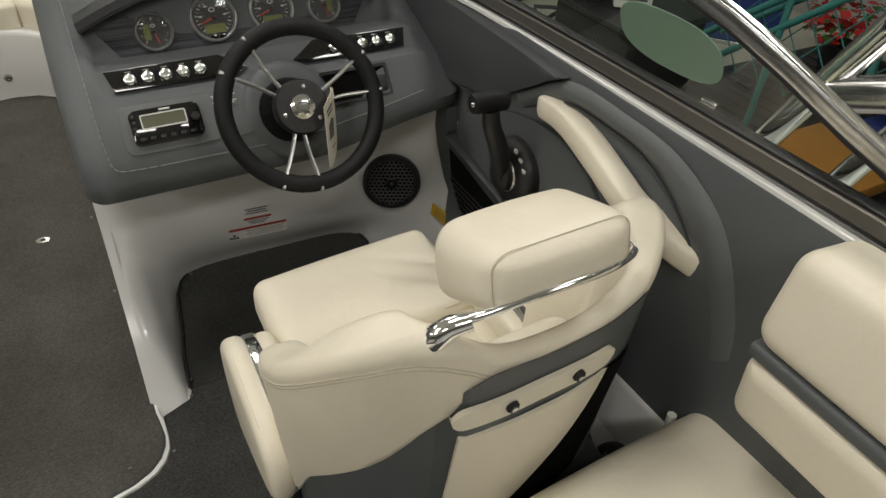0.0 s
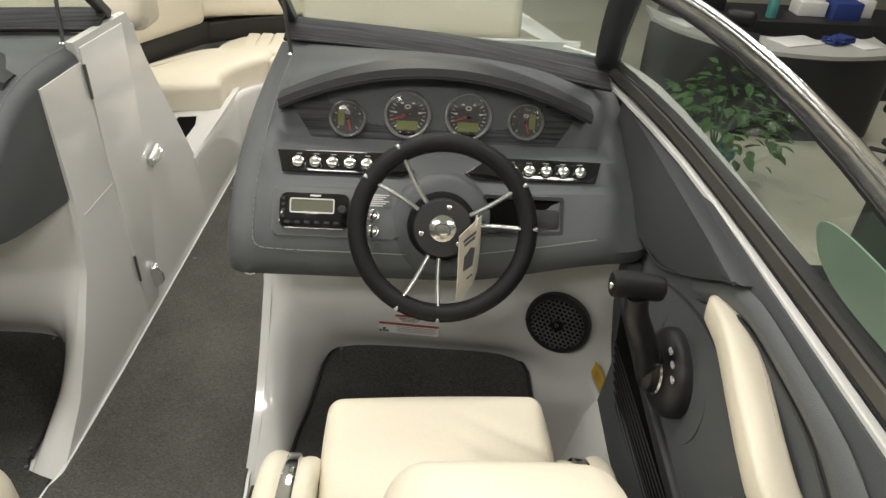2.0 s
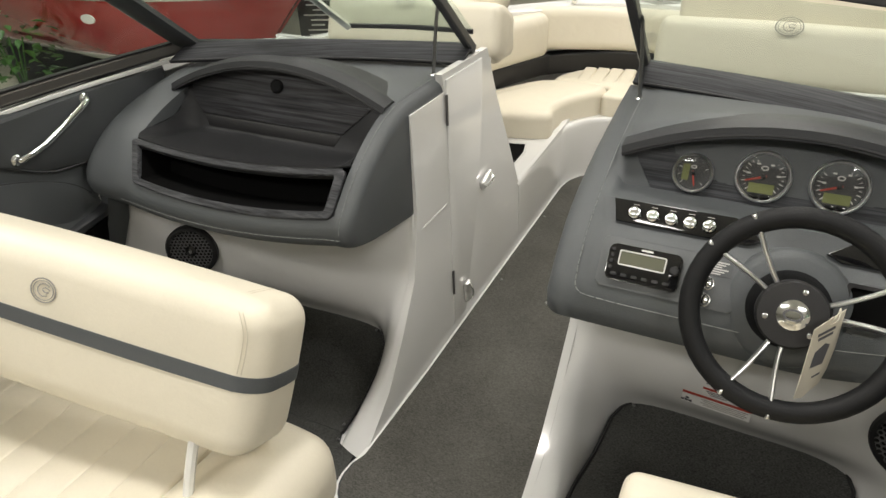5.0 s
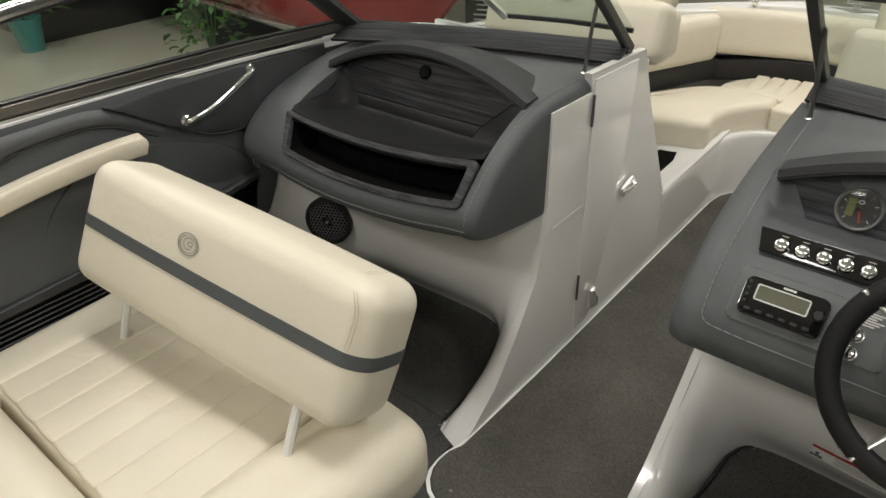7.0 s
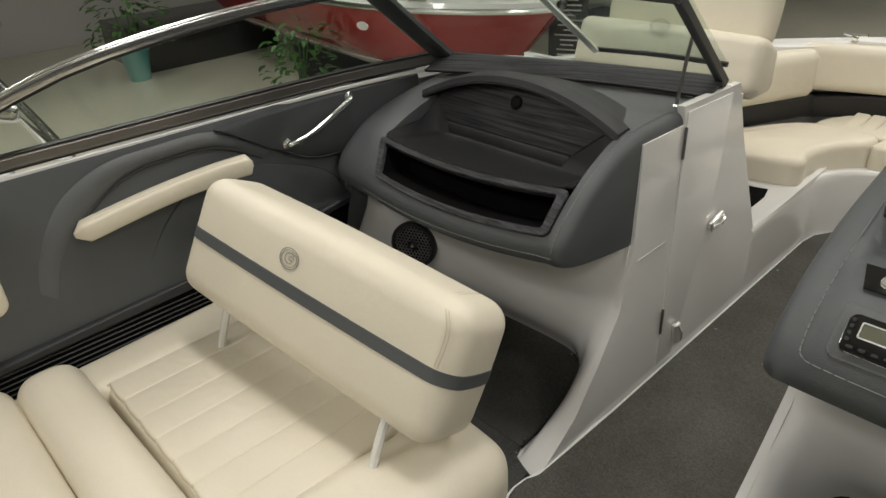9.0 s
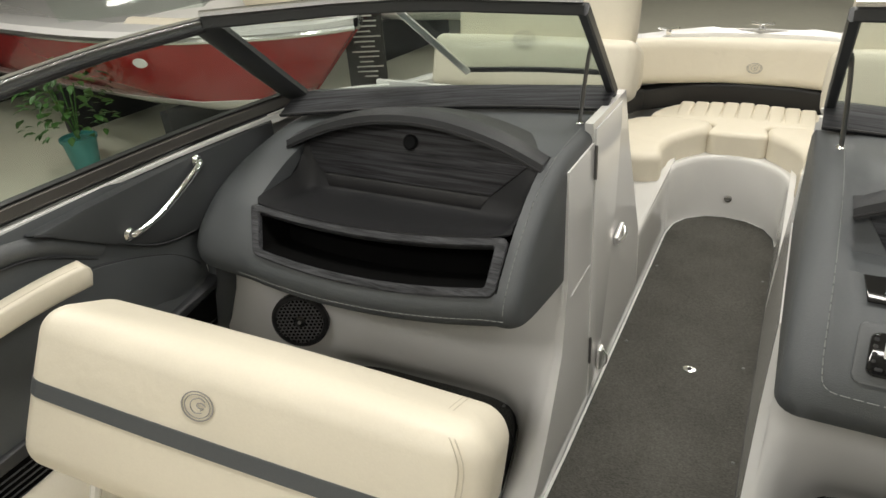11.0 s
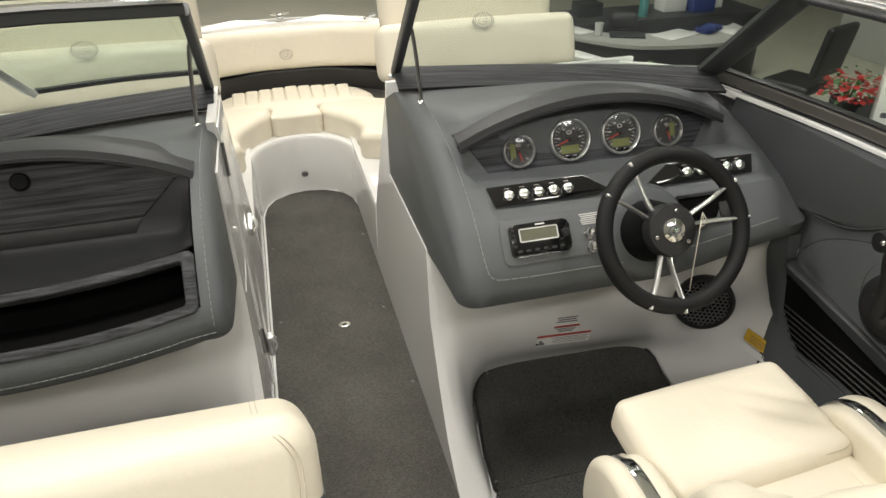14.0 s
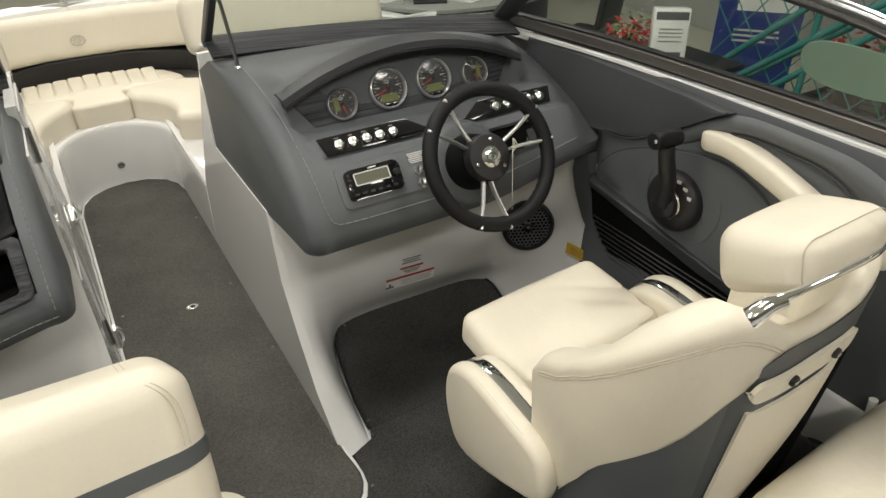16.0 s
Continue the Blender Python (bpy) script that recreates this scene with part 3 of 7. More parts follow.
def helm_inner(a):
    return [(-0.08, 0.875), (-0.30, 0.885 + 0.03 * a), (-0.425, 0.885 + 0.065 * a), (-0.455, 0.875 + 0.06 * a), (-0.505, 0.785), (-0.632, 0.812), (-0.668, 0.772), (-0.712, 0.768), (-0.772, 0.69), (-0.795, 0.64), (-0.79, 0.60), (-0.76, 0.578), (-0.60, 0.555), (-0.30, 0.525), (0.06, 0.50), (0.07, 0.80)]


def quad(a, b, c, u):
    """A parabola through a, b and c at u = 0, 0.5 and 1."""
    return a * (1 - u) * (1 - 2 * u) + b * 4 * u * (1 - u) + c * u * (2 * u - 1)


def pod(inner, x0, x1):
    """The padded console body: sections across the boat, from the walkway outwards."""
    stations = [lerp(x0 + 0.05, x1 - 0.07, i / 40) for i in range(41)] + [x0 + e for e in (0, 0.002, 0.006, 0.012, 0.02, 0.03, 0.04)] + [x1 - e for e in (0, 0.002, 0.006, 0.013, 0.022, 0.034, 0.05)]
    rings = []
    for x in sorted(stations):
        edge = min(x - x0, x1 - x)
        w = step01((edge - 0.058) / 0.03)
        a = max(0.0, 1 - ((x - 0.667) / 0.375) ** 2)
        soft = 0.042 if x < 0.7 else 0.065
        shrink = soft * (1 - math.sqrt(max(0.0, 1 - (1 - min(1.0, edge / soft)) ** 2)))
        out = step01((x - 0.70) / 0.40)
        ring = []
        for j, ((yr, zr), (yi, zi)) in enumerate(zip(RIM, inner(a))):
            y, z = lerp(yr, yi, w), lerp(zr, zi, w)
            if 0 < j < 13:
                cy, cz = -0.35, 0.66
                d = math.hypot(y - cy, z - cz)
                y, z = y - (y - cy) / d * shrink, z - (z - cz) / d * shrink
            if 5 < j < 13:
                lift = (0.06, 0.18, 0.45, 0.85, 1.0, 1.0, 1.0)[j - 6] * out
                z, y = z + 0.058 * lift, y + 0.006 * lift
            ring.append((x, y, z))
        rings.append(ring)
    return loft(rings)


helm = thing("helm_console", (0.68, -0.4, 0.5), "grey vinyl helm console with dark wood dash and stitched rim", "console")
part("body", pod(helm_inner, 0.240, 1.132), GREY, helm, "", 48)
port = thing("port_console", (-0.68, -0.4, 0.5), "grey vinyl passenger console with glovebox and open bin", "console")

PORT_RIM = [(-0.08, 0.866), (-0.25, 0.880), (-0.39, 0.880), (-0.46, 0.874), (-0.53, 0.856), (-0.60, 0.824), (-0.672, 0.778), (-0.73, 0.726), (-0.764, 0.688), (-0.777, 0.652), (-0.764, 0.615), (-0.71, 0.590), (-0.60, 0.565)]
PX0, PX1, HX0, HX1 = 0.247, 1.104, 0.2965, 0.938


def port_rim(x):
    """The padded face of the passenger console at x: points from the screen down to the underside."""
    edge = min(x - PX0, PX1 - x)
    soft = 0.036 if x < 0.7 else 0.07
    shrink = soft * (1 - math.sqrt(max(0.0, 1 - (1 - min(1.0, edge / soft)) ** 2)))
    u = min(1.0, max(0.0, (x - 0.30) / 0.62))
    line = []
    for j, (y, z) in enumerate(PORT_RIM):
        w = step01((j - 3) / 4)
        y += w * quad(0.004, -0.050, -0.056, u)
        z += w * quad(0.0, -0.008, 0.014, u) + 0.012 * step01((x - 0.9) / 0.2) * w
        d = math.hypot(y + 0.35, z - 0.66)
        k = shrink if j else 0.0
        line.append((y - (y + 0.35) / d * k, z - (z - 0.66) / d * k, 0.0))
    return [(p.x, p.y) for p in smooth_path(line, 6)]


def bin_face(a, v):
    """A point of the bowed face round the bin: a from the walkway outwards, v from 0 below to 1 above."""
    lo = Vector((-lerp(0.2985, 0.885, a), quad(-0.764, -0.814, -0.822, a), quad(0.690, 0.678, 0.706, a)))
    hi = Vector((-lerp(0.2965, 0.936, a), quad(-0.676, -0.734, -0.742, a), quad(0.784, 0.776, 0.797, a)))
    return lo.lerp(hi, v)


def port_pod():
    """The console body with its recess: an opening below the hood that holds glovebox and bin."""
    xs = [lerp(PX0 + 0.04, PX1 - 0.07, i / 44) for i in range(45)] + [PX0 + e for e in (0, 0.002, 0.006, 0.012, 0.02, 0.03)] + [PX1 - e for e in (0, 0.002, 0.006, 0.013, 0.022, 0.034, 0.05)]
    xs = [x for x in xs if abs(x - HX0) > 0.004 and abs(x - HX1) > 0.004] + [HX0 - 0.001, HX0 + 0.001, HX1 - 0.001, HX1 + 0.001]
    rings = []
    for x in sorted(xs):
        line = port_rim(x)
        a = min(1.0, max(0.0, (x - 0.303) / 0.582))
        zb = bin_face(a, 0.03).z if x < 0.885 else lerp(0.706, 0.797, (x - 0.885) / 0.05)
        zb = min(zb, 0.80)
        i0 = min(range(len(line)), key=lambda i: abs(line[i][0] + 0.445))
        i1 = min(range(20, len(line)), key=lambda i: abs(line[i][1] - zb))
        pick = lambda p, q, n: [line[round(lerp(p, q, k / (n - 1)))] for k in range(n)]
        upper, lower = pick(0, i0, 14), pick(i1, len(line) - 1, 24)
        if HX0 < x < HX1:
            top, bot = line[i0], line[i1]
            mid = [(top[0] + 0.01, top[1] - 0.02), (-0.40, 0.84), (-0.41, 0.74), (-0.45, 0.665), (-0.56, 0.652), (bot[0] + 0.06, 0.652), (bot[0] + 0.03, min(bot[1], 0.66)), (bot[0] + 0.008, bot[1] - 0.004)]
        else:
            mid = pick(i0, i1, 10)[1:-1]
        rings.append([(-x, y, z) for y, z in upper + mid + lower + [(-0.30, 0.53), (0.06, 0.50), (0.07, 0.80)]])
    return loft(rings[::-1])


part("body", port_pod(), GREY, port, "", 48)


def hood(s, mat, parent):
    """The arched eyebrow over the dash panel."""
    rows = []
    for i in range(33):
        u = i / 32
        x = lerp(0.315, 1.02, u) if s > 0 else lerp(0.290, 0.972, u)
        a = max(0.0, 1 - (2 * u - 1) ** 2)
        z = 0.868 + 0.088 * a
        fall = -0.012 * u if s > 0 else -0.04 * u * u
        z += 0.008 * (s < 0)
        rows.append([(s * x, -0.30 - 0.04 * (1 - a), z - 0.052 + 0.02 * (1 - a)), (s * x, -0.40 - 0.02 * (1 - a), z - (0.012 if s > 0 else 0.022)), (s * x, -0.455 + fall, z), (s * x, -0.497 + fall, z - 0.004), (s * x, -0.503 + fall, z - 0.014), (s * x, -0.46 + fall, z - 0.02)])
    part("hood", thick_sheet(rows, -0.006 * s), mat, parent, "charcoal padded hood over the dash", 50)
    part("piping", tube([r[4] for r in rows], 0.0028, 6, 0), BLACK, parent, "black piping along the hood")


hood(1, GREY_DK, helm)
hood(-1, GREY_DK, port)


def stitches(pts, parent, r=0.0011, dash=0.009, gap=0.004):
    """A line of thread stitches along the points, one mesh."""
    line = smooth_path(pts, 10)
    bms, run = [], 0.0
    acc = [line[0]]
    for p, q in zip(line, line[1:]):
        run += (q - p).length
        acc.append(q)
        if run >= dash + gap:
            bms.append(tube([acc[0], acc[len(acc) // 2], acc[-1] * 0.75 + acc[0] * 0.25], r, 4, 0))
            acc, run = [q], 0.0
    if bms:
        part("stitching", join(*bms), STITCH, parent, "pale thread stitching")


def panel_frame(cx, s=1):
    """The dash panel's plane: u across, v up, its normal towards the seats."""
    return basis((s * cx, -0.503, 0.783), (1, 0, 0), (0, 0.40, 0.92))


def arch_outline(x0, x1, h0, h1, n=22):
    low = [(lerp(x0 + 0.055, x1 - 0.055, i / n), 0.0) for i in range(n + 1)]
    top = [(lerp(x1, x0, i / n), lerp(h0, h1, 1 - (2 * i / n - 1) ** 2)) for i in range(n + 1)]
    return low + top


DP = panel_frame(0.667)
part("dash_panel", prism(arch_outline(-0.335, 0.335, 0.085, 0.172), DP, 0.005, 0.002), WOOD, helm, "grey wood-grain dash panel")
stitches([(0.296, -0.22, 0.884), (0.298, -0.36, 0.868), (0.298, -0.5, 0.838), (0.298, -0.62, 0.791), (0.298, -0.70, 0.745), (0.30, -0.755, 0.694), (0.31, -0.782, 0.668), (0.36, -0.788, 0.663), (0.5, -0.789, 0.662), (0.7, -0.79, 0.664), (0.85, -0.796, 0.69), (1.0, -0.802, 0.725)], helm)
stitches([(-0.276, y - 0.0008, z + 0.0004) for y, z in port_rim(0.276)[6:56:3]], port)
stitches([(-x, y - 0.0006, z) for x in [lerp(0.276, 0.95, k / 14) for k in range(15)] for y, z in port_rim(x)[56:57]], port)


# instruments
def gauge(u, v, r, big):
    o = DP @ Vector((u, v, 0.005))
    f = DP.copy()
    f.translation = o
    t = thing("gauge", tuple(o), "round chrome-rimmed instrument with a dark dial, " + ("speed scale" if big else "small display"), "gauge", "dash gauges")
    part("bezel", lathe([(r * 1.03, 0), (r * 1.03, 0.007), (r * 1.015, 0.011), (r * 0.985, 0.0145), (r * 0.95, 0.0155), (r * 0.92, 0.014), (r * 0.895, 0.010), (r * 0.875, 0.005), (r * 0.87, 0.002)], f, 40), BEZEL, t, "polished chrome bezel")
    part("dial", prism(circle(r * 0.88, 36), f, 0.0045), DIAL, t, "dark grey dial face")
    n = 21 if big else 9
    marks = []
    for k in range(n):
        a = radians(225 - 270 * k / (n - 1))
        q = basis(f @ Vector((math.cos(a) * r * 0.70, math.sin(a) * r * 0.70, 0.0047)), f.to_3x3() @ Vector((math.cos(a), math.sin(a), 0)), f.to_3x3() @ Vector((-math.sin(a), math.cos(a), 0)))
        w, h = (r * 0.16, r * 0.035) if k % 2 == 0 else (r * 0.09, r * 0.025)
        marks.append(prism([(-w / 2, -h / 2), (w / 2, -h / 2), (w / 2, h / 2), (-w / 2, h / 2)], q, 0.0005))
        if big and k % 4 == 0:
            q2 = basis(f @ Vector((math.cos(a) * r * 0.54, math.sin(a) * r * 0.54, 0.0047)), f.to_3x3() @ Vector((1, 0, 0)), f.to_3x3() @ Vector((0, 1, 0)))
            marks.append(prism([(-r * 0.07, -r * 0.035), (r * 0.07, -r * 0.035), (r * 0.07, r * 0.035), (-r * 0.07, r * 0.035)], q2, 0.0005))
    part("scale", join(*marks), PALE, t, "pale scale marks")
    if big:
        lw, lh, lu, lv = r * 0.46, r * 0.19, 0.0, -r * 0.46
    else:
        lw, lh, lu, lv = r * 0.17, r * 0.42, (-r * 0.36 if u < 0 else r * 0.36), r * 0.02
    q = f.copy()
    q.translation = f @ Vector((lu, lv, 0.0046))
    part("display", prism([(-lw, -lh), (lw, -lh), (lw, lh), (-lw, lh)], q, 0.0012), LCD, t, "green-grey liquid crystal window")
    a = radians(200 if big else 285)
    q = basis(f @ Vector((0, 0, 0.006)), f.to_3x3() @ Vector((math.cos(a), math.sin(a), 0)), f.to_3x3() @ Vector((-math.sin(a), math.cos(a), 0)))
    part("needle", prism([(-r * 0.12, -r * 0.05), (r * 0.66, -r * 0.03), (r * 0.66, r * 0.03), (-r * 0.12, r * 0.05)], q, 0.001), RED, t, "thin red needle")
    q = f.copy()
    q.translation = f @ Vector((0, 0, 0.006))
    part("hub", lathe([(r * 0.1, 0), (r * 0.1, 0.003), (r * 0.05, 0.004)], q, 16), BLACK, t)
    q = f.copy()
    q.translation = f @ Vector((0, r * 0.33, 0.0046))
    part("emblem", ring_plate(circle(r * 0.14, 16, 0.7), circle(r * 0.09, 16, 0.6), q, 0.0006), PALE, t)
    if big:
        for k in (-1, 1):
            q.translation = f @ Vector((k * r * 0.20, -r * 0.80, 0.0046))
            part("push_button", prism(round_rect(r * 0.36, r * 0.20, r * 0.06), q, 0.007, 0.002), BLACK_GLOSS, t, "black push button")
    g = part("cover_glass", lathe([(r * 0.885, 0.0085), (r * 0.6, 0.0105), (r * 0.3, 0.0115), (0.001, 0.0118)], f, 32, False), GLASS_DIAL, t, "clear domed cover glass")
    g.visible_shadow = False


gauge(-0.199, 0.046, 0.041, False)
gauge(-0.063, 0.060, 0.053, True)
gauge(0.076, 0.062, 0.053, True)
gauge(0.208, 0.055, 0.041, False)

# switch strips
SP = basis((0, -0.650, 0.793), (1, 0, 0), (0, 0.67, 0.74))


def switch_strip(side):
    c = 0.681
    f = lambda x: c + side * (x - c)
    line = [(f(0.338), 0.024), (f(0.572), 0.026), (f(0.628), -0.012), (f(0.60), -0.024), (f(0.350), -0.022)]
    if side < 0:
        line = line[::-1]
    t = thing("switch_strip", (f(0.48), -0.65, 0.79), "gloss black switch strip with five chrome push switches", "switch panel", "dash switch strips")
    part("fascia", prism(line, SP, 0.007, 0.002), BLACK_GLOSS, t, "gloss black fascia")
    for k in range(5):
        q = SP.copy()
        q.translation = SP @ Vector((f(0.384 + 0.036 * k), -0.002, 0.006))
        part("switch", lathe([(0.013, 0), (0.0135, 0.004), (0.012, 0.011), (0.0085, 0.0135), (0.003, 0.014)], q, 20), CHROME, t, "domed chrome push switch")
        q.translation = SP @ Vector((f(0.384 + 0.036 * k), 0.0165, 0.0071))
        part("caption", prism([(-0.006, -0.0009), (0.006, -0.0009), (0.006, 0.0009), (-0.006, 0.0009)], q, 0.0004), SILVER_INK, t, "tiny pale caption bar")


switch_strip(1)
switch_strip(-1)

# lower panels
LP = basis((0, -0.743, 0.728), (1, 0, 0), (0, 0.61, 0.79))


def at_lp(x, v, w):
    q = LP.copy()
    q.translation = LP @ Vector((x, v, w))
    return q


def panel_line(w, h, r=0.012):
    return round_rect(w, h, r)


rp = part("radio_panel", prism(panel_line(0.262, 0.102), at_lp(0.472, 0.0, -0.004), 0.007, 0.003), GREY_LT, helm, "light grey inset panel")
cp = part("locker_panel", prism(panel_line(0.262, 0.094), at_lp(0.915, 0.006, -0.004), 0.007, 0.003), GREY_LT, helm, "light grey inset panel")
radio = thing("marine_radio", (0.428, -0.745, 0.725), "black marine stereo control with a pale green display", "radio")
part("body", prism(panel_line(0.140, 0.072, 0.012), at_lp(0.428, 0.0, 0.003), 0.011, 0.004), BLACK_GLOSS, radio)
part("display_surround", ring_plate(round_rect(0.0905, 0.0305, 0.004), round_rect(0.085, 0.025, 0.002), at_lp(0.424, 0.010, 0.014), 0.0018), PALE, radio, "silver display surround")
part("display", prism(round_rect(0.084, 0.024, 0.002), at_lp(0.424, 0.010, 0.0138), 0.0008), RADIO_LCD, radio, "pale green display")
part("maker_mark", prism(round_rect(0.022, 0.004, 0.001), at_lp(0.43, 0.031, 0.0138), 0.0005), PALE, radio, "pale lettering bar")
for k in range(6):
    part("button", prism(round_rect(0.012, 0.006, 0.002), at_lp(0.375 + 0.02 * k, -0.024, 0.0138), 0.002, 0.001), BLACK, radio, "small black button")
for k in range(4):
    part("button", prism(round_rect(0.007, 0.007, 0.002), at_lp(0.366, -0.012 + 0.012 * k, 0.0138), 0.002, 0.001), BLACK, radio, "small black button")
part("volume_knob", lathe([(0.009, 0), (0.009, 0.008), (0.007, 0.01)], at_lp(0.486, 0.004, 0.0138), 20), BLACK, radio, "round black volume knob")
note = thing("notice_label", (0.556, -0.735, 0.765), "white printed notice label with unreadable lines", "label")
part("sheet", prism(round_rect(0.058, 0.030, 0.001), at_lp(0.556, 0.028, 0.0032), 0.0005), GREY_LT, note)
for k in range(6):
    part("text_line", prism(round_rect(0.05 - 0.008 * (k % 3), 0.0026, 0.0005), at_lp(0.554 - 0.002 * (k % 3), 0.039 - 0.0044 * k, 0.0038), 0.0004), PALE, note, "white unreadable text line")
for k, v in enumerate((-0.004, -0.036)):
    kn = thing("panel_knob", tuple(LP @ Vector((0.547, v, 0.004))), "chromed round push-pull knob on the dash", "knob", "dash knobs")
    part("collar", lathe([(0.013, 0), (0.013, 0.003), (0.01, 0.004)], at_lp(0.547, v, 0.003), 24), STEEL, kn)
    part("cap", lathe([(0.0095, 0), (0.0105, 0.006), (0.008, 0.012), (0.003, 0.0135)], at_lp(0.547, v, 0.006), 24), CHROME, kn)

cub = thing("dash_cubby", (0.866, -0.75, 0.735), "black plastic open cubby set in the dash", "cubby")
part("frame", ring_plate(round_rect(0.168, 0.078, 0.006), round_rect(0.154, 0.064, 0.004), at_lp(0.855, 0.010, 0.003), 0.006), BLACK, cub)
part("back_plate", prism(round_rect(0.156, 0.066, 0.003), at_lp(0.855, 0.010, 0.0032), 0.001), VOID, cub)
part("rest", prism(round_rect(0.05, 0.04, 0.006), at_lp(0.905, 0.002, 0.004), 0.004, 0.002), BLACK, cub)

# steering column and wheel
WF = basis((0.689, -0.850, 0.767), (1, 0, 0), (0, 0.49, 0.87))
part("column_shroud", lathe([(0.074, -0.125), (0.071, -0.10), (0.067, -0.075), (0.062, -0.05), (0.057, -0.035)], WF, 28), CHARCOAL, helm, "dark round steering column shroud")
part("column_boss", lathe([(0.112, -0.150), (0.110, -0.122), (0.104, -0.110), (0.092, -0.103), (0.070, -0.101)], WF, 36), GREY, helm, "grey rounded boss round the steering column")
wheel = thing("steering_wheel", (0.689, -0.85, 0.767), "black leather steering wheel with paired chrome spokes", "steering wheel")
R0 = 0.162
part("rim", tube([WF @ Vector((R0 * math.cos(a), R0 * math.sin(a), 0.004)) for a in [2 * math.pi * k / 48 for k in range(48)]], 0.0182, 14, 0, True), RUBBER, wheel, "black stitched leather rim")
part("hub", lathe([(0.05, -0.045), (0.058, -0.03), (0.058, -0.006), (0.054, 0.0), (0.03, 0.001)], WF, 32), BLACK, wheel, "round black hub")
part("hub_cap", lathe([(0.026, 0.0), (0.0255, 0.004), (0.018, 0.0065), (0.002, 0.007)], WF, 28), CHROME, wheel, "chrome centre cap")
q = WF.copy()
q.translation = WF @ Vector((0, 0, 0.0066))
part("emblem", ring_plate(circle(0.016, 24, 0.62), circle(0.0125, 24, 0.55), q, 0.0008), INK, wheel, "oval emblem ring")
for a in (75, 195, 318):
    q.translation = WF @ Vector((0.042 * math.cos(radians(a)), 0.042 * math.sin(radians(a)), 0.001))
    part("bolt", lathe([(0.0048, 0), (0.0048, 0.002), (0.0025, 0.0025)], q, 12), STEEL, wheel, "small steel bolt")
for pair in ((121, 148), (2, 30), (242, 269)):
    mid = (pair[0] + pair[1]) / 2
    for a in pair:
        b = mid + (a - mid) * 0.75
        line = smooth_path([(lerp(b, a, g), r, h) for r, g, h in ((0.045, 0.0, -0.018), (0.075, 0.1, -0.011), (0.11, 0.5, 0.001), (0.145, 0.95, 0.011), (0.172, 1.0, 0.019), (0.178, 1.0, 0.017))], 5)
        rings = []
        for k, p in enumerate(line):
            deep = 0.0115 - 0.0055 * k / (len(line) - 1)
            e, w3 = radians(p.x), WF.to_3x3()
            c = WF @ Vector((p.y * math.cos(e), p.y * math.sin(e), p.z))
            side, axis = w3 @ Vector((-math.sin(e), math.cos(e), 0)), w3 @ Vector((0, 0, 1))
            rings.append([c + side * 0.0042 * math.cos(q) + axis * (deep * math.sin(q) - deep * 0.7) for q in [math.pi * j / 5 for j in range(10)]])
        part("spoke", loft(rings), BEZEL, wheel, "polished chrome blade spoke")
tag = thing("hang_tag", (0.735, -0.875, 0.70), "cream printed paper tag hanging on a loop from the wheel", "tag")
TF = basis((0.742, -0.868, 0.715), (0.59, 0.81, 0.04), (-0.06, -0.02, 1))
tl = [(1.3 * a, 1.15 * b) for a, b in ((-0.026, 0.058), (0.03, 0.066), (0.028, 0.0), (0.022, -0.04), (0.012, -0.062), (-0.018, -0.074), (-0.034, -0.066), (-0.03, -0.02))]
bm = prism(tl, TF, 0.0012)
part("card", bm, PAPER, tag)
for v, h, w in ((0.048, 0.006, 0.042), (0.038, 0.006, 0.036), (-0.045, 0.004, 0.02)):
    for sgn in (0.0014, -0.0005):
        q = TF.copy()
        q.translation = TF @ Vector((0.0, v, sgn))
        part("print_bar", prism(round_rect(w, h, 0.0005), q, 0.0003), INK, tag, "dark print bar")
q = TF.copy()
q.translation = TF @ Vector((-0.002, 0.0, 0.0014))
part("picture", prism([(-0.02, -0.02), (0.012, -0.024), (0.02, 0.014), (0.006, 0.022), (-0.016, 0.012)], q, 0.0003), INK, tag, "dark printed picture patch")
part("loop", tube([TF @ Vector((0.0, 0.058, 0.0006)), (0.748, -0.862, 0.79), (0.752, -0.85, 0.80), (0.75, -0.872, 0.79), TF @ Vector((0.004, 0.058, 0.0006))], 0.001, 6, 6), PAPER, tag, "thin white loop")

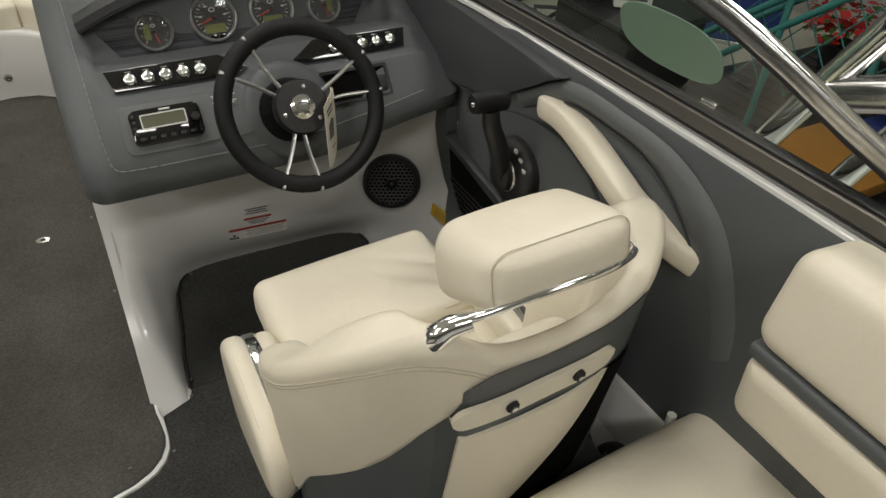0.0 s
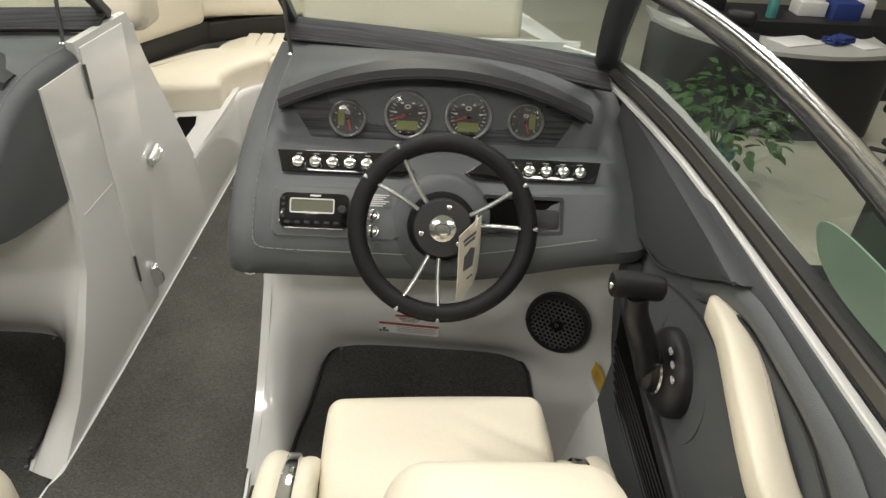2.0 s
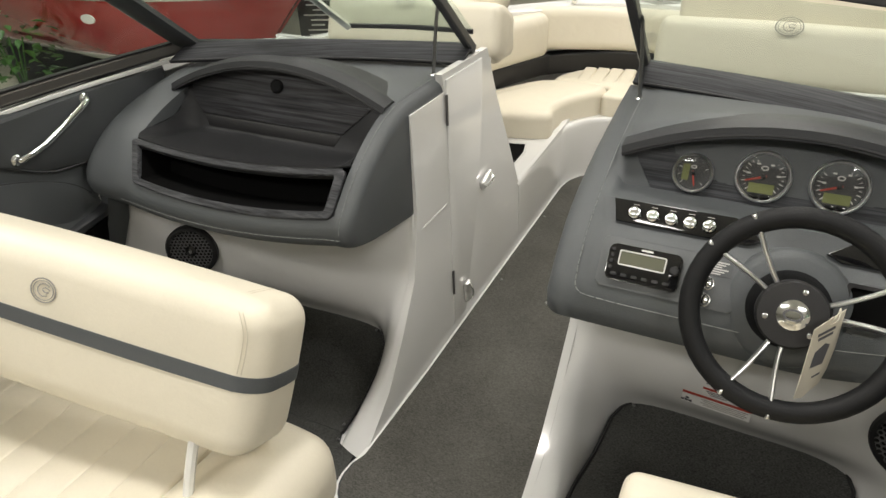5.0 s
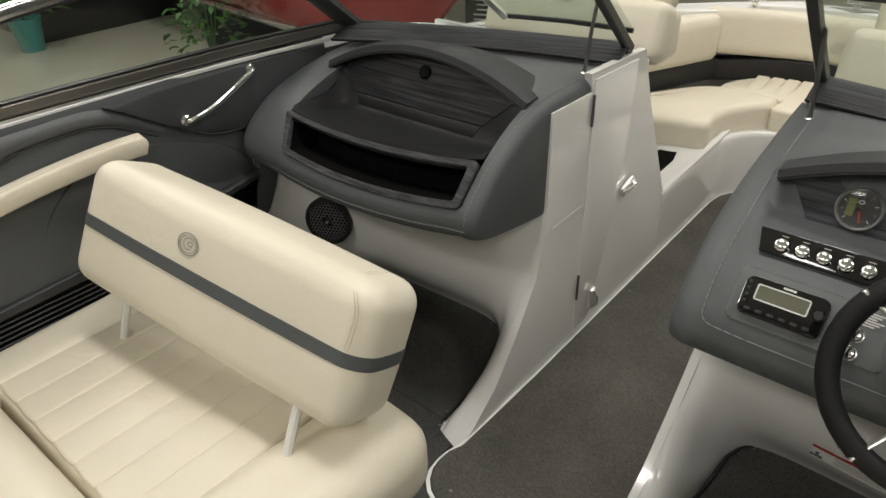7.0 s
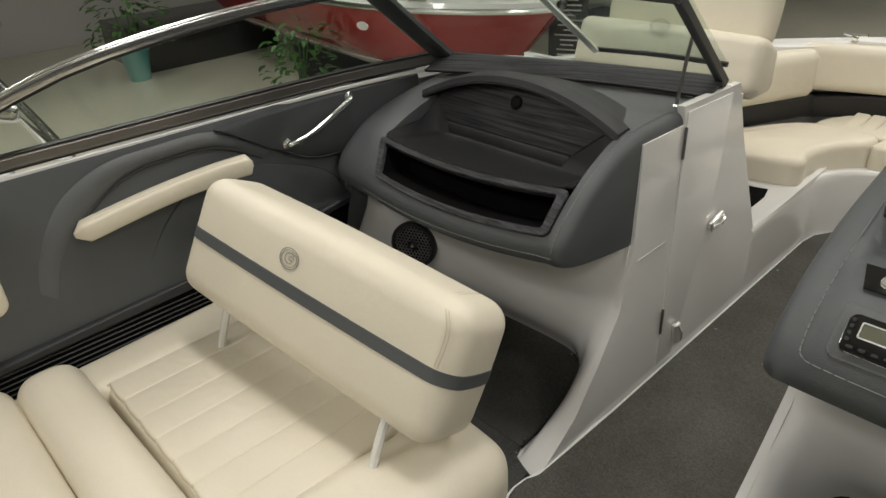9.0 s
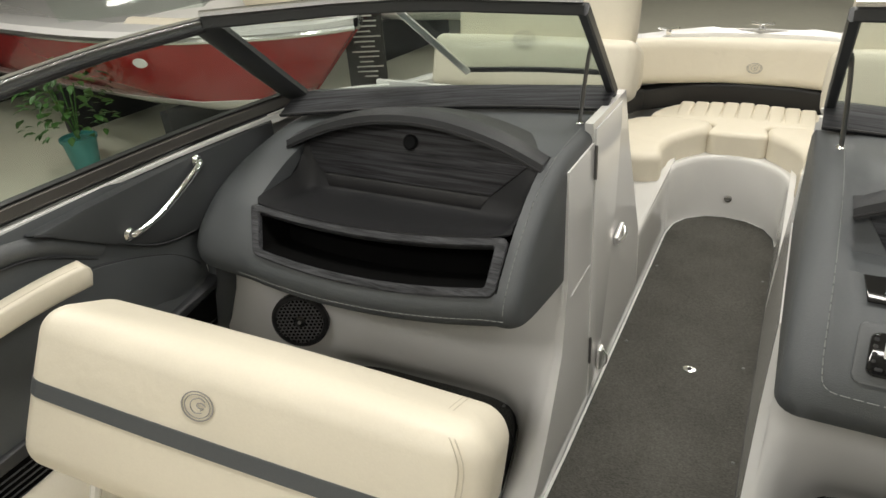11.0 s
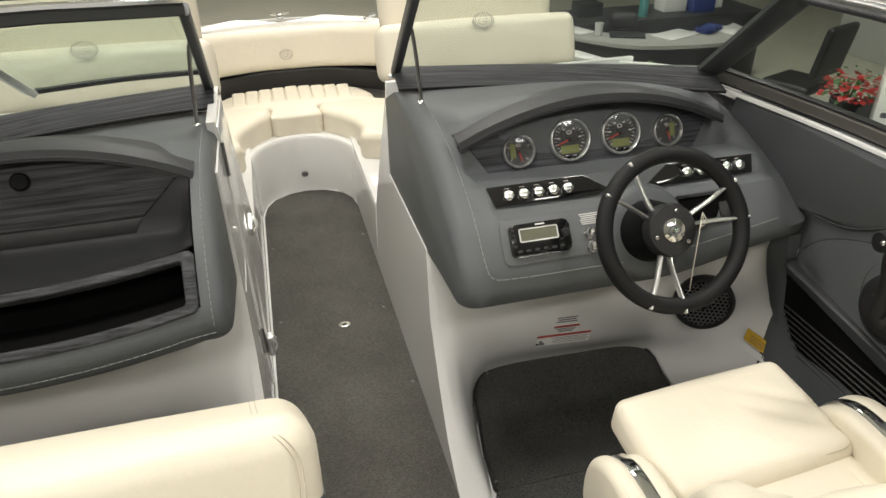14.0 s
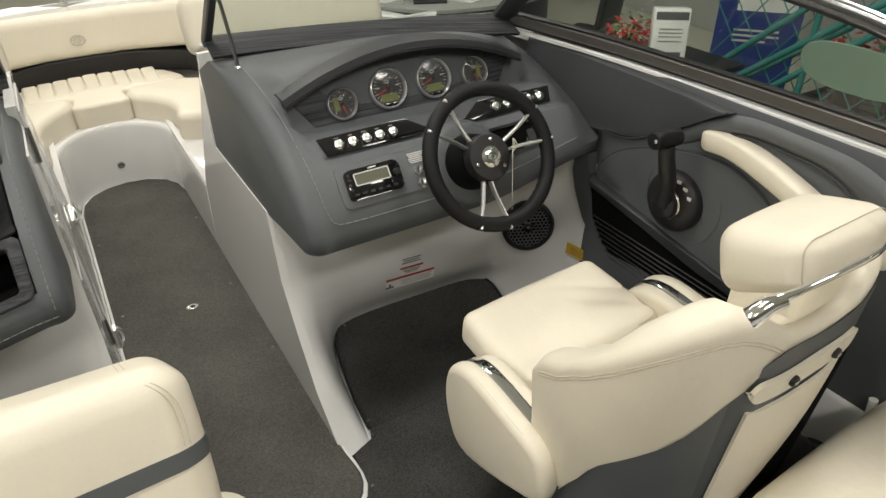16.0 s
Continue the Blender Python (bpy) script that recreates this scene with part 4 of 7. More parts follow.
# speakers
def speaker(c, n, label):
    n = Vector(n).normalized()
    u = Vector((0, 0, 1)).cross(n).normalized()
    f = basis(Vector(c) + n * 0.010, u, n.cross(u)) @ Matrix.Diagonal((0.91, 0.91, 1, 1))
    t = thing("speaker", tuple(c), label, "speaker", "footwell speakers")
    part("surround", lathe([(0.092, -0.012), (0.092, 0.004), (0.086, 0.010), (0.078, 0.011), (0.074, 0.004), (0.072, -0.004)], f, 40, False), BLACK, t, "black round surround")
    part("cone", lathe([(0.078, -0.001), (0.05, -0.003), (0.02, -0.004), (0.001, -0.004)], f, 32, False), VOID, t)
    cells, p = [], 0.0135
    for i in range(-6, 7):
        for j in range(-6, 7):
            x, y = p * (i + 0.5 * (j % 2)), p * 0.866 * j
            if 0.02 < math.hypot(x, y) < 0.074:
                q = f.copy()
                q.translation = f @ Vector((x, y, 0.004))
                cells.append(ring_plate([(p * 0.60 * math.cos(radians(30 + 60 * k)), p * 0.60 * math.sin(radians(30 + 60 * k))) for k in range(6)], [(p * 0.44 * math.cos(radians(30 + 60 * k)), p * 0.44 * math.sin(radians(30 + 60 * k))) for k in range(6)], q, 0.004))
    part("grille", join(*cells), GRILLE, t, "black honeycomb grille")
    part("badge", lathe([(0.02, 0.002), (0.02, 0.008), (0.012, 0.011), (0.002, 0.011)], f, 24), BLACK_GLOSS, t, "round centre badge")
    part("badge_dot", lathe([(0.007, 0.011), (0.006, 0.013), (0.001, 0.013)], f, 16), STEEL, t)


speaker((1.002, -0.618, 0.356), (-0.42, -0.90, 0.13), "round black honeycomb speaker in the white helm footwell")
speaker((-0.982, -0.612, 0.354), (0.40, -0.91, 0.13), "round black honeycomb speaker in the white port footwell")

# warning labels on the footwell wall
DF = basis((0.610, -0.537, 0.262), (1, -0.085, 0), (0, -0.22, 1))


def label_plate(parent, name, x, v, w, h, mat, lift, text=""):
    q = DF.copy()
    q.translation = DF @ Vector((x, v, lift))
    part(name, prism(round_rect(w, h, 0.0008), q, 0.0006), mat, parent, text)


warn = thing("warning_label", (0.61, -0.54, 0.26), "white warning stickers with red header bars and grey text", "label")
for k in range(3):
    label_plate(warn, "text_line", 0.01, 0.072 - 0.009 * k, 0.062 - 0.01 * (k % 2), 0.003, INK, 0.001, "grey unreadable text line")
label_plate(warn, "sticker", 0.012, 0.022, 0.076, 0.034, WHITE_TRIM, 0.0008)
label_plate(warn, "header_bar", 0.012, 0.034, 0.076, 0.008, RED, 0.0016, "red header bar")
for k in range(3):
    label_plate(warn, "text_line", 0.012, 0.024 - 0.006 * k, 0.06 - 0.01 * k, 0.0022, INK, 0.0016, "grey unreadable text line")
label_plate(warn, "sticker", 0.01, -0.022, 0.162, 0.046, WHITE_TRIM, 0.0008)
label_plate(warn, "header_bar", 0.01, -0.003, 0.162, 0.009, RED, 0.0016, "red header bar")
for k in range(4):
    label_plate(warn, "text_line", 0.03, -0.015 - 0.007 * k, 0.11 - 0.012 * (k % 2), 0.0022, SILVER_INK, 0.0016, "grey unreadable text line")
for du, dv in ((-0.058, -0.026), (-0.068, -0.036), (-0.05, -0.036), (-0.059, -0.036)):
    label_plate(warn, "pictogram", du, dv, 0.008, 0.008, INK, 0.0016, "small black pictogram patch")

YF = basis((1.088, -0.762, 0.302), (0.13, -0.99, 0.04), (0.20, 0.03, 1))
ylab = thing("caution_label", (1.066, -0.79, 0.32), "yellow caution sticker on the white side wall", "label")
part("sticker", prism(round_rect(0.085, 0.036, 0.002), YF, 0.0012), YELLOW, ylab)
for k in range(3):
    q = YF.copy()
    q.translation = YF @ Vector((0.0, 0.006 - 0.008 * k, 0.0013))
    part("text_line", prism(round_rect(0.05, 0.002, 0.0005), q, 0.0004), INK, ylab, "dark unreadable text line")
q = YF.copy()
q.translation = YF @ Vector((0.0, -0.034, 0.0))
part("lower_sticker", prism(round_rect(0.07, 0.02, 0.002), q, 0.0012), WHITE_TRIM, ylab)

# port console: glovebox door, ledge and open bin
GF = basis((-0.637, -0.536, 0.765), (1, 0, 0), (0, 0.40, 0.92))
rows = []
for i in range(41):
    x = lerp(HX0 + 0.003, HX1 - 0.003, i / 40)
    a = max(0.0, 1 - (2 * (x - 0.290) / 0.682 - 1) ** 2)
    vh = (0.868 + 0.088 * a - 0.006 - 0.765) / 0.92
    lip = bin_face((x - HX0) / (HX1 - HX0), 0.985)
    dish = [(lerp(-0.544 + 0.40 * vh, -0.544, k / 4), lerp(0.765 + 0.92 * vh, 0.765, k / 4)) for k in range(5)] + [(-0.556, 0.7585), (-0.585, 0.757), (lerp(-0.585, lip.y, 0.5), lerp(0.757, lip.z, 0.4)), (lip.y + 0.012, lip.z - 0.004), (lip.y - 0.003, lip.z + 0.0035)]
    line = port_rim(x)
    i1 = min(range(20, len(line)), key=lambda j: abs(line[j][1] - lip.z))
    e = min(1.0, min(x - HX0, HX1 - x) / 0.05)
    w = math.sqrt(max(0.0, 1 - (1 - e) ** 2)) * 0.95 + 0.05
    rim = [line[round(lerp(21, i1, k / 9))] for k in range(10)]
    rows.append([(-x, lerp(r[0] + 0.004, d[0], w), lerp(min(r[1], 0.766 + 0.92 * vh) - 0.004, d[1], w)) for r, d in zip(rim, dish)])
part("recess_lining", thick_sheet(rows[::-1], -0.005), LINING, port, "charcoal padded recess and ledge", 50)
gb = part("glovebox_door", prism([(-0.237, 0.034), (0.237, 0.034)] + [(lerp(0.316, -0.316, i / 20), lerp(0.110, 0.196, 1 - (2 * i / 20 - 1) ** 2)) for i in range(21)], Matrix.Translation(GF.to_3x3() @ Vector((0, 0, 0.006))) @ GF, 0.010, 0.004), WOOD_DK, port, "dark wood-grain glovebox door")
part("door_lip", prism([(-0.215, 0.0), (0.215, 0.0), (0.233, 0.031), (-0.233, 0.031)], Matrix.Translation(GF.to_3x3() @ Vector((0, 0, 0.006))) @ GF, 0.008, 0.003), BLACK, port, "charcoal lower lip of the glovebox")
q = GF.copy()
q.translation = GF @ Vector((0.015, 0.135, 0.016))
part("lock_knob", lathe([(0.019, 0), (0.019, 0.006), (0.015, 0.010), (0.004, 0.011)], q, 24), CHARCOAL, gb, "round black lock knob")


def ring_line(w, h, r, dv=0.0):
    """A rounded rectangle on the bin's face with points along its sides."""
    pts = round_rect(w, h, r)
    out = []
    for (a, b), (c, d) in zip(pts, pts[1:] + pts[:1]):
        n = 14 if math.hypot(c - a, d - b) > 0.2 else 1
        out += [(lerp(a, c, k / n), lerp(b, d, k / n) + dv) for k in range(n)]
    return [(u / 0.62 + 0.5, v / 0.13 + 0.5) for u, v in out]


out_line, in_line = ring_line(0.62, 0.13, 0.016), ring_line(0.572, 0.0905, 0.008, 0.0012)
rings = []
for line, lift in ((out_line, -0.004), (out_line, 0.004), (ring_line(0.614, 0.124, 0.014), 0.0065), (ring_line(0.578, 0.0965, 0.010, 0.0012), 0.0065), (in_line, 0.003), (in_line, -0.02)):
    rings.append([bin_face(a, v) + Vector((0, -0.70, 0.71)) * lift for a, v in line])
part("bin_frame", loft(rings, True, False, True), WOOD_BIN, port, "grey wood-grain frame round the open bin")
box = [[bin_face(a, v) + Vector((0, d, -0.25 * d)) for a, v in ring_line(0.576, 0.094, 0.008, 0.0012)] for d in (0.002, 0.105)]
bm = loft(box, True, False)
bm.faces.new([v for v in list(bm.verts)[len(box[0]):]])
# The shallow liner gets the bin's deep shade from its near-black colour.
part("bin_liner", bm, VOID, port, "black lining of the open bin, its inner shade in the colour")


# ---- windscreen ----
def bar(pts, w, h, up=(0, 0, 1), n=3):
    """A flat bar along the points, w across and h along up."""
    line = smooth_path(pts, n)
    rings = []
    for i, c in enumerate(line):
        d = (line[min(i + 1, len(line) - 1)] - line[max(i - 1, 0)]).normalized()
        a = d.cross(Vector(up)).normalized()
        b = a.cross(d).normalized()
        rings.append([c + a * u * w / 2 + b * v * h / 2 for u, v in ((-1, -0.7), (-0.7, -1), (0.7, -1), (1, -0.7), (1, 0.7), (0.7, 1), (-0.7, 1), (-1, 0.7))])
    return loft(rings)


def pane(name, a, b, c, d, n, parent, bow=(0, 0, 0)):
    """A pane between lower corners a, b and upper corners d, c."""
    a, b, c, d, bow = Vector(a), Vector(b), Vector(c), Vector(d), Vector(bow)
    rows = []
    for i in range(n + 1):
        u = i / n
        k = bow * (4 * u * (1 - u))
        rows.append([a.lerp(b, u) + k, d.lerp(c, u) + k])
    g = part(name, thick_sheet(rows, 0.004), GLASS, parent, "clear slightly green glass pane")
    g.visible_shadow = False
    return g


def windscreen(s):
    nm = "starboard" if s > 0 else "port"
    X = lambda p: (s * p[0], p[1], p[2])
    t = thing("windscreen", X((0.66, -0.2, 0.9)), "raked boat windscreen half in a dark grey metal frame", "windscreen", "windscreen halves")
    c0, c1 = (0.262, -0.005, 0.900), (0.255, -0.335, 1.18)
    k0, k1 = (1.075, -0.335, 0.925), (1.0, -0.70, 1.205)
    m0, m1 = (0.68, -0.12, 0.905), (0.64, -0.47, 1.205)
    part("lower_rail", bar([X(c0), X(m0), X(k0)], 0.022, 0.034), FRAME, t)
    part("upper_rail", bar([X(c1), X(m1), X(k1)], 0.022, 0.026), FRAME, t)
    part("chrome_cap", bar([X((p[0], p[1] - 0.004, p[2] + 0.02)) for p in (c1, m1, k1)], 0.022, 0.012), CHROME, t, "bright metal cap along the top rail")
    part("centre_post", bar([X(c0), X((0.258, -0.17, 1.04)), X(c1)], 0.03, 0.024, (1, 0, 0)), FRAME, t)
    part("corner_post", bar([X(k0), X((1.03, -0.53, 1.07)), X(k1)], 0.03, 0.055, (0.55 * s, -0.8, 0.1)), FRAME, t)
    g = pane("front_pane", X((0.27, -0.008, 0.905)), X((1.07, -0.335, 0.93)), X((1.0, -0.70, 1.195)), X((0.258, -0.335, 1.17)), 10, t, (0, 0.05, 0))
    low = [X((1.085, -0.35, 0.93)), X((1.13, -0.7, 0.935)), X((1.15, -1.1, 0.938)), X((1.158, -1.5, 0.94)), X((1.16, -1.9, 0.942)), X((1.16, -2.3, 0.942))]
    top = [X((1.0, -0.70, 1.205)), X((1.06, -0.92, 1.195)), X((1.09, -1.2, 1.172)), X((1.10, -1.5, 1.128)), X((1.115, -1.82, 1.03)), X((1.14, -2.2, 0.965))]
    part("side_lower_rail", bar(low, 0.026, 0.030), SATIN_BAR, t, "satin grey metal sill rail")
    for d in (-0.0175, 0.0175):
        part("side_seal", bar([(p[0] + (0.001 - 0.1 * d) * s, p[1], p[2] + d) for p in low], 0.024, 0.006), BLACK, t, "black glazing seal")
    part("side_upper_rail", bar([(p[0] - 0.001 * s, p[1], p[2] - 0.004) for p in top], 0.008, 0.020), STEEL, t, "mirror-polished flat top rail")
    part("side_seal", bar([(p[0], p[1], p[2] - 0.018) for p in top], 0.009, 0.007), BLACK, t, "black glazing seal")
    part("side_chrome_cap", tube([(p[0] + 0.003 * s, p[1], p[2] + 0.009) for p in top], 0.0052, 12, 6), CHROME, t, "bright chrome tube along the side screen")
    a, b = smooth_path(low, 6), smooth_path(top, 6)
    g = part("side_pane", thick_sheet([[p, q] for p, q in zip(a, b)], 0.004), GLASS, t, "clear slightly green glass pane")
    g.visible_shadow = False
    part("stay_rod", tube([X((0.290, -0.215, 0.880)), X((0.289, -0.213, 0.90)), X((0.281, -0.208, 1.00)), X((0.272, -0.205, 1.070)), X((0.262, -0.205, 1.078))], 0.0052, 8, 5), DULL_STEEL, t, "thin bent steel stay rod")
    part("rod_foot", lathe([(0.011, 0), (0.011, 0.004), (0.007, 0.008)], Matrix.Translation(X((0.290, -0.215, 0.876))) @ XY, 14), STEEL, t)
    # wood band and white edge below the glass
    part("trim_band", thick_sheet([[X((lerp(0.25, 1.07, i / 12), lerp(-0.012, -0.345, i / 12) + 0.05 * 4 * (i / 12) * (1 - i / 12) - d, lerp(0.888, 0.908, i / 12) - e)) for d, e in ((0.006, -0.030), (0.012, -0.031), (0.050, -0.016), (0.088, 0.000), (0.094, 0.008))] for i in range(13)], 0.008 * s), WOOD_BAND, t, "dark grey wood-grain band below the glass")
    part("band_piping", tube([X((lerp(0.25, 1.07, i / 12), lerp(-0.012, -0.345, i / 12) + 0.05 * 4 * (i / 12) * (1 - i / 12) - 0.095, lerp(0.888, 0.908, i / 12) - 0.003)) for i in range(13)], 0.003, 6, 3), BLACK, t, "black piping along the wood band")
    part("white_edge", bar([X((0.247, 0.02, 0.884)), X((0.68, -0.055, 0.886)), X((1.09, -0.31, 0.902))], 0.014, 0.012), WHITE_TRIM, t, "white edge trim")


windscreen(1)
windscreen(-1)
for s in (1, -1):
    setting("gunwale_trim", bar([(s * 1.075, -0.37, 0.902), (s * 1.128, -0.8, 0.905), (s * 1.142, -1.3, 0.909), (s * 1.143, -1.9, 0.912), (s * 1.14, -3.0, 0.912)], 0.013, 0.011), WHITE_TRIM, "white plastic trim along the gunwale", "trim")
oval = thing("window_sticker", (1.12, -1.42, 1.03), "pale green translucent oval sheet fixed to the side glass", "sticker")
OF = basis((1.104, -1.40, 1.054), (0.045, -1, 0.0), (-0.38, 0.0, 0.92))
part("sheet", prism([(0.106 * math.copysign(abs(math.cos(t)) ** 0.75, math.cos(t)), 0.052 * math.copysign(abs(math.sin(t)) ** 0.75, math.sin(t))) for t in [2 * math.pi * k / 40 for k in range(40)]], OF, 0.002), MINT, oval)

# the centre panel of the windscreen, swung open and folded against the port half
fold = thing("folding_screen", (-0.47, 0.03, 0.92), "open centre windscreen panel folded flat against the port side", "windscreen")
fa, fb, fc, fd = Vector((-0.285, 0.055, 0.935)), Vector((-0.70, -0.02, 0.94)), Vector((-0.815, -0.325, 1.232)), Vector((-0.285, -0.285, 1.215))
pane("pane", fa, fb, fc, fd, 6, fold, (0, 0.02, 0))
part("seal", bar([fa, fa.lerp(fb, 0.5) + Vector((0, 0.02, 0)), fb], 0.012, 0.014), BLACK, fold, "black rubber seal")
part("edge_frame", bar([fb, fb.lerp(fc, 0.5), fc], 0.02, 0.045, (0.3, -0.8, 0.3)), BEZEL, fold, "pale metal edge frame")
part("top_frame", bar([fd, fc], 0.016, 0.022), CHROME, fold, "polished top rail")
# tower legs outside the side screens
for s in (1, -1):
    t = thing("tower_leg", (s * 1.25, -1.55, 0.9), "pair of polished tow tower tubes rising from the gunwale", "tower", "tow tower legs")
    part("tube", tube([(s * 1.235, -1.50, 0.86), (s * 1.25, -1.59, 1.06), (s * 1.24, -1.70, 1.26), (s * 1.18, -1.95, 1.62)], 0.021, 14, 5), CHROME, t, "thick chromed tube")
    part("rear_tube", tube([(s * 1.235, -1.64, 0.86), (s * 1.25, -1.70, 1.02), (s * 1.24, -1.80, 1.2), (s * 1.18, -2.06, 1.56)], 0.018, 14, 5), CHROME, t, "thick chromed tube")
    part("clamp", rbox((s * 1.25, -1.645, 1.05), (0.06, 0.15, 0.05), 0.02, turn(-25, 0, 0), k=3), STEEL, t, "cast metal clamp")
part("corner_clip", rbox((1.105, -1.505, 1.0), (0.012, 0.03, 0.008), 0.003, k=2, mid=1), STEEL, oval, "small metal clip")


# ---- helm chair ----
chair = thing("helm_chair", (0.72, -1.4, 0.0), "cream vinyl helm bucket chair with headrest and charcoal shell", "chair")


def chair_path(n=48):
    pts = [(0.437, -1.375, 0), (0.432, -1.46, 0), (0.450, -1.545, 0), (0.52, -1.610, 0), (0.63, -1.638, 0), (0.744, -1.638, 0), (0.85, -1.630, 0), (0.948, -1.596, 0), (1.0, -1.53, 0), (1.0, -1.45, 0), (0.985, -1.36, 0)]
    p = smooth_path(pts, 10)
    return [p[round(i * (len(p) - 1) / n)] for i in range(n + 1)]


def curve1(keys, t):
    """A smooth curve through the keys (t, value)."""
    n = len(keys)
    for k in range(n - 1):
        (a, p), (b, q) = keys[k], keys[k + 1]
        if a <= t <= b or k == n - 2:
            u = max(0.0, min(1.0, (t - a) / (b - a)))
            m0 = (q - keys[k - 1][1]) / (b - keys[k - 1][0]) * (b - a) if k else q - p
            m1 = (keys[k + 2][1] - p) / (keys[k + 2][0] - a) * (b - a) if k + 2 < n else q - p
            return p * (2 * u ** 3 - 3 * u * u + 1) + m0 * (u ** 3 - 2 * u * u + u) + q * (3 * u * u - 2 * u ** 3) + m1 * (u ** 3 - u * u)


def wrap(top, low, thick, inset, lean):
    """A padded wall round the chair: outer face on the path, thickness inwards, round top."""
    p = chair_path()
    rings = []
    for i, c in enumerate(p):
        t = i / (len(p) - 1)
        d = (p[min(i + 1, len(p) - 1)] - p[max(i - 1, 0)]).normalized()
        nrm = Vector((-d.y, d.x, 0))
        nrm = nrm if nrm.dot(Vector((0.715, -1.42, 0)) - c) > 0 else -nrm
        zt, zl = curve1(top, t), curve1(low, t)
        endk = min(1.0, min(t, 1 - t) / 0.03)
        mid_ = max(0.0, 1 - ((t - 0.53) / 0.2) ** 2)
        th = (thick - 0.04 * min(1.0, 2 * mid_)) * (0.35 + 0.65 * math.sqrt(max(0, 1 - (1 - endk) ** 2)))
        r = min(th / 2, 0.028)
        prof = [(0.004, zl), (0, zl + 0.02), (0, zt - r)] + [(r - r * math.cos(a), zt - r + r * math.sin(a)) for a in (math.pi * k / 12 for k in range(1, 6))] + [(th - r + r * math.sin(a), zt - r + r * math.cos(a)) for a in (math.pi * k / 12 for k in range(0, 7))] + [(th, min(zl + 0.05, zt - r - 0.008)), (th, min(zl, 0.60))]
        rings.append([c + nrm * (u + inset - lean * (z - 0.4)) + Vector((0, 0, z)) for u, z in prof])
    return loft(rings)


TOP = [(0, 0.645), (0.02, 0.682), (0.05, 0.700), (0.10, 0.728), (0.17, 0.79), (0.24, 0.845), (0.30, 0.878), (0.345, 0.884), (0.385, 0.856), (0.43, 0.82), (0.48, 0.802), (0.56, 0.800), (0.64, 0.816), (0.72, 0.852), (0.78, 0.872), (0.84, 0.858), (0.90, 0.79), (0.96, 0.71), (1, 0.66)]
LOW = [(0, 0.37), (0.06, 0.372), (0.11, 0.40), (0.145, 0.475), (0.18, 0.535), (0.23, 0.58), (0.30, 0.635), (0.34, 0.68), (0.38, 0.73), (0.44, 0.762), (0.56, 0.772), (0.66, 0.762), (0.74, 0.66), (0.84, 0.52), (1, 0.38)]
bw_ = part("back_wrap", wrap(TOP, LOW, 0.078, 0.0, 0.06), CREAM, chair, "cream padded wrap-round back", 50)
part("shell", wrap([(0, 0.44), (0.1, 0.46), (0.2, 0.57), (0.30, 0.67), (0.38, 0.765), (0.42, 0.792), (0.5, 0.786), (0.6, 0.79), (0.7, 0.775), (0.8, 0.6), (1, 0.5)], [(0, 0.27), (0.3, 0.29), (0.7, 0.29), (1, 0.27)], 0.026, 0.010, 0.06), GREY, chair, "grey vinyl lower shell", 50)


def wrap_line(keys, out, n=44, a=0.02, b=0.98):
    """A line on the outer face of the wrap at the given heights."""
    p = chair_path()
    line = []
    for i in range(n + 1):
        t = lerp(a, b, i / n)
        k = min(len(p) - 2, int(t * (len(p) - 1)))
        c = p[k].lerp(p[k + 1], t * (len(p) - 1) - k)
        d = (p[k + 1] - p[k]).normalized()
        nrm = Vector((-d.y, d.x, 0))
        nrm = nrm if nrm.dot(Vector((0.715, -1.42, 0)) - c) > 0 else -nrm
        z = curve1(keys, t)
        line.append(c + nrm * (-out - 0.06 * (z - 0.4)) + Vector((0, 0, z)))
    return line


for d in (0.036, 0.043):
    part("seam", tube(wrap_line([(t, z - d) for t, z in TOP], 0.0002), 0.0013, 5, 0), CREAM_DK, bw_, "stitched seam")
part("tray_rim", tube(wrap_line([(0, 0.27), (0.5, 0.275), (1, 0.27)], 0.012), 0.026, 8, 0, False), GREY_DK, chair, "charcoal rounded lower rim", 60)
# cream strip and pocket on the back of the shell
BACK_LINE = [p for p in chair_path(96) if p.y < -1.545]


def back_point(x, z, out):
    """A point standing off the outer face of the shell at x."""
    for a, b in zip(BACK_LINE, BACK_LINE[1:]):
        if a.x <= x <= b.x:
            break
    d = (b - a).normalized()
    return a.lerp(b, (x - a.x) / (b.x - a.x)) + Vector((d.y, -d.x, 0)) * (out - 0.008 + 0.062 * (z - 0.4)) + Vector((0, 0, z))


def back_plate(name, x0, x1, za, zb, out, depth, mat, label, r=0.02):
    rows = []
    n = 26
    for i in range(n + 1):
        u = 0.5 - 0.5 * math.cos(math.pi * i / n)
        x = lerp(x0, x1, u)
        e = min(u, 1 - u) * (x1 - x0)
        cut = r - math.sqrt(max(0, r * r - max(0, r - e) ** 2))
        rows.append([back_point(x, z, out) for z in (lerp(za + cut, zb - cut, k / 4) for k in range(5))])
    part(name, thick_sheet(rows, -depth), mat, chair, label, 50)


back_plate("back_strip", 0.604, 0.862, 0.708, 0.748, 0.013, -0.008, CREAM, "cream padded strip", 0.021)
def back_panel(name, left, right, z0, z1, out, mat, label):
    """A panel on the back of the shell between two slanting sides."""
    rows = []
    for i in range(17):
        u = i / 16
        rows.append([back_point(lerp(left(z), right(z), u), z, out + 0.006 * math.sin(math.pi * u)) for z in (lerp(z0, z1, k / 8) for k in range(9))])
    part(name, thick_sheet(rows, 0.006), mat, chair, label, 60)


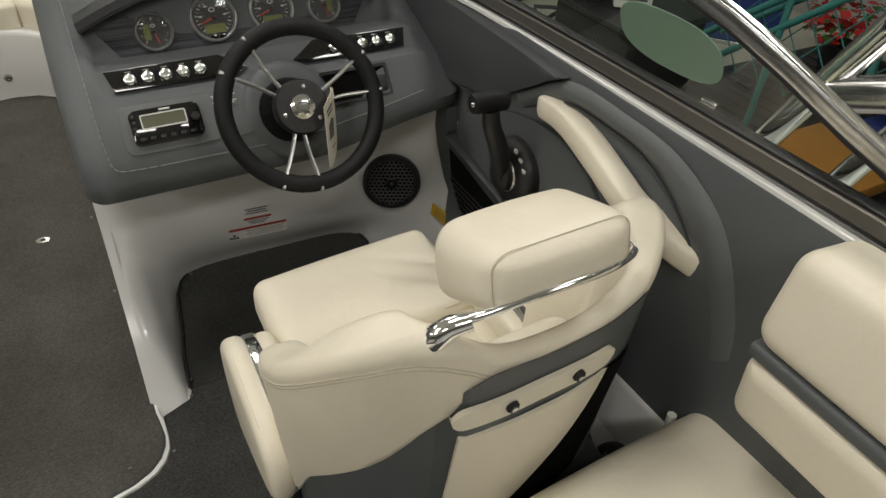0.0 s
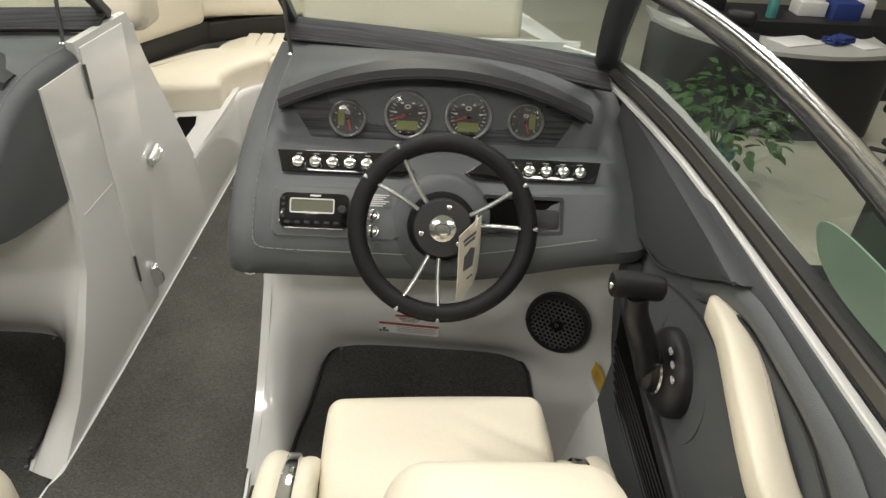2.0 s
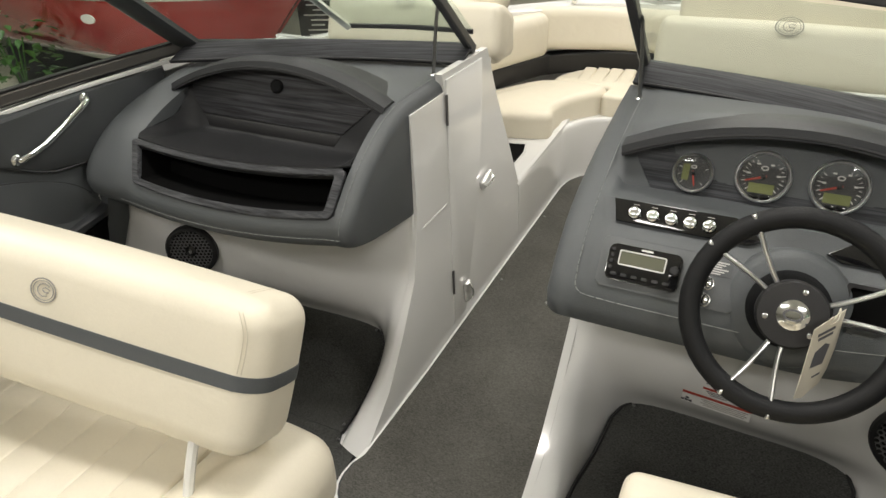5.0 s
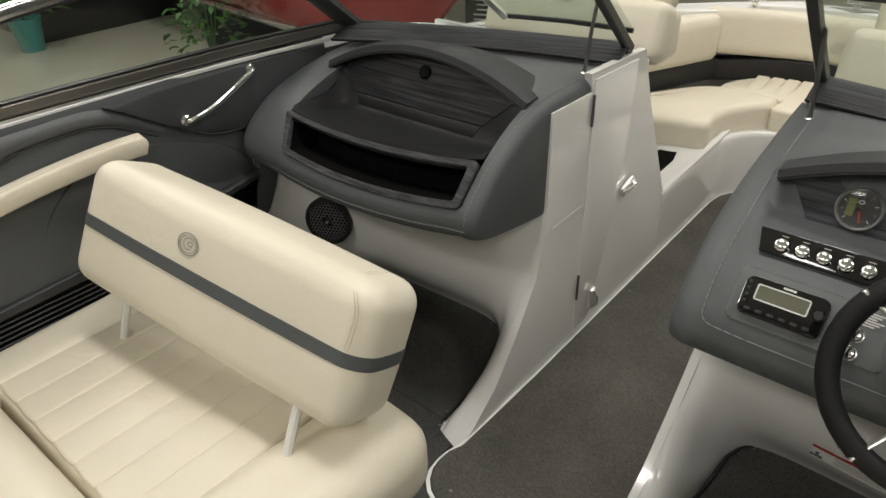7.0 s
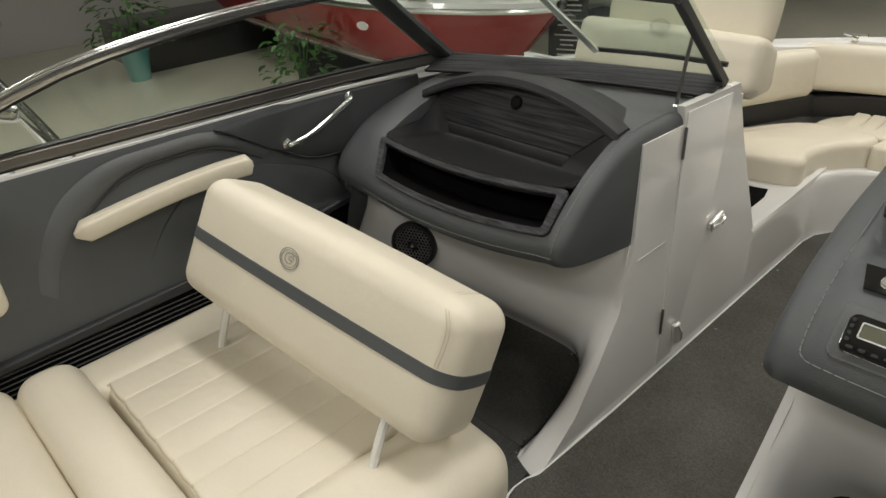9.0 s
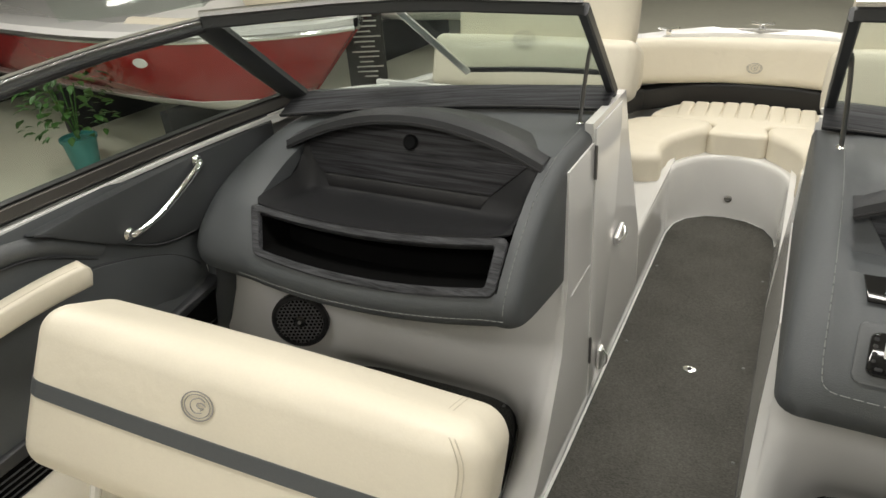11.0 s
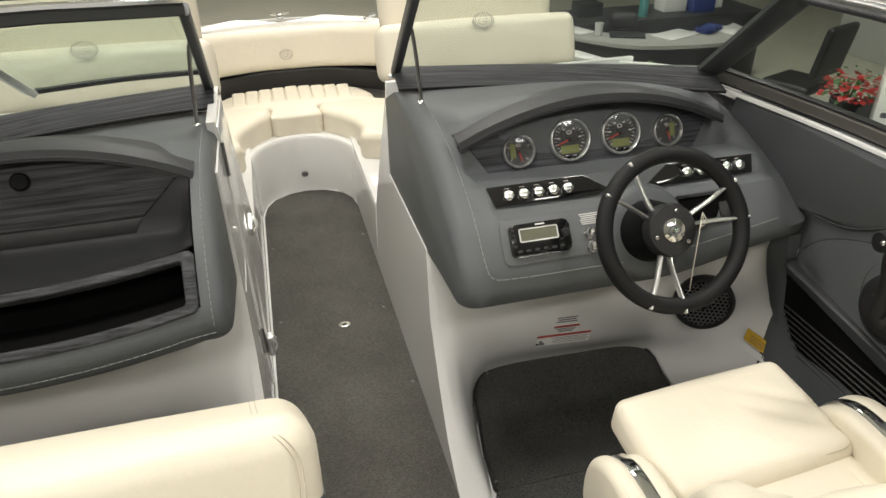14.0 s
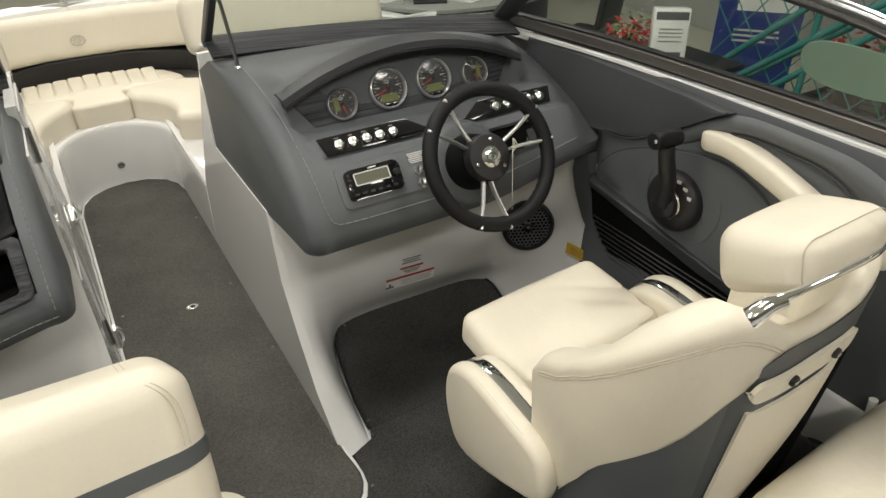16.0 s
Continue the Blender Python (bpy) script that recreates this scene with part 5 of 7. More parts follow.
slant = lambda z: 0.875 - 0.19 * (max(0.0, 0.69 - z) / 0.33) ** 1.7
back_panel("back_pocket", lambda z: 0.60 + 0.06 * (z - 0.36), slant, 0.36, 0.676, 0.008, CREAM, "cream pocket panel")
# Flat near-black panel that stands for the shadow in the hollow beside the pocket.
back_panel("pocket_shade", lambda z: slant(z) - 0.004, lambda z: 0.93 - 0.05 * (max(0.0, 0.69 - z) / 0.33) ** 2, 0.33, 0.676, 0.0065, VOID, "near-black sheet painted as the shadow in the pocket")
for x in (0.684, 0.795):
    p = back_point(x, 0.728, 0.016)
    kb = part("knob", lathe([(0.0098, 0), (0.0098, 0.009), (0.007, 0.012), (0.002, 0.012)], basis(p, (1, 0, 0), (0, -0.1, 1)), 20), BLACK, chair, "black screw knob")
    part("knob_face", lathe([(0.0045, 0.012), (0.0045, 0.0132), (0.001, 0.0135)], basis(p, (1, 0, 0), (0, -0.1, 1)), 12), STEEL, kb)
part("seat_pan", rbox((0.715, -1.37, 0.345), (0.50, 0.56, 0.09), 0.035, k=3), GREY_DK, chair, "charcoal seat pan")
part("seat_cushion", rbox((0.706, -1.385, 0.385), (0.44, 0.40, 0.12), 0.045, turn(3, 0, 3), bulge=0.010), CREAM, chair, "cream ribbed seat cushion")
def crease(p):
    """Soft folds running in from one end of the bolster."""
    z = p.z
    for off, depth, wide in ((0.02, 0.007, 0.016), (0.075, 0.006, 0.013), (-0.045, 0.004, 0.02)):
        d = p.x * 0.55 + p.y - 0.02 - off
        z -= depth * math.exp(-(d / wide) ** 2) * step01((p.x - 0.0) / 0.16) * (1 if p.z > 0 else 0)
    return (p.x, p.y, z)


bm = rbox((0.697, -1.140, 0.446), (0.404, 0.250, 0.092), 0.026, turn(6, 0, 3.5), k=5, bulge=0.008, mid=26, bend=crease)
bol = part("front_bolster", bm, CREAM, chair, "cream flip-up front bolster, slightly creased")
mb = turn(6, 0, 3.5)
for v in (0.036, -0.036):
    loop = [Vector((0.697, -1.140, 0.446)) + mb @ Vector((u * 0.194, w * 0.117, v * 1.06)) for u, w in round_rect(2, 2, 0.16)]
    part("seam", tube(loop, 0.0015, 5, 0, True), CREAM_DK, bol, "stitched piping")
for i in range(6):
    x = 0.545 + 0.064 * i
    part("seat_rib", tube([(x, -1.20, 0.441), (x - 0.003, -1.38, 0.4535), (x - 0.006, -1.55, 0.459)], 0.0075, 6, 5), CREAM, chair, "raised vinyl rib")
part("inner_back", rbox((0.722, -1.53, 0.552), (0.36, 0.075, 0.24), 0.034, turn(10, 0, 3), bulge=0.006), CREAM, chair, "cream inner back cushion")


ARM = [(-1.132, 0.30), (-1.114, 0.37), (-1.124, 0.445), (-1.160, 0.488), (-1.22, 0.506), (-1.33, 0.500), (-1.44, 0.482), (-1.46, 0.38), (-1.36, 0.312), (-1.23, 0.256), (-1.165, 0.258)]


def arm(x, yaw, dz=0.0):
    sgn = 1 if x < 0.7 else -1
    line = smooth_path([(a, b, 0) for a, b in ARM], 4, True)

    def slab(cx, grow, wide, bevel):
        c = Vector((-1.28, 0.37, 0))
        return pillow([((p.x - c.x) * grow + c.x, (p.y - c.y) * grow + c.y + dz) for p in line], basis((cx - wide / 2, 0, 0), (0, 1, 0), (0, 0, 1)), wide, bevel, True)

    pad = part("arm_pad_outer", slab(x, 1.0, 0.046, 0.02), CREAM, chair, "cream arm pad", 60)
    c = Vector((-1.28, 0.37, 0))
    part("seam", tube([(x - sgn * 0.012, (p.x - c.x) * 0.975 + c.x, (p.y - c.y) * 0.975 + c.y + dz) for p in line[2:30]], 0.0011, 5, 0), CREAM_DK, pad, "stitched seam")
    part("arm_pad_inner", slab(x + sgn * 0.056, 0.95, 0.042, 0.018), CREAM, chair, "cream arm pad", 60)
    part("arm_chrome", slab(x + sgn * 0.030, 0.985, 0.03, 0.008), CHROME, chair, "smoked chrome arm inlay", 60)


arm(0.415, 2)
arm(0.975, 4, 0.012)
wedge = lambda p: (p.x, p.y, p.z + 0.34 * max(0.0, 0.05 - p.y) * max(0.0, 0.0675 - p.z) / 0.135)
mh = turn(-15, 0, 1)
hr = part("headrest", rbox((0.744, -1.592, 0.900), (0.214, 0.150, 0.112), 0.034, mh, k=6, bulge=0.010, bend=wedge), CREAM, chair, "cream padded headrest")
loop = []
for u, v in round_rect(0.200, 0.098, 0.026, 6):
    p = Vector((u, -0.0655, v))
    loop.append(Vector((0.744, -1.592, 0.900)) + mh @ (Vector(wedge(p)) + Vector((0.0012 * (u > 0) - 0.0012 * (u < 0), 0, 0.004 * (v > 0) * (1 - (u / 0.103) ** 2)))))
part("seam", tube(loop, 0.0008, 5, 0, True), CREAM_DK, hr, "stitched piping")
part("rail", tube([(0.606, -1.646, 0.894), (0.632, -1.658, 0.904), (0.68, -1.668, 0.916), (0.74, -1.674, 0.922), (0.80, -1.669, 0.918), (0.846, -1.654, 0.908), (0.880, -1.632, 0.892), (0.900, -1.605, 0.874)], lambda t: 0.0054 + 0.004 * abs(2 * t - 1) ** 3, 12, 6), CHROME, chair, "curved chrome grab rail")
part("rail_bracket", tube([(0.574, -1.630, 0.852), (0.582, -1.640, 0.872), (0.598, -1.646, 0.888), (0.620, -1.654, 0.896)], lambda t: 0.018 - 0.006 * t, 14, 5), CHROME, chair, "broad flat chrome headrest bracket")
part("pedestal", lathe([(0.15, 0.004), (0.15, 0.02), (0.07, 0.035), (0.055, 0.06), (0.055, 0.27), (0.13, 0.30), (0.15, 0.305)], Matrix.Translation((0.72, -1.42, 0)) @ XY, 32), BLACK, chair, "black seat pedestal")
part("skirt", lathe([(0.26, 0.30), (0.25, 0.26), (0.2, 0.235), (0.14, 0.225)], Matrix.Translation((0.73, -1.47, 0.0)) @ Matrix.Diagonal((1, 0.95, 1, 1)) @ XY, 36), BLACK_GLOSS, chair, "glossy black underside bowl")

# ---- port lounge seat ----
lounge = thing("lounge_sofa", (-0.55, -1.5, 0.0), "cream vinyl lounge seat base with ribbed cushion", "seat")
part("base", rbox((-0.585, -1.62, 0.15), (0.80, 0.84, 0.26), 0.03, k=3), WHITE, lounge, "white moulded seat base")
part("inboard_bolster", rbox((-0.205, -1.60, 0.345), (0.24, 0.94, 0.20), 0.075, turn(0, 0, -4), k=6, bulge=0.01), CREAM, lounge, "cream rounded side bolster")
part("outboard_bolster", rbox((-1.0, -1.60, 0.36), (0.16, 0.90, 0.13), 0.045, turn(0, 0, 3), k=5), CREAM, lounge, "cream side border")
part("seat_pad", rbox((-0.615, -1.41, 0.345), (0.66, 0.52, 0.14), 0.03, k=4), CREAM, lounge, "cream seat pad")
for i in range(7):
    x = -0.888 + 0.0905 * i
    part("rib", rbox((x, -1.42, 0.413), (0.0925, 0.47, 0.022), 0.007, k=4, mid=2, bulge=0.004), CREAM, lounge, "soft fore-and-aft rib")
for a, b in (((-0.935, -1.18), (-0.935, -1.66)), ((-0.30, -1.18), (-0.30, -1.66))):
    part("seam", tube([(a[0], a[1], 0.417), (b[0], b[1], 0.417)], 0.003, 5, 0), CREAM_DK, lounge)
aftb = thing("aft_cushion", (-0.60, -1.755, 0.3), "cream rounded bolster cushion at the lounge foot", "cushion")
part("pad", rbox((-0.60, -1.755, 0.37), (0.95, 0.155, 0.20), 0.06, turn(0, 0, 1), k=6), CREAM, aftb)
aft2 = thing("bench_cushion", (-0.70, -2.3, 0.3), "cream vinyl aft bench cushion", "cushion")
part("pad", rbox((-0.60, -2.17, 0.37), (0.98, 0.66, 0.20), 0.055, k=6, bulge=0.01), CREAM, aft2)
part("base", rbox((-0.60, -2.17, 0.14), (0.9, 0.6, 0.25), 0.02, k=2), WHITE, aft2)

back = thing("lounge_back_cushion", (-0.52, -1.29, 0.6), "cream lounge backrest with grey stripe and embroidered oval emblem", "backrest")
MB = turn(-27.5, 5.4, 6.2)
CB = Vector((-0.526, -1.251, 0.664))


def on_back(u, v, w):
    return CB + MB @ Vector((u, w, v))


part("cushion", rbox(on_back(0, 0, 0), (0.82, 0.182, 0.292), 0.05, MB, k=7, bulge=0.008), CREAM, back, "cream padded block")
BF2 = basis(on_back(0, -0.010, 0.0), MB @ Vector((1, 0, 0)), MB @ Vector((0, 1, 0)))
band, rim_ = [], round_rect(0.8225, 0.1845, 0.051, 8)
for (u0, v0), (u1, v1) in zip(rim_, rim_[1:] + rim_[:1]):
    n = 10 if abs(u1 - u0) > 0.2 else 4 if abs(v1 - v0) > 0.04 else 1
    for k in range(n):
        u, v = lerp(u0, u1, k / n), lerp(v0, v1, k / n)
        band.append((u + 0.009 * (u / 0.41) * max(0.0, 1 - (v / 0.091) ** 2), v + 0.009 * (v / 0.091) * max(0.0, 1 - (u / 0.41) ** 2)))
part("stripe", prism(band, BF2, 0.028, 0.0), GREY, back, "grey vinyl stripe")
for e in (0.0, 0.008):
    part("seam", tube([on_back(u, v, w) for u, v, w in ((0.375 + e, 0.025, -0.0965), (0.376 + e, 0.06, -0.095), (0.372 + e, 0.095, -0.0925), (0.355 + e, 0.122, -0.085), (0.33 + e, 0.138, -0.06), (0.328 + e, 0.1475, -0.03), (0.33 + e, 0.1475, 0.05))], 0.0010, 5, 6), CREAM_DK, back, "double stitched seam")
EF = basis(on_back(-0.046, 0.066, -0.099), MB @ Vector((1, 0, 0)), MB @ Vector((0, 0, 1)))


def emblem(f, r, parent, wide=1.0):
    f = f @ Matrix.Diagonal((wide, 1, 1, 1))
    em = [ring_plate(circle(r, 30), circle(r * 0.92, 30), f, 0.0012), ring_plate(circle(r * 0.80, 30), circle(r * 0.755, 30), f, 0.0012)]
    for pts in ([(0.42, 0.36), (0.1, 0.52), (-0.34, 0.30), (-0.42, -0.12), (-0.12, -0.42), (0.30, -0.34)], [(0.5, 0.1), (0.2, 0.24), (-0.05, 0.08), (0.1, -0.1), (0.4, -0.06), (0.22, -0.22)]):
        em.append(tube([f @ Vector((u * r, v * r * 1.1, 0.0006)) for u, v in pts], 0.038 * r, 5, 4))
    part("emblem", join(*em), SILVER_INK, parent, "grey embroidered oval emblem")


emblem(EF, 0.0235, back, 1.28)
for x in (-0.86, -0.235):
    part("post", tube([(x, -1.40, 0.40), (x + 0.006, -1.365, 0.50), (x + 0.012, -1.31, 0.62)], 0.010, 8, 4, False), WHITE_TRIM, back, "white support post")

# ---- starboard aft seat and coaming bolsters ----
sb = thing("aft_bench", (0.95, -2.1, 0.0), "cream vinyl aft seat cushion on a white base", "seat")
part("pad", rbox((0.92, -2.03, 0.40), (0.56, 0.70, 0.20), 0.050, turn(0, 0, 1), k=6, bulge=0.012), CREAM, sb)
part("base", rbox((0.93, -2.08, 0.155), (0.46, 0.6, 0.30), 0.02, k=2), WHITE, sb)


sw = thing("side_moulding", (1.09, -1.6, 0.0), "white moulded side panel beside the aft seat", "panel")
part("panel", rbox((1.095, -1.60, 0.20), (0.05, 0.32, 0.42), 0.02, turn(0, 4, 0), k=4), WHITE, sw)
part("step", rbox((0.99, -1.58, 0.06), (0.30, 0.42, 0.14), 0.03, k=4), WHITE, sw, "low white moulded step")
part("edge", tube([(1.07, -1.70, 0.02), (1.068, -1.685, 0.25), (1.075, -1.66, 0.46)], 0.009, 8, 5), WHITE_TRIM, sw, "bright white upright edge")
speaker((1.062, -1.625, 0.20), (-1, 0.05, 0.12), "round black speaker in the white panel beside the aft seat")


def coaming_bolster(s):
    t = thing("coaming_bolster", (s * 1.07, -2.2, 0.75), "cream side bolster with a grey stripe", "cushion", "coaming bolsters")
    part("upper_pad", rbox((s * 1.062, -2.22, 0.868), (0.135, 0.92, 0.16), 0.036, turn(0, s * 8, 0), k=6), CREAM, t)
    part("lower_pad", rbox((s * 1.055, -2.22, 0.722), (0.125, 0.90, 0.13), 0.03, turn(0, s * -8, 0), k=6), CREAM, t)
    part("stripe", rbox((s * 1.056, -2.22, 0.788), (0.132, 0.902, 0.024), 0.008, k=3), GREY, t, "grey vinyl stripe")


coaming_bolster(1)
coaming_bolster(-1)

# ---- bow lounge ----
def flat_cushion(name, outline, z, h, label, r=0.03, cat="cushion", group=""):
    cx, cy = sum(p[0] for p in outline) / len(outline), sum(p[1] for p in outline) / len(outline)
    t = thing(name, (cx, cy, z), label, cat, group)
    line = smooth_path([(x, y, 0) for x, y in outline], 3, True)
    part("pad", pillow([(p.x, p.y) for p in line], Matrix.Translation((0, 0, z)) @ XY, h, r), CREAM, t, "", 60)
    return t


for s in (1, -1):
    ol = [(0.258, 0.80), (0.262, 0.90), (0.245, 1.00), (0.185, 1.10), (0.125, 1.17), (0.125, 1.27), (0.28, 1.29), (0.45, 1.25), (0.60, 1.05), (0.74, 0.80), (0.80, 0.66), (0.68, 0.66), (0.42, 0.75)]
    flat_cushion("bow_seat_cushion", [(s * x, y) for x, y in (ol if s > 0 else ol[::-1])], 0.291, 0.115, "cream vinyl curved bow side cushion", 0.035, "cushion", "bow cushions")
cc = flat_cushion("bow_centre_cushion", [(-0.11, 1.165), (0.0, 1.16), (0.11, 1.165), (0.118, 1.22), (0.118, 1.29), (0.25, 1.31), (0.40, 1.32), (0.33, 1.50), (0.15, 1.58), (-0.15, 1.58), (-0.33, 1.50), (-0.40, 1.32), (-0.25, 1.31), (-0.118, 1.29), (-0.118, 1.22)], 0.291, 0.10, "cream ribbed centre cushion in the bow", 0.02)
for i in range(9):
    x = -0.248 + 0.062 * i
    part("rib", rbox((x * 1.05, 1.455 - 0.10 * abs(x), 0.388), (0.064, 0.20 - 0.1 * abs(x), 0.026), 0.0125, turn(6, 0, 0), k=4, mid=2), CREAM, cc, "soft rib")
bb = thing("bow_back_cushion", (0.0, 1.6, 0.42), "cream bow backrest with an oval emblem above a black band", "backrest")
bw = lambda p: (p.x, p.y - 0.9 * max(0.0, abs(p.x) - 0.12) ** 1.5, p.z)
part("pad", rbox((0.02, 1.665, 0.573), (1.16, 0.12, 0.21), 0.045, turn(-8, 0, 0), k=5, mid=14, bend=bw), CREAM, bb)
part("black_band", rbox((0.02, 1.66, 0.425), (1.18, 0.11, 0.10), 0.01, None, k=2, mid=14, bend=bw), BLACK, bb, "black vinyl band below the backrest")
emblem(basis((0.002, 1.590, 0.56), (1, 0, 0), (0, 0.15, 1)), 0.024, bb, 1.4)


def bow_side_back(s):
    t = thing("bow_side_cushion", (s * 0.75, 0.9, 0.45), "low cream backrest along the side of the bow", "backrest", "bow side backrests")
    a, b = Vector((s * 0.50, 1.42, 0.565)), Vector((s * 0.98, 0.42, 0.60))
    d = b - a
    c = (a + b) / 2
    m = turn(0, 0, math.degrees(math.atan2(d.y, d.x)))
    part("pad", rbox(c, (d.length, 0.12, 0.22), 0.05, m, k=5, bulge=0.01), CREAM, t)
    part("black_band", rbox(c - Vector((0, 0, 0.145)), (d.length, 0.11, 0.10), 0.01, m, k=2), BLACK, t, "black vinyl band below the backrest")
    q = thing("bow_cushion", (s * 0.585, 0.22, 0.83), "two-tier cream bow backrest ahead of the windscreen with an oval emblem", "backrest", "console backrests")
    part("lower_pad", rbox((s * 0.587, 0.236, 0.889), (0.67, 0.12, 0.178), 0.032, turn(-18, 0, 0), k=6, bulge=0.006), CREAM, q)
    part("upper_pad", rbox((s * 0.585, 0.37, 1.03), (0.59, 0.12, 0.24), 0.05, turn(-12, 0, 0), k=6, bulge=0.008), CREAM, q)
    part("support", rbox((s * 0.585, 0.36, 0.84), (0.6, 0.16, 0.16), 0.03, k=3), CREAM, q)
    emblem(basis((s * 0.595, 0.1945, 0.984), (1, 0, 0), (0, 0.325, 1)), 0.025, q, 1.45)


bow_side_back(1)
bow_side_back(-1)


# ---- fittings along the hull sides ----
def side_prism(outline, x, s, depth, bevel=0.006):
    """An outline (y, z) laid on the hull side at x, standing out towards the cockpit."""
    f = basis((s * x, 0, 0), (0, 1, 0), (0, 0, 1))
    return prism(outline, f, -depth if s > 0 else depth, bevel)


def side_fittings(s):
    w = thing("side_pad", (s * 1.1, -0.8, 0.8), "grey padded wedge panel on the hull side, shade in its colour", "panel", "wedge pads")
    part("pad", side_prism([(-0.44, 0.89), (-0.72, 0.897), (-1.05, 0.897), (-1.17, 0.893), (-1.12, 0.865), (-1.02, 0.80), (-0.93, 0.745), (-0.86, 0.722), (-0.76, 0.715), (-0.60, 0.715), (-0.44, 0.72)], 1.135, s, 0.04, 0.014), GREY_SHADED, w)
    part("piping", tube([(s * 1.098, y, z) for y, z in ((-1.165, 0.893), (-1.12, 0.868), (-1.02, 0.803), (-0.93, 0.748), (-0.86, 0.725), (-0.76, 0.718), (-0.62, 0.718))], 0.003, 6, 4), GREY_DK, w, "dark piping along the lower edge")
    a = thing("arch_panel", (s * 1.12, -1.4, 0.7), "light grey raised arch moulding on the hull side", "panel", "arch mouldings")
    outer = smooth_path([(-1.02, 0.80, 0), (-1.17, 0.888, 0), (-1.34, 0.897, 0), (-1.48, 0.885, 0), (-1.60, 0.82, 0), (-1.69, 0.70, 0), (-1.725, 0.58, 0)], 4)
    inner = smooth_path([(-1.05, 0.775, 0), (-1.18, 0.845, 0), (-1.32, 0.855, 0), (-1.43, 0.84, 0), (-1.535, 0.775, 0), (-1.605, 0.68, 0), (-1.635, 0.57, 0)], 4)
    part("band", thick_sheet([[(s * 1.118, p.x, p.y), (s * 1.106, lerp(p.x, q.x, 0.2), lerp(p.y, q.y, 0.2)), (s * 1.104, lerp(p.x, q.x, 0.6), lerp(p.y, q.y, 0.6)), (s * 1.118, q.x, q.y)] for p, q in zip(outer, inner)], 0.012 * s), GREY_LT, a, "", 60)
    part("crease", tube([(s * 1.112, p.x, p.y) for p in inner], 0.003, 6, 0), GREY_DK, a, "dark creased inner edge")
    k = thing("side_pocket", (s * 1.1, -1.1, 0.3), "black mesh storage pocket in the hull side", "pocket", "side pockets")
    end = -1.46 if s > 0 else -1.98
    line = [(-0.79, 0.545), (-1.18, 0.495), (end + 0.02, 0.468), (end + 0.02, 0.28), (-1.05, 0.315), (-0.93, 0.355), (-0.86, 0.395), (-0.81, 0.455)]
    part("mesh", side_prism(line, 1.100, s, 0.014, 0.003), VOID, k, "fine black ribbed mesh")
    part("lip", side_prism([(-0.775, 0.578), (-1.18, 0.52), (end, 0.492), (end, 0.462), (-1.18, 0.490), (-0.785, 0.545)], 1.11, s, 0.03, 0.010), GREY_DK, k, "padded charcoal lip")
    for i in range(12):
        z = 0.465 - 0.0145 * i
        part("rib", tube([(s * 1.0855, -0.81 - 0.05 * (i / 5) ** 1.6, z), (s * 1.0855, end + 0.02, z)], 0.0024, 4, 0), BLACK, k)
    part("front_edge", side_prism([(-0.695, 0.64), (-0.70, 0.56), (-0.712, 0.50), (-0.755, 0.425), (-0.815, 0.365), (-0.90, 0.318), (-1.0, 0.29), (-1.2, 0.265), (-1.46, 0.25), (-1.46, 0.285), (-1.2, 0.302), (-1.02, 0.328), (-0.93, 0.358), (-0.865, 0.40), (-0.81, 0.46), (-0.775, 0.53), (-0.765, 0.64)][::-1], 1.132, s, 0.04, 0.010), GREY, k, "padded grey forward edge")
    q = thing("kidney_panel", (s * 1.12, -1.2, 0.6), "grey padded kidney-shaped panel on the hull side", "panel", "lower side panels")
    line = smooth_path([(-0.80, 0.585, 0), (-0.84, 0.665, 0), (-0.95, 0.725, 0), (-1.08, 0.765, 0), (-1.20, 0.775, 0), (-1.30, 0.74, 0), (-1.38, 0.67, 0), (-1.45, 0.57, 0), (-1.48, 0.50, 0), (-1.30, 0.512, 0), (-1.0, 0.55, 0)], 4, True)
    part("pad", side_prism([(p.x, p.y) for p in line], 1.135, s, 0.035, 0.012), GREY, q)
    part("crease", tube([(s * 1.106, p.x, p.y) for p in line[2:-10]], 0.0035, 6, 0), GREY_DK, q, "dark creased edge")


side_fittings(1)
side_fittings(-1)
for s, nm in ((1, "wall_starboard_lower"), (-1, "wall_port_lower")):
    setting(nm, thick_sheet([[(s * (x - 0.034), y, z) for x, z in ((1.125, 0.285), (1.10, 0.22), (1.078, 0.10), (1.06, 0.0), (1.02, -0.012))] for y in (-0.80, -1.0, -1.2, -1.4, -1.6, -1.78)], -0.008 * s), WHITE, "white gelcoat lower side of the hull liner", "wall", 60)


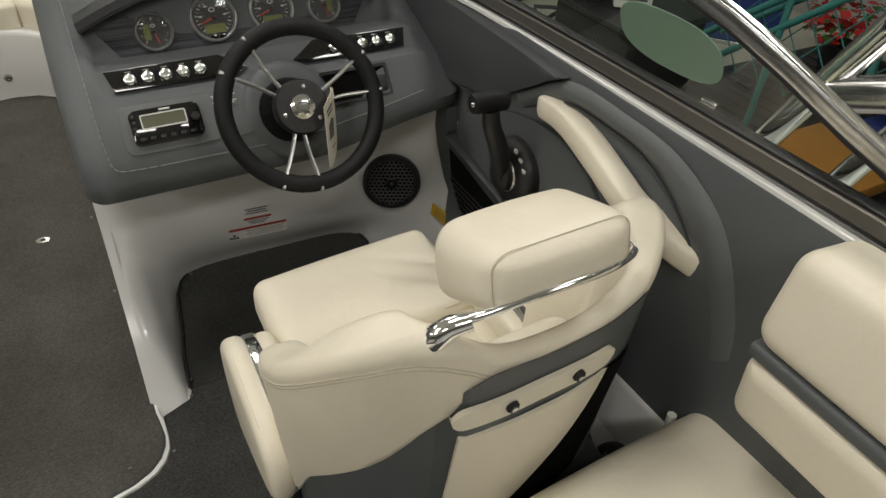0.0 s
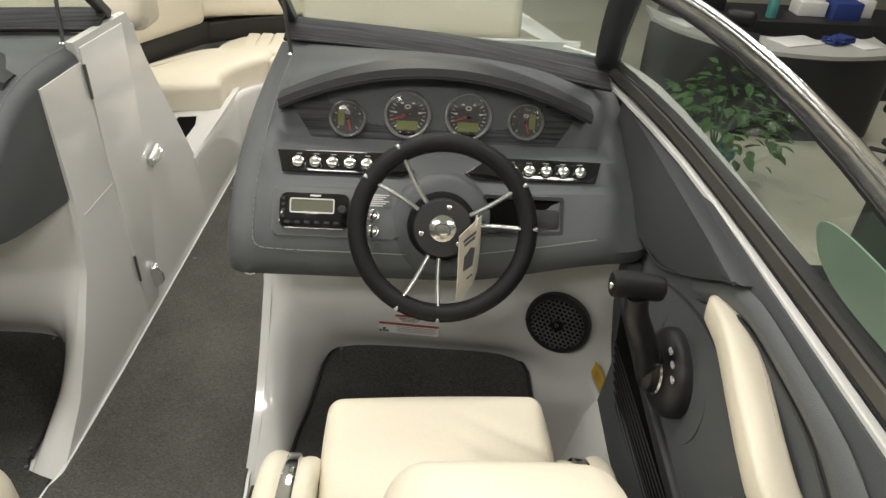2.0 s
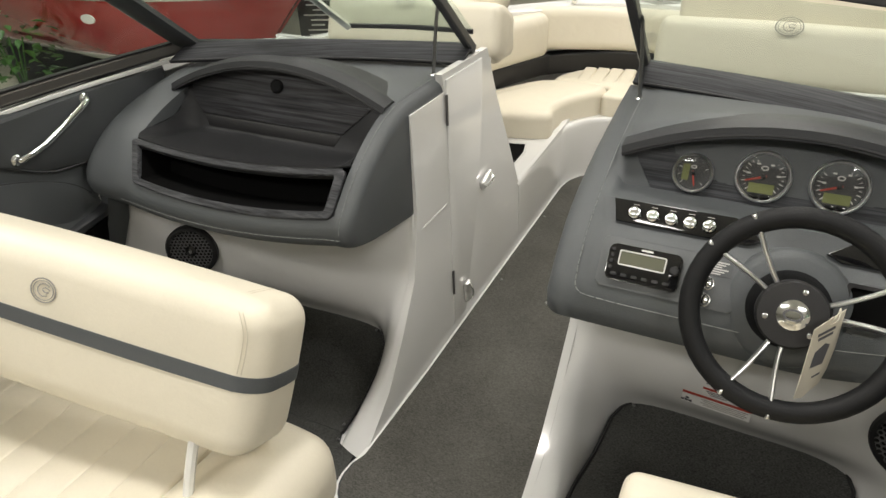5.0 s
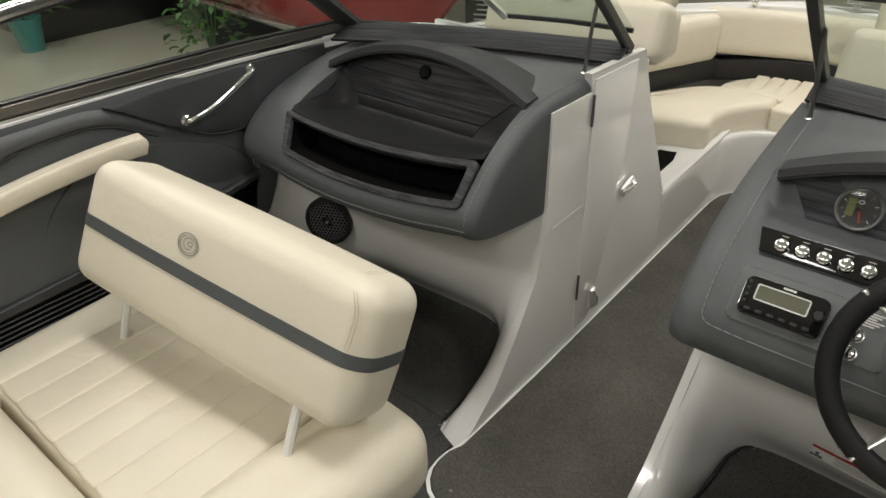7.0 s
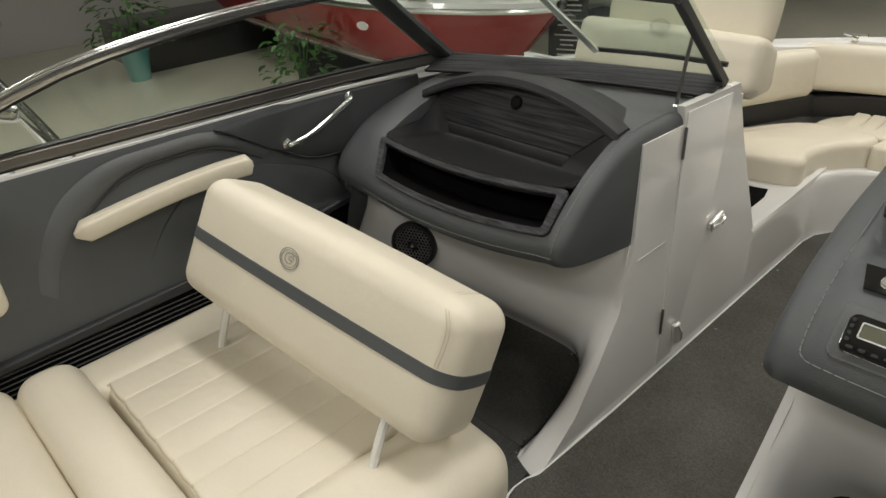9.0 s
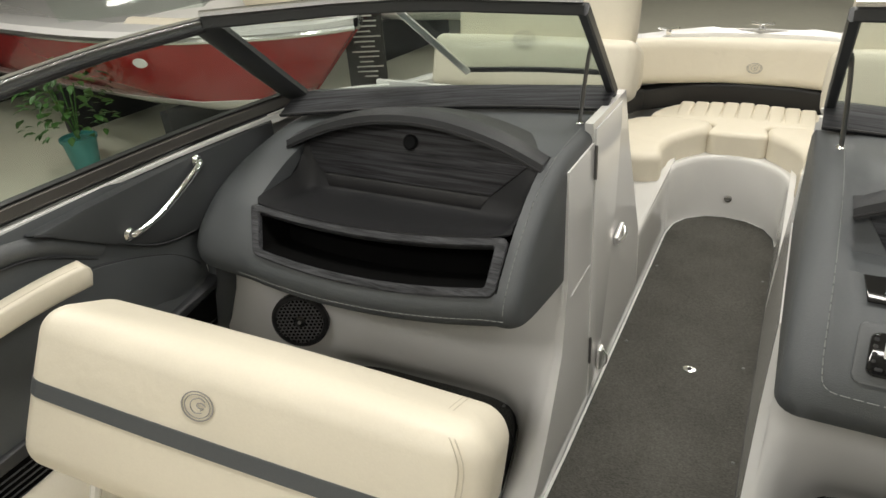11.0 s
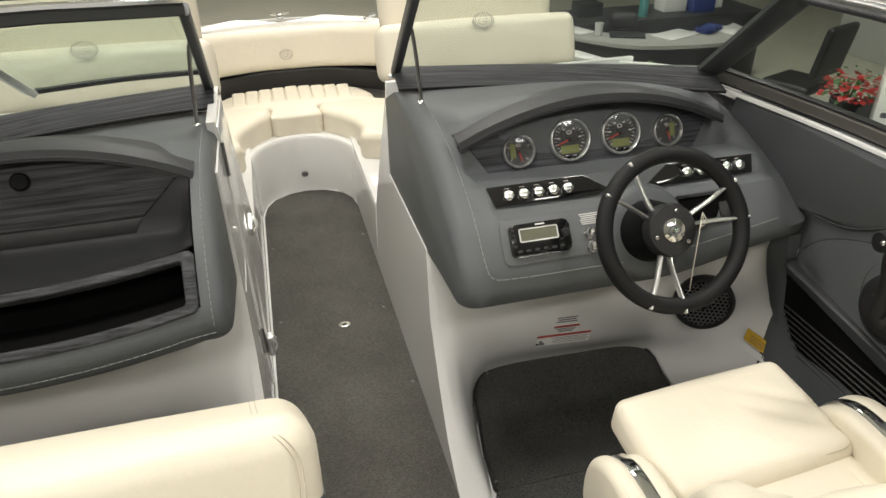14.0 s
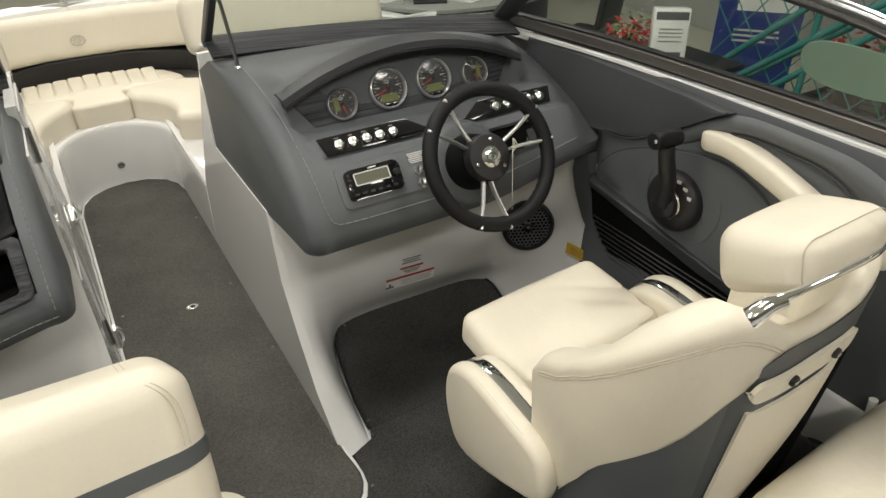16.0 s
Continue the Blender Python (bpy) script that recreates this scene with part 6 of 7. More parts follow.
def padded_bar(name, pts, w, h, label, tilt=0.0):
    pts = smooth_path(pts, 8)
    t = thing(name, tuple(pts[len(pts) // 2]), label, "armrest")
    rings = []
    n = 16
    for i, c in enumerate(pts):
        d = (pts[min(i + 1, len(pts) - 1)] - pts[max(i - 1, 0)]).normalized()
        a = d.cross(Vector((0, 0, 1))).normalized()
        b = a.cross(d).normalized()
        u = i / (len(pts) - 1)
        e = min(u, 1 - u) / 0.05
        k = math.sqrt(max(0.05, 1 - (1 - min(1.0, e)) ** 2))
        ring = []
        for j in range(n):
            q = 2 * math.pi * j / n
            cx, cz = math.cos(q), math.sin(q)
            cx, cz = math.copysign(abs(cx) ** 0.42, cx), math.copysign(abs(cz) ** 0.42, cz)
            ring.append(c + a * cx * w / 2 * k + b * cz * h / 2 * k)
        rings.append(ring)
    part("pad", loft(rings), CREAM, t, "", 60)
    part("seam", tube([c + (pts[min(i + 1, len(pts) - 1)] - pts[max(i - 1, 0)]).normalized().cross(Vector((0, 0, 1))).normalized() * w * 0.30 * (-1) + Vector((0, 0, h * 0.475)) for i, c in enumerate(pts)][2:-2], 0.0016, 5, 0), CREAM_DK, t, "stitched seam")
    return t


padded_bar("armrest", [(1.118, -1.105, 0.812), (1.108, -1.20, 0.822), (1.092, -1.30, 0.812), (1.083, -1.385, 0.792), (1.086, -1.445, 0.770), (1.112, -1.525, 0.742), (1.142, -1.585, 0.722)], 0.051, 0.05, "cream vinyl curved armrest on the helm side")
padded_bar("armrest", [(-1.03, -1.12, 0.805), (-1.06, -1.22, 0.795), (-1.085, -1.38, 0.775), (-1.09, -1.585, 0.747)], 0.048, 0.052, "cream vinyl straight armrest on the port side")

# throttle
th = thing("throttle_control", (1.1, -1.07, 0.63), "black throttle lever on a round side-mounted base", "throttle")
f = basis((1.090, -1.080, 0.637), (0, -1, 0.0), (0.06, 0, 1))
part("recess", ring_plate(circle(0.118, 36, 1.0), circle(0.108, 36, 1.0), basis((1.103, -1.09, 0.645), (0, -1, 0), (0.03, 0, 1)), 0.005), GREY, th, "shallow grey ring")
part("base", lathe([(0.079, -0.03), (0.079, 0.004), (0.076, 0.014), (0.062, 0.024), (0.05, 0.026)], f, 36), BLACK, th, "round black base")
part("boss", lathe([(0.040, 0.024), (0.036, 0.045), (0.026, 0.052), (0.003, 0.052)], f, 24), BLACK, th)
part("boss_ring", lathe([(0.0395, 0.026), (0.0415, 0.029), (0.0385, 0.032)], f, 28, False), STEEL, th, "thin steel ring")
part("lever", tube([(1.048, -1.082, 0.645), (1.036, -1.092, 0.69), (1.012, -1.106, 0.745), (0.992, -1.112, 0.79), (0.986, -1.112, 0.825)], lambda t: 0.022 - 0.004 * t, 14, 6), BLACK, th, "black lever arm")
part("grip", tube([(0.943, -1.106, 0.840), (0.948, -1.106, 0.840), (0.963, -1.106, 0.842), (0.987, -1.106, 0.840), (1.010, -1.106, 0.837), (1.022, -1.106, 0.835), (1.028, -1.106, 0.834)], lambda t: 0.0212 * (1 - abs(2 * t - 1) ** 5 * 0.55), 18, 4), RUBBER, th, "black rounded T grip")
part("trim_switch", rbox((0.942, -1.116, 0.846), (0.009, 0.010, 0.010), 0.004, k=2, mid=1), STEEL, th, "small chrome trim switch")
for k in range(3):
    a = radians(74 - 21 * k)
    q = f.copy()
    q.translation = f @ Vector((0.066 * math.cos(a), 0.066 * math.sin(a), 0.021))
    part("gear_mark", prism(round_rect(0.012, 0.008, 0.001), q, 0.003), PALE, th, "small pale gear mark")

# grab handle
gh = thing("grab_handle", (-1.08, -0.86, 0.84), "curved chrome grab handle on the grey wedge pad", "handle")
part("bar", tube([(-1.095, -0.738, 0.884), (-1.075, -0.745, 0.882), (-1.065, -0.80, 0.862), (-1.062, -0.86, 0.838), (-1.065, -0.915, 0.816), (-1.075, -0.965, 0.802), (-1.095, -0.972, 0.80)], 0.0085, 12, 6), CHROME, gh)
for y, z in ((-0.738, 0.884), (-0.972, 0.80)):
    part("foot", lathe([(0.015, 0), (0.015, 0.005), (0.010, 0.009)], basis((-1.095, y, z), (0, 1, 0), (0, 0, 1)), 18), CHROME, gh)

# port console side doors
def wall_x(z):
    return -(0.224 + 0.022 * max(0, z)) + 0.0005


def wall_plate(line, lift, depth, bevel):
    f = basis((0, 0, 0), (0, 1, 0), (0, 0, 1))
    bm = prism(line, f, depth, bevel)
    for v in bm.verts:
        v.co.x += wall_x(v.co.z) + lift
    return bm


t = thing("locker_door", (-0.235, -0.13, 0.3), "tall glossy white locker door in the port console side", "door")
part("panel", wall_plate([(-0.266, 0.035), (-0.175, 0.035), (-0.15, 0.10), (-0.035, 0.44), (0.0, 0.60), (0.022, 0.868), (-0.236, 0.876)], 0.0, 0.004, 0.002), WHITE, t)
for za, zb, ya, yb in ((0.745, 0.835, -0.246, -0.242), (0.16, 0.25, -0.262, -0.259)):
    part("hinge", tube([(wall_x(za) + 0.005, ya, za), (wall_x(zb) + 0.005, yb, zb)], 0.0042, 8, 0), DULL_STEEL, t, "slim steel hinge")
for lz, ly, lean in ((0.457, 0.012, -76), (0.118, -0.172, 6)):
    lm = Vector((wall_x(lz) + 0.012, ly, lz))
    latch = part("latch", rbox(lm, (0.016, 0.034, 0.080), 0.006, turn(lean, 0, 0), k=3, mid=1), BEZEL, t, "chrome twist latch")
    d = turn(lean, 0, 0) @ Vector((0, 0, 0.034))
    part("latch_grip", tube([lm + d + Vector((0.008, 0, 0)), lm + d * 0.4 + Vector((0.018, 0, 0)), lm - d * 0.4 + Vector((0.018, 0, 0)), lm - d + Vector((0.008, 0, 0))], 0.0055, 8, 4), CHROME, latch)
    for k in (-1, 1):
        p = lm + d * 0.86 * k
        part("screw", lathe([(0.004, 0), (0.004, 0.002), (0.002, 0.003)], basis((lm.x + 0.0055, p.y, p.z), (0, 1, 0), (0, 0, 1)), 10), DULL_STEEL, latch)
for y0, z0, y1, z1 in ((-0.43, 0.50, -0.262, 0.50),):
    part("seam", tube([(wall_x(z0) + 0.0008, y0, z0), (wall_x(z1) + 0.0008, y1, z1)], 0.0012, 5, 0), PALE, t, "faint moulded seam")


# ---- the showroom ----
setting("ground", rbox((-1, 2, GROUND - 0.1), (24, 24, 0.2), 0.01, k=1, mid=1), CONCRETE, "worn pale polished concrete showroom floor", "floor")
for nm, c, size in (("wall_north", (-1, 13.9, 1.5), (24, 0.2, 5.2)), ("wall_south", (-1, -9.9, 1.5), (24, 0.2, 5.2)), ("wall_east", (10.9, 2, 1.5), (0.2, 23.6, 5.2)), ("wall_west", (-12.9, 2, 1.5), (0.2, 23.6, 5.2))):
    setting(nm, rbox(c, size, 0.01, k=1, mid=1), WALL_PAINT, "plain grey painted showroom wall", "wall")
setting("ceiling", rbox((-1, 2, CEIL + 0.1), (24, 24, 0.2), 0.01, k=1, mid=1), CEIL_PAINT, "plain white showroom ceiling", "ceiling")

# Unseen fittings round every lamp, the added fill lamps too.
for lx, ly in LAMP_SPOTS:
    t = thing("ceiling_light", (lx, ly, CEIL), "white rectangular ceiling light fitting, unseen, its place assumed", "ceiling light", "ceiling lights")
    part("housing", ring_plate(round_rect(1.30, 0.60, 0.02), round_rect(1.22, 0.52, 0.01), Matrix.Translation((lx, ly, CEIL - 0.14)) @ XY, 0.14), CEIL_PAINT, t)
    part("tray", flat([(lx + u, ly + v) for u, v in round_rect(1.22, 0.52, 0.01)], CEIL - 0.02, 0.018), CEIL_PAINT, t)


def boat(name, tip, yaw, length, beam, sheer, keel, mat, label, stripe):
    """A neighbouring boat on its cradle: hull, rubbing strake, deck, cockpit, screen."""
    t = thing(name, (tip[0], tip[1], keel), label, "boat")
    m = Matrix.Translation((tip[0], tip[1], 0)) @ turn(0, 0, yaw).to_4x4()
    stations = [(0.0, 0.02), (0.25, 0.28), (0.7, 0.56), (1.4, 0.82), (2.4, 0.97), (3.6, 1.0), (length, 0.97)]
    for low, high, part_name, mm in ((0.0, 0.22, "bottom", WHITE), (0.22, 1.0, "topside", mat)):
        rows = []
        for d, w in stations:
            w = w * beam / 2
            rake = 0.75 * (1 - low) * max(0, 1 - d / 1.2)
            line = []
            for s in (1, -1):
                side = []
                for k in (0.0, 0.34, 0.67, 1.0):
                    h = lerp(low, high, k)
                    flare = 0.25 + 0.75 * (h / 1.0) ** 0.35 if h > 0 else 0.12
                    side.append(m @ Vector((s * w * flare, -(d + 0.8 * (1 - h) * max(0.0, 1 - d / 1.5)), lerp(keel, sheer, h))))
                line += side[::-1] if s > 0 else side
            rows.append(line)
        part(part_name, thick_sheet(rows, 0.02), mm, t, "", 50)
    for s in (1, -1):
        edge = [m @ Vector((s * w * beam / 2 * 1.0, -d, sheer)) for d, w in stations]
        part("strake", tube(edge, 0.028, 8, 4), STEEL, t, "bright rubbing strake")
    rows = []
    for d, w in [(0.0, 0.02), (0.25, 0.28), (0.55, 0.47), (0.62, 0.52), (0.9, 0.64), (1.4, 0.82), (2.1, 0.93), (2.3, 0.96), (2.35, 0.965), (3.6, 1.0), (length, 0.97)]:
        well = 0.34 if 0.6 < d < 2.32 else 0.0
        rows.append([m @ Vector((u * w * beam / 2, -d, sheer + z - well * k)) for u, z, k in ((1, 0, 0), (0.95, 0.07, 0), (0.74, 0.09, 0), (0.68, 0.08, 0.3), (0.64, 0.07, 1), (0, 0.08, 1), (-0.64, 0.07, 1), (-0.68, 0.08, 0.3), (-0.74, 0.09, 0), (-0.95, 0.07, 0), (-1, 0, 0))])
    part("deck", thick_sheet(rows, 0.02), WHITE, t, "white deck round the open bow")
    for s in (1, -1):
        part("bow_cushion", tube([m @ Vector((s * u * beam / 2, -d, sheer + 0.03)) for d, u in ((0.68, 0.06), (0.72, 0.24), (1.0, 0.42), (1.5, 0.54), (2.2, 0.60))], 0.10, 10, 5), CREAM, t, "cream bow seat backrest")
        part("bow_seat", tube([m @ Vector((s * u * beam / 2, -d, sheer - 0.20)) for d, u in ((0.95, 0.14), (1.3, 0.30), (2.2, 0.38))], 0.13, 10, 5), CREAM, t, "cream bow seat cushion")
    rows = [[m @ Vector((u * beam * 0.42, -(2.3 + 0.9 * abs(u)) + 0.25, sheer + 0.09)), m @ Vector((u * beam * 0.42, -(2.2 + 0.9 * abs(u)), sheer + 0.42 - 0.1 * abs(u)))] for u in (-1, -0.6, -0.3, 0, 0.3, 0.6, 1)]
    g = part("screen_pane", thick_sheet(rows, 0.006), GLASS, t, "clear glass screen")
    g.visible_shadow = False
    part("screen_frame", tube([m @ Vector((u * beam * 0.42, -(2.2 + 0.9 * abs(u)), sheer + 0.42 - 0.1 * abs(u))) for u in (-1, -0.6, 0, 0.6, 1)], 0.02, 8, 4), STEEL, t, "bright screen rail")
    for s in (1, -1):
        part("cleat", tube([m @ Vector((s * beam * 0.33, -0.9, sheer + 0.09)), m @ Vector((s * beam * 0.36, -1.1, sheer + 0.09))], 0.015, 8, 0), CHROME, t)
        part("badge", prism(circle(0.09, 24, 0.45), basis(m @ Vector((s * beam * 0.468, -1.55, lerp(keel, sheer, 0.80))), m.to_3x3() @ Vector((0.12 * s, -1, 0)), (0, 0, 1)), 0.012 * -s), PALE, t, "oval silver badge")
    for d in (1.9, 3.9):
        part("cradle", rbox(m @ Vector((0, -d, (keel + GROUND) / 2)), (beam * 0.7, 0.14, keel - GROUND + 0.1), 0.02, turn(0, 0, yaw), k=2, mid=1), DARKBOX, t, "dark trailer cross beam")
    return t


boat("red_boat", (-3.35, 3.25), -97, 6.2, 2.5, 0.30, -0.50, HULL_RED, "red and cream sports boat standing on a dark trailer", True)
boat("black_boat", (-3.3, 7.2), -97, 6.5, 2.5, 0.55, -0.45, HULL_BLACK, "black and white sports boat standing on a trailer", False)
boat("white_boat", (-8.6, -0.2), -60, 2.6, 2.0, 0.15, -0.6, WHITE, "white runabout boat standing on the showroom floor", False)


def plant(name, x, y, z, pot_r, pot_h, spread, height, count, pot_mat, label, flowers=0):
    t = thing(name, (x, y, z), label, "plant")
    part("pot", lathe([(pot_r * 0.72, 0), (pot_r, pot_h), (pot_r * 1.06, pot_h), (pot_r * 1.06, pot_h - 0.03), (pot_r * 0.9, pot_h - 0.03)], Matrix.Translation((x, y, z)) @ XY, 24), pot_mat, t)
    rng = random.Random(name + str(round(x * 10)))
    bm, red = bmesh.new(), bmesh.new()
    for k in range(count + flowers):
        a, e = rng.uniform(0, 2 * math.pi), rng.uniform(0.05, 1.0)
        d = Vector((math.cos(a) * math.sqrt(e), math.sin(a) * math.sqrt(e), 0)) * spread
        c = Vector((x, y, z + pot_h)) + d + Vector((0, 0, height * rng.uniform(0.1, 1.0) * (1 - 0.35 * e)))
        out = (d.normalized() + Vector((rng.uniform(-0.6, 0.6), rng.uniform(-0.6, 0.6), rng.uniform(-0.7, 0.4)))).normalized()
        side = out.cross(Vector((rng.uniform(-0.3, 0.3), rng.uniform(-0.3, 0.3), 1))).normalized()
        up = side.cross(out)
        n = rng.uniform(0.6, 1.25) * spread * 0.27
        b = red if k >= count else bm
        w = n * (0.6 if k >= count else 0.29)
        vs = [b.verts.new(c + out * n * u + side * w * v + up * n * h) for u, v, h in ((0, 0, 0), (0.35, 1, 0.06), (0.7, 0.7, 0.03), (1, 0, -0.12), (0.7, -0.7, 0.03), (0.35, -1, 0.06), (0.5, 0, -0.02))]
        for i in range(6):
            b.faces.new((vs[i], vs[(i + 1) % 6], vs[6]))
    part("foliage", bm, LEAF, t, "green pointed leaves")
    if flowers:
        part("blossom", red, PETAL, t, "red petals")
    else:
        red.free()
    for k in range(5):
        a = k * 1.26
        part("stem", tube([(x, y, z + pot_h - 0.05), (x + math.cos(a) * spread * 0.3, y + math.sin(a) * spread * 0.3, z + pot_h + height * 0.6)], 0.008, 6, 0), LEAF, t)


plant("potted_plant", -6.1, 2.15, GROUND, 0.17, 0.34, 0.42, 0.85, 150, POT, "leafy green plant in a teal pot on the floor")
plant("potted_plant", -9.4, 1.5, GROUND, 0.2, 0.42, 0.5, 0.9, 150, POT, "leafy green plant in a teal pot on the floor")
plant("potted_plant", 2.80, 2.72, GROUND, 0.15, 0.28, 0.44, 0.66, 230, POT, "leafy green plant in a teal pot beside the desk")
plant("flower_pot", 3.38, 1.36, -0.04, 0.09, 0.11, 0.16, 0.19, 60, DARKBOX, "red flowering plant on a dark display table", 110)


def box_thing(name, c, size, mat, label, cat, r=0.01):
    t = thing(name, (c[0], c[1], c[2] - size[2] / 2), label, cat)
    part("body", rbox(c, size, r, k=2, mid=1), mat, t)
    return t


tb = thing("display_table", (3.6, 1.2, GROUND), "dark display table holding flowers and a sign", "table")
part("top", rbox((3.6, 1.2, -0.06), (0.75, 0.8, 0.04), 0.01, k=2, mid=1), DARKBOX, tb)
part("cloth", rbox((3.6, 1.2, -0.513), (0.68, 0.74, 0.866), 0.03, k=2, mid=1), DARKBOX, tb, "dark hanging cloth")
sg = thing("counter_sign", (3.53, 1.13, -0.04), "white printed counter display with a dark header", "sign")
part("board", rbox((3.53, 1.13, 0.145), (0.24, 0.11, 0.36), 0.012, turn(-6, 0, -38), k=2, mid=1), WHITE_TRIM, sg)
SF = basis(Vector((3.53, 1.13, 0.145)) + turn(-6, 0, -38) @ Vector((0, -0.0565, 0)), turn(-6, 0, -38) @ Vector((1, 0, 0)), turn(-6, 0, -38) @ Vector((0, 0, 1)))
for v, h, w, mm in ((0.135, 0.05, 0.21, INK), (0.05, 0.008, 0.15, SILVER_INK), (0.025, 0.008, 0.16, SILVER_INK), (0.0, 0.008, 0.15, SILVER_INK), (-0.03, 0.008, 0.16, SILVER_INK), (-0.115, 0.03, 0.17, INK)):
    q = SF.copy()
    q.translation = SF @ Vector((0, v, 0))
    part("print_bar", prism(round_rect(w, h, 0.002), q, 0.0015), mm, sg)

bn = thing("roll_up_banner", (5.75, 2.0, GROUND), "blue roll-up banner with a white panel and pale text bars", "banner")
BF = basis((5.75, 2.0, GROUND + 0.75), (0.62, -0.78, 0), (0, 0, 1))
part("sheet", prism(round_rect(0.75, 1.44, 0.01), BF, 0.01), BLUE, bn)
part("foot", rbox((5.75, 2.0, GROUND + 0.02), (0.8, 0.12, 0.04), 0.01, turn(0, 0, -51), k=2, mid=1), STEEL, bn)
for u, v, w, h, mm in ((0.1, 0.58, 0.4, 0.05, PALE), (0.1, 0.50, 0.3, 0.03, PALE), (0.05, 0.12, 0.52, 0.2, WHITE_TRIM), (0.0, -0.16, 0.4, 0.02, PALE), (0.0, -0.21, 0.42, 0.02, PALE), (-0.05, -0.26, 0.3, 0.02, PALE)):
    for lift in (0.0105,):
        q = BF.copy()
        q.translation = BF @ Vector((u, v, lift))
        part("print_bar", prism(round_rect(w, h, 0.004), q, 0.002), mm, bn)

st = thing("stair_rail", (4.7, 0.6, GROUND), "teal painted steel stair railing rising past the boat", "railing")
for pts in ([(4.6, 1.70, -0.52), (4.6, 0.855, 0.237), (4.6, 0.0, 1.0)], [(4.6, 1.45, -0.52), (4.6, 0.18, 0.501), (4.6, -0.4, 0.94)], [(4.6, 1.2, -0.58), (4.6, 0.11, 0.365), (4.6, -0.6, 0.95)], [(5.1, 1.6, -0.6), (5.1, 0.0, 0.65), (5.1, -0.6, 1.1)]):
    part("rail", tube(pts, 0.026, 10, 3), TEAL, st, "teal tube")
for y, z in ((1.5, -0.35), (0.75, 0.33), (0.05, 0.95)):
    part("post", tube([(4.6, y, GROUND), (4.6, y, z)], 0.024, 10, 0), TEAL, st, "teal post")
for k in range(12):
    y = -1.4 + 0.22 * k
    part("mesh_wire", tube([(4.66, y, GROUND + 0.3), (4.66, y + 0.9, GROUND + 1.4)], 0.005, 5, 0), TEAL, st)
    part("mesh_wire", tube([(4.66, y + 0.9, GROUND + 0.3), (4.66, y, GROUND + 1.4)], 0.005, 5, 0), TEAL, st)

dk = thing("reception_desk", (4.0, 4.3, GROUND), "curved dark reception desk with a pale worktop", "desk")
front = smooth_path([(2.72, 4.6, 0), (2.85, 4.24, 0), (3.17, 3.83, 0), (3.55, 3.67, 0), (4.02, 3.62, 0), (4.5, 3.72, 0), (4.63, 3.82, 0)], 5)
rows = [[(p.x, p.y, GROUND), (p.x, p.y, -0.23)] for p in front]
part("front_panel", thick_sheet(rows, 0.03), DARKBOX, dk, "dark curved front")
line = [(p.x, p.y - 0.02) for p in front] + [(p.x + 0.05, p.y + 0.46) for p in front[::-1]]
part("worktop", prism(line, Matrix.Translation((0, 0, -0.225)) @ XY, 0.035, 0.006), WALL_PAINT, dk, "pale grey worktop")
for x, y, w, d in ((3.82, 3.98, 0.42, 0.26), (4.40, 3.98, 0.22, 0.28), (2.98, 4.42, 0.2, 0.28)):
    t = thing("paper_stack", (x, y, -0.19), "white papers lying on the reception desk", "papers")
    part("sheet", rbox((x, y, -0.183), (w, d, 0.012), 0.003, turn(0, 0, 20), k=1, mid=1), WHITE_TRIM, t)
kb = thing("dark_tray", (3.36, 4.1, -0.19), "dark flat tray lying on the reception desk", "tray")
part("body", rbox((3.36, 4.1, -0.178), (0.34, 0.2, 0.02), 0.006, turn(0, 0, -25), k=2), DARKBOX, kb)
cp = thing("paper_cup", (3.1, 4.2, -0.19), "tan paper cup on the reception desk", "cup")
part("body", lathe([(0.032, 0), (0.042, 0.12), (0.039, 0.12), (0.030, 0.01), (0.001, 0.01)], Matrix.Translation((3.1, 4.2, -0.188)) @ XY, 20), PALE, cp)
bg = thing("black_bag", (3.45, 4.36, -0.19), "rounded black bag standing on the reception desk", "bag")
part("body", rbox((3.45, 4.36, -0.105), (0.28, 0.14, 0.165), 0.06, turn(0, 0, -20), k=5), BLACK, bg)
cl = thing("blue_cloth", (4.2, 4.0, -0.19), "crumpled blue cloth lying on the papers", "cloth")
rng = random.Random(5)
bm = rbox((4.2, 4.0, -0.163), (0.24, 0.15, 0.05), 0.02, turn(0, 0, 25), k=4)
for v in bm.verts:
    v.co += Vector((rng.uniform(-0.014, 0.014), rng.uniform(-0.014, 0.014), rng.uniform(-0.002, 0.018)))
part("body", bm, BLUE, cl)
bt = thing("spray_bottle", (3.95, 4.85, -0.19), "turquoise spray bottle on the rear desk", "bottle")
part("body", lathe([(0.05, 0), (0.05, 0.16), (0.02, 0.2), (0.02, 0.24), (0.03, 0.26)], Matrix.Translation((3.95, 4.85, -0.199)) @ XY, 16), POT, bt)
rd = box_thing("rear_desk", (4.2, 5.05, -0.58), (2.4, 0.7, 0.76), DARKBOX, "long dark desk behind the reception", "desk")
for k, (x, y, mm) in enumerate(((4.4, 5.05, WHITE_TRIM), (4.9, 5.1, WHITE_TRIM), (3.4, 5.1, DARKBOX), (4.7, 4.95, BLUE))):
    box_thing("desk_clutter", (x, y, -0.13), (0.28, 0.22, 0.14 + 0.05 * (k % 2)), mm, "small box standing on the rear desk", "box")
part("partition_frame", rbox((7.2, 3.4, 0.2), (0.06, 4.0, 2.3), 0.01, k=1, mid=1), WALL_PAINT, thing("office_partition", (7.2, 3.4, GROUND), "pale grey office partition wall panel", "partition"))
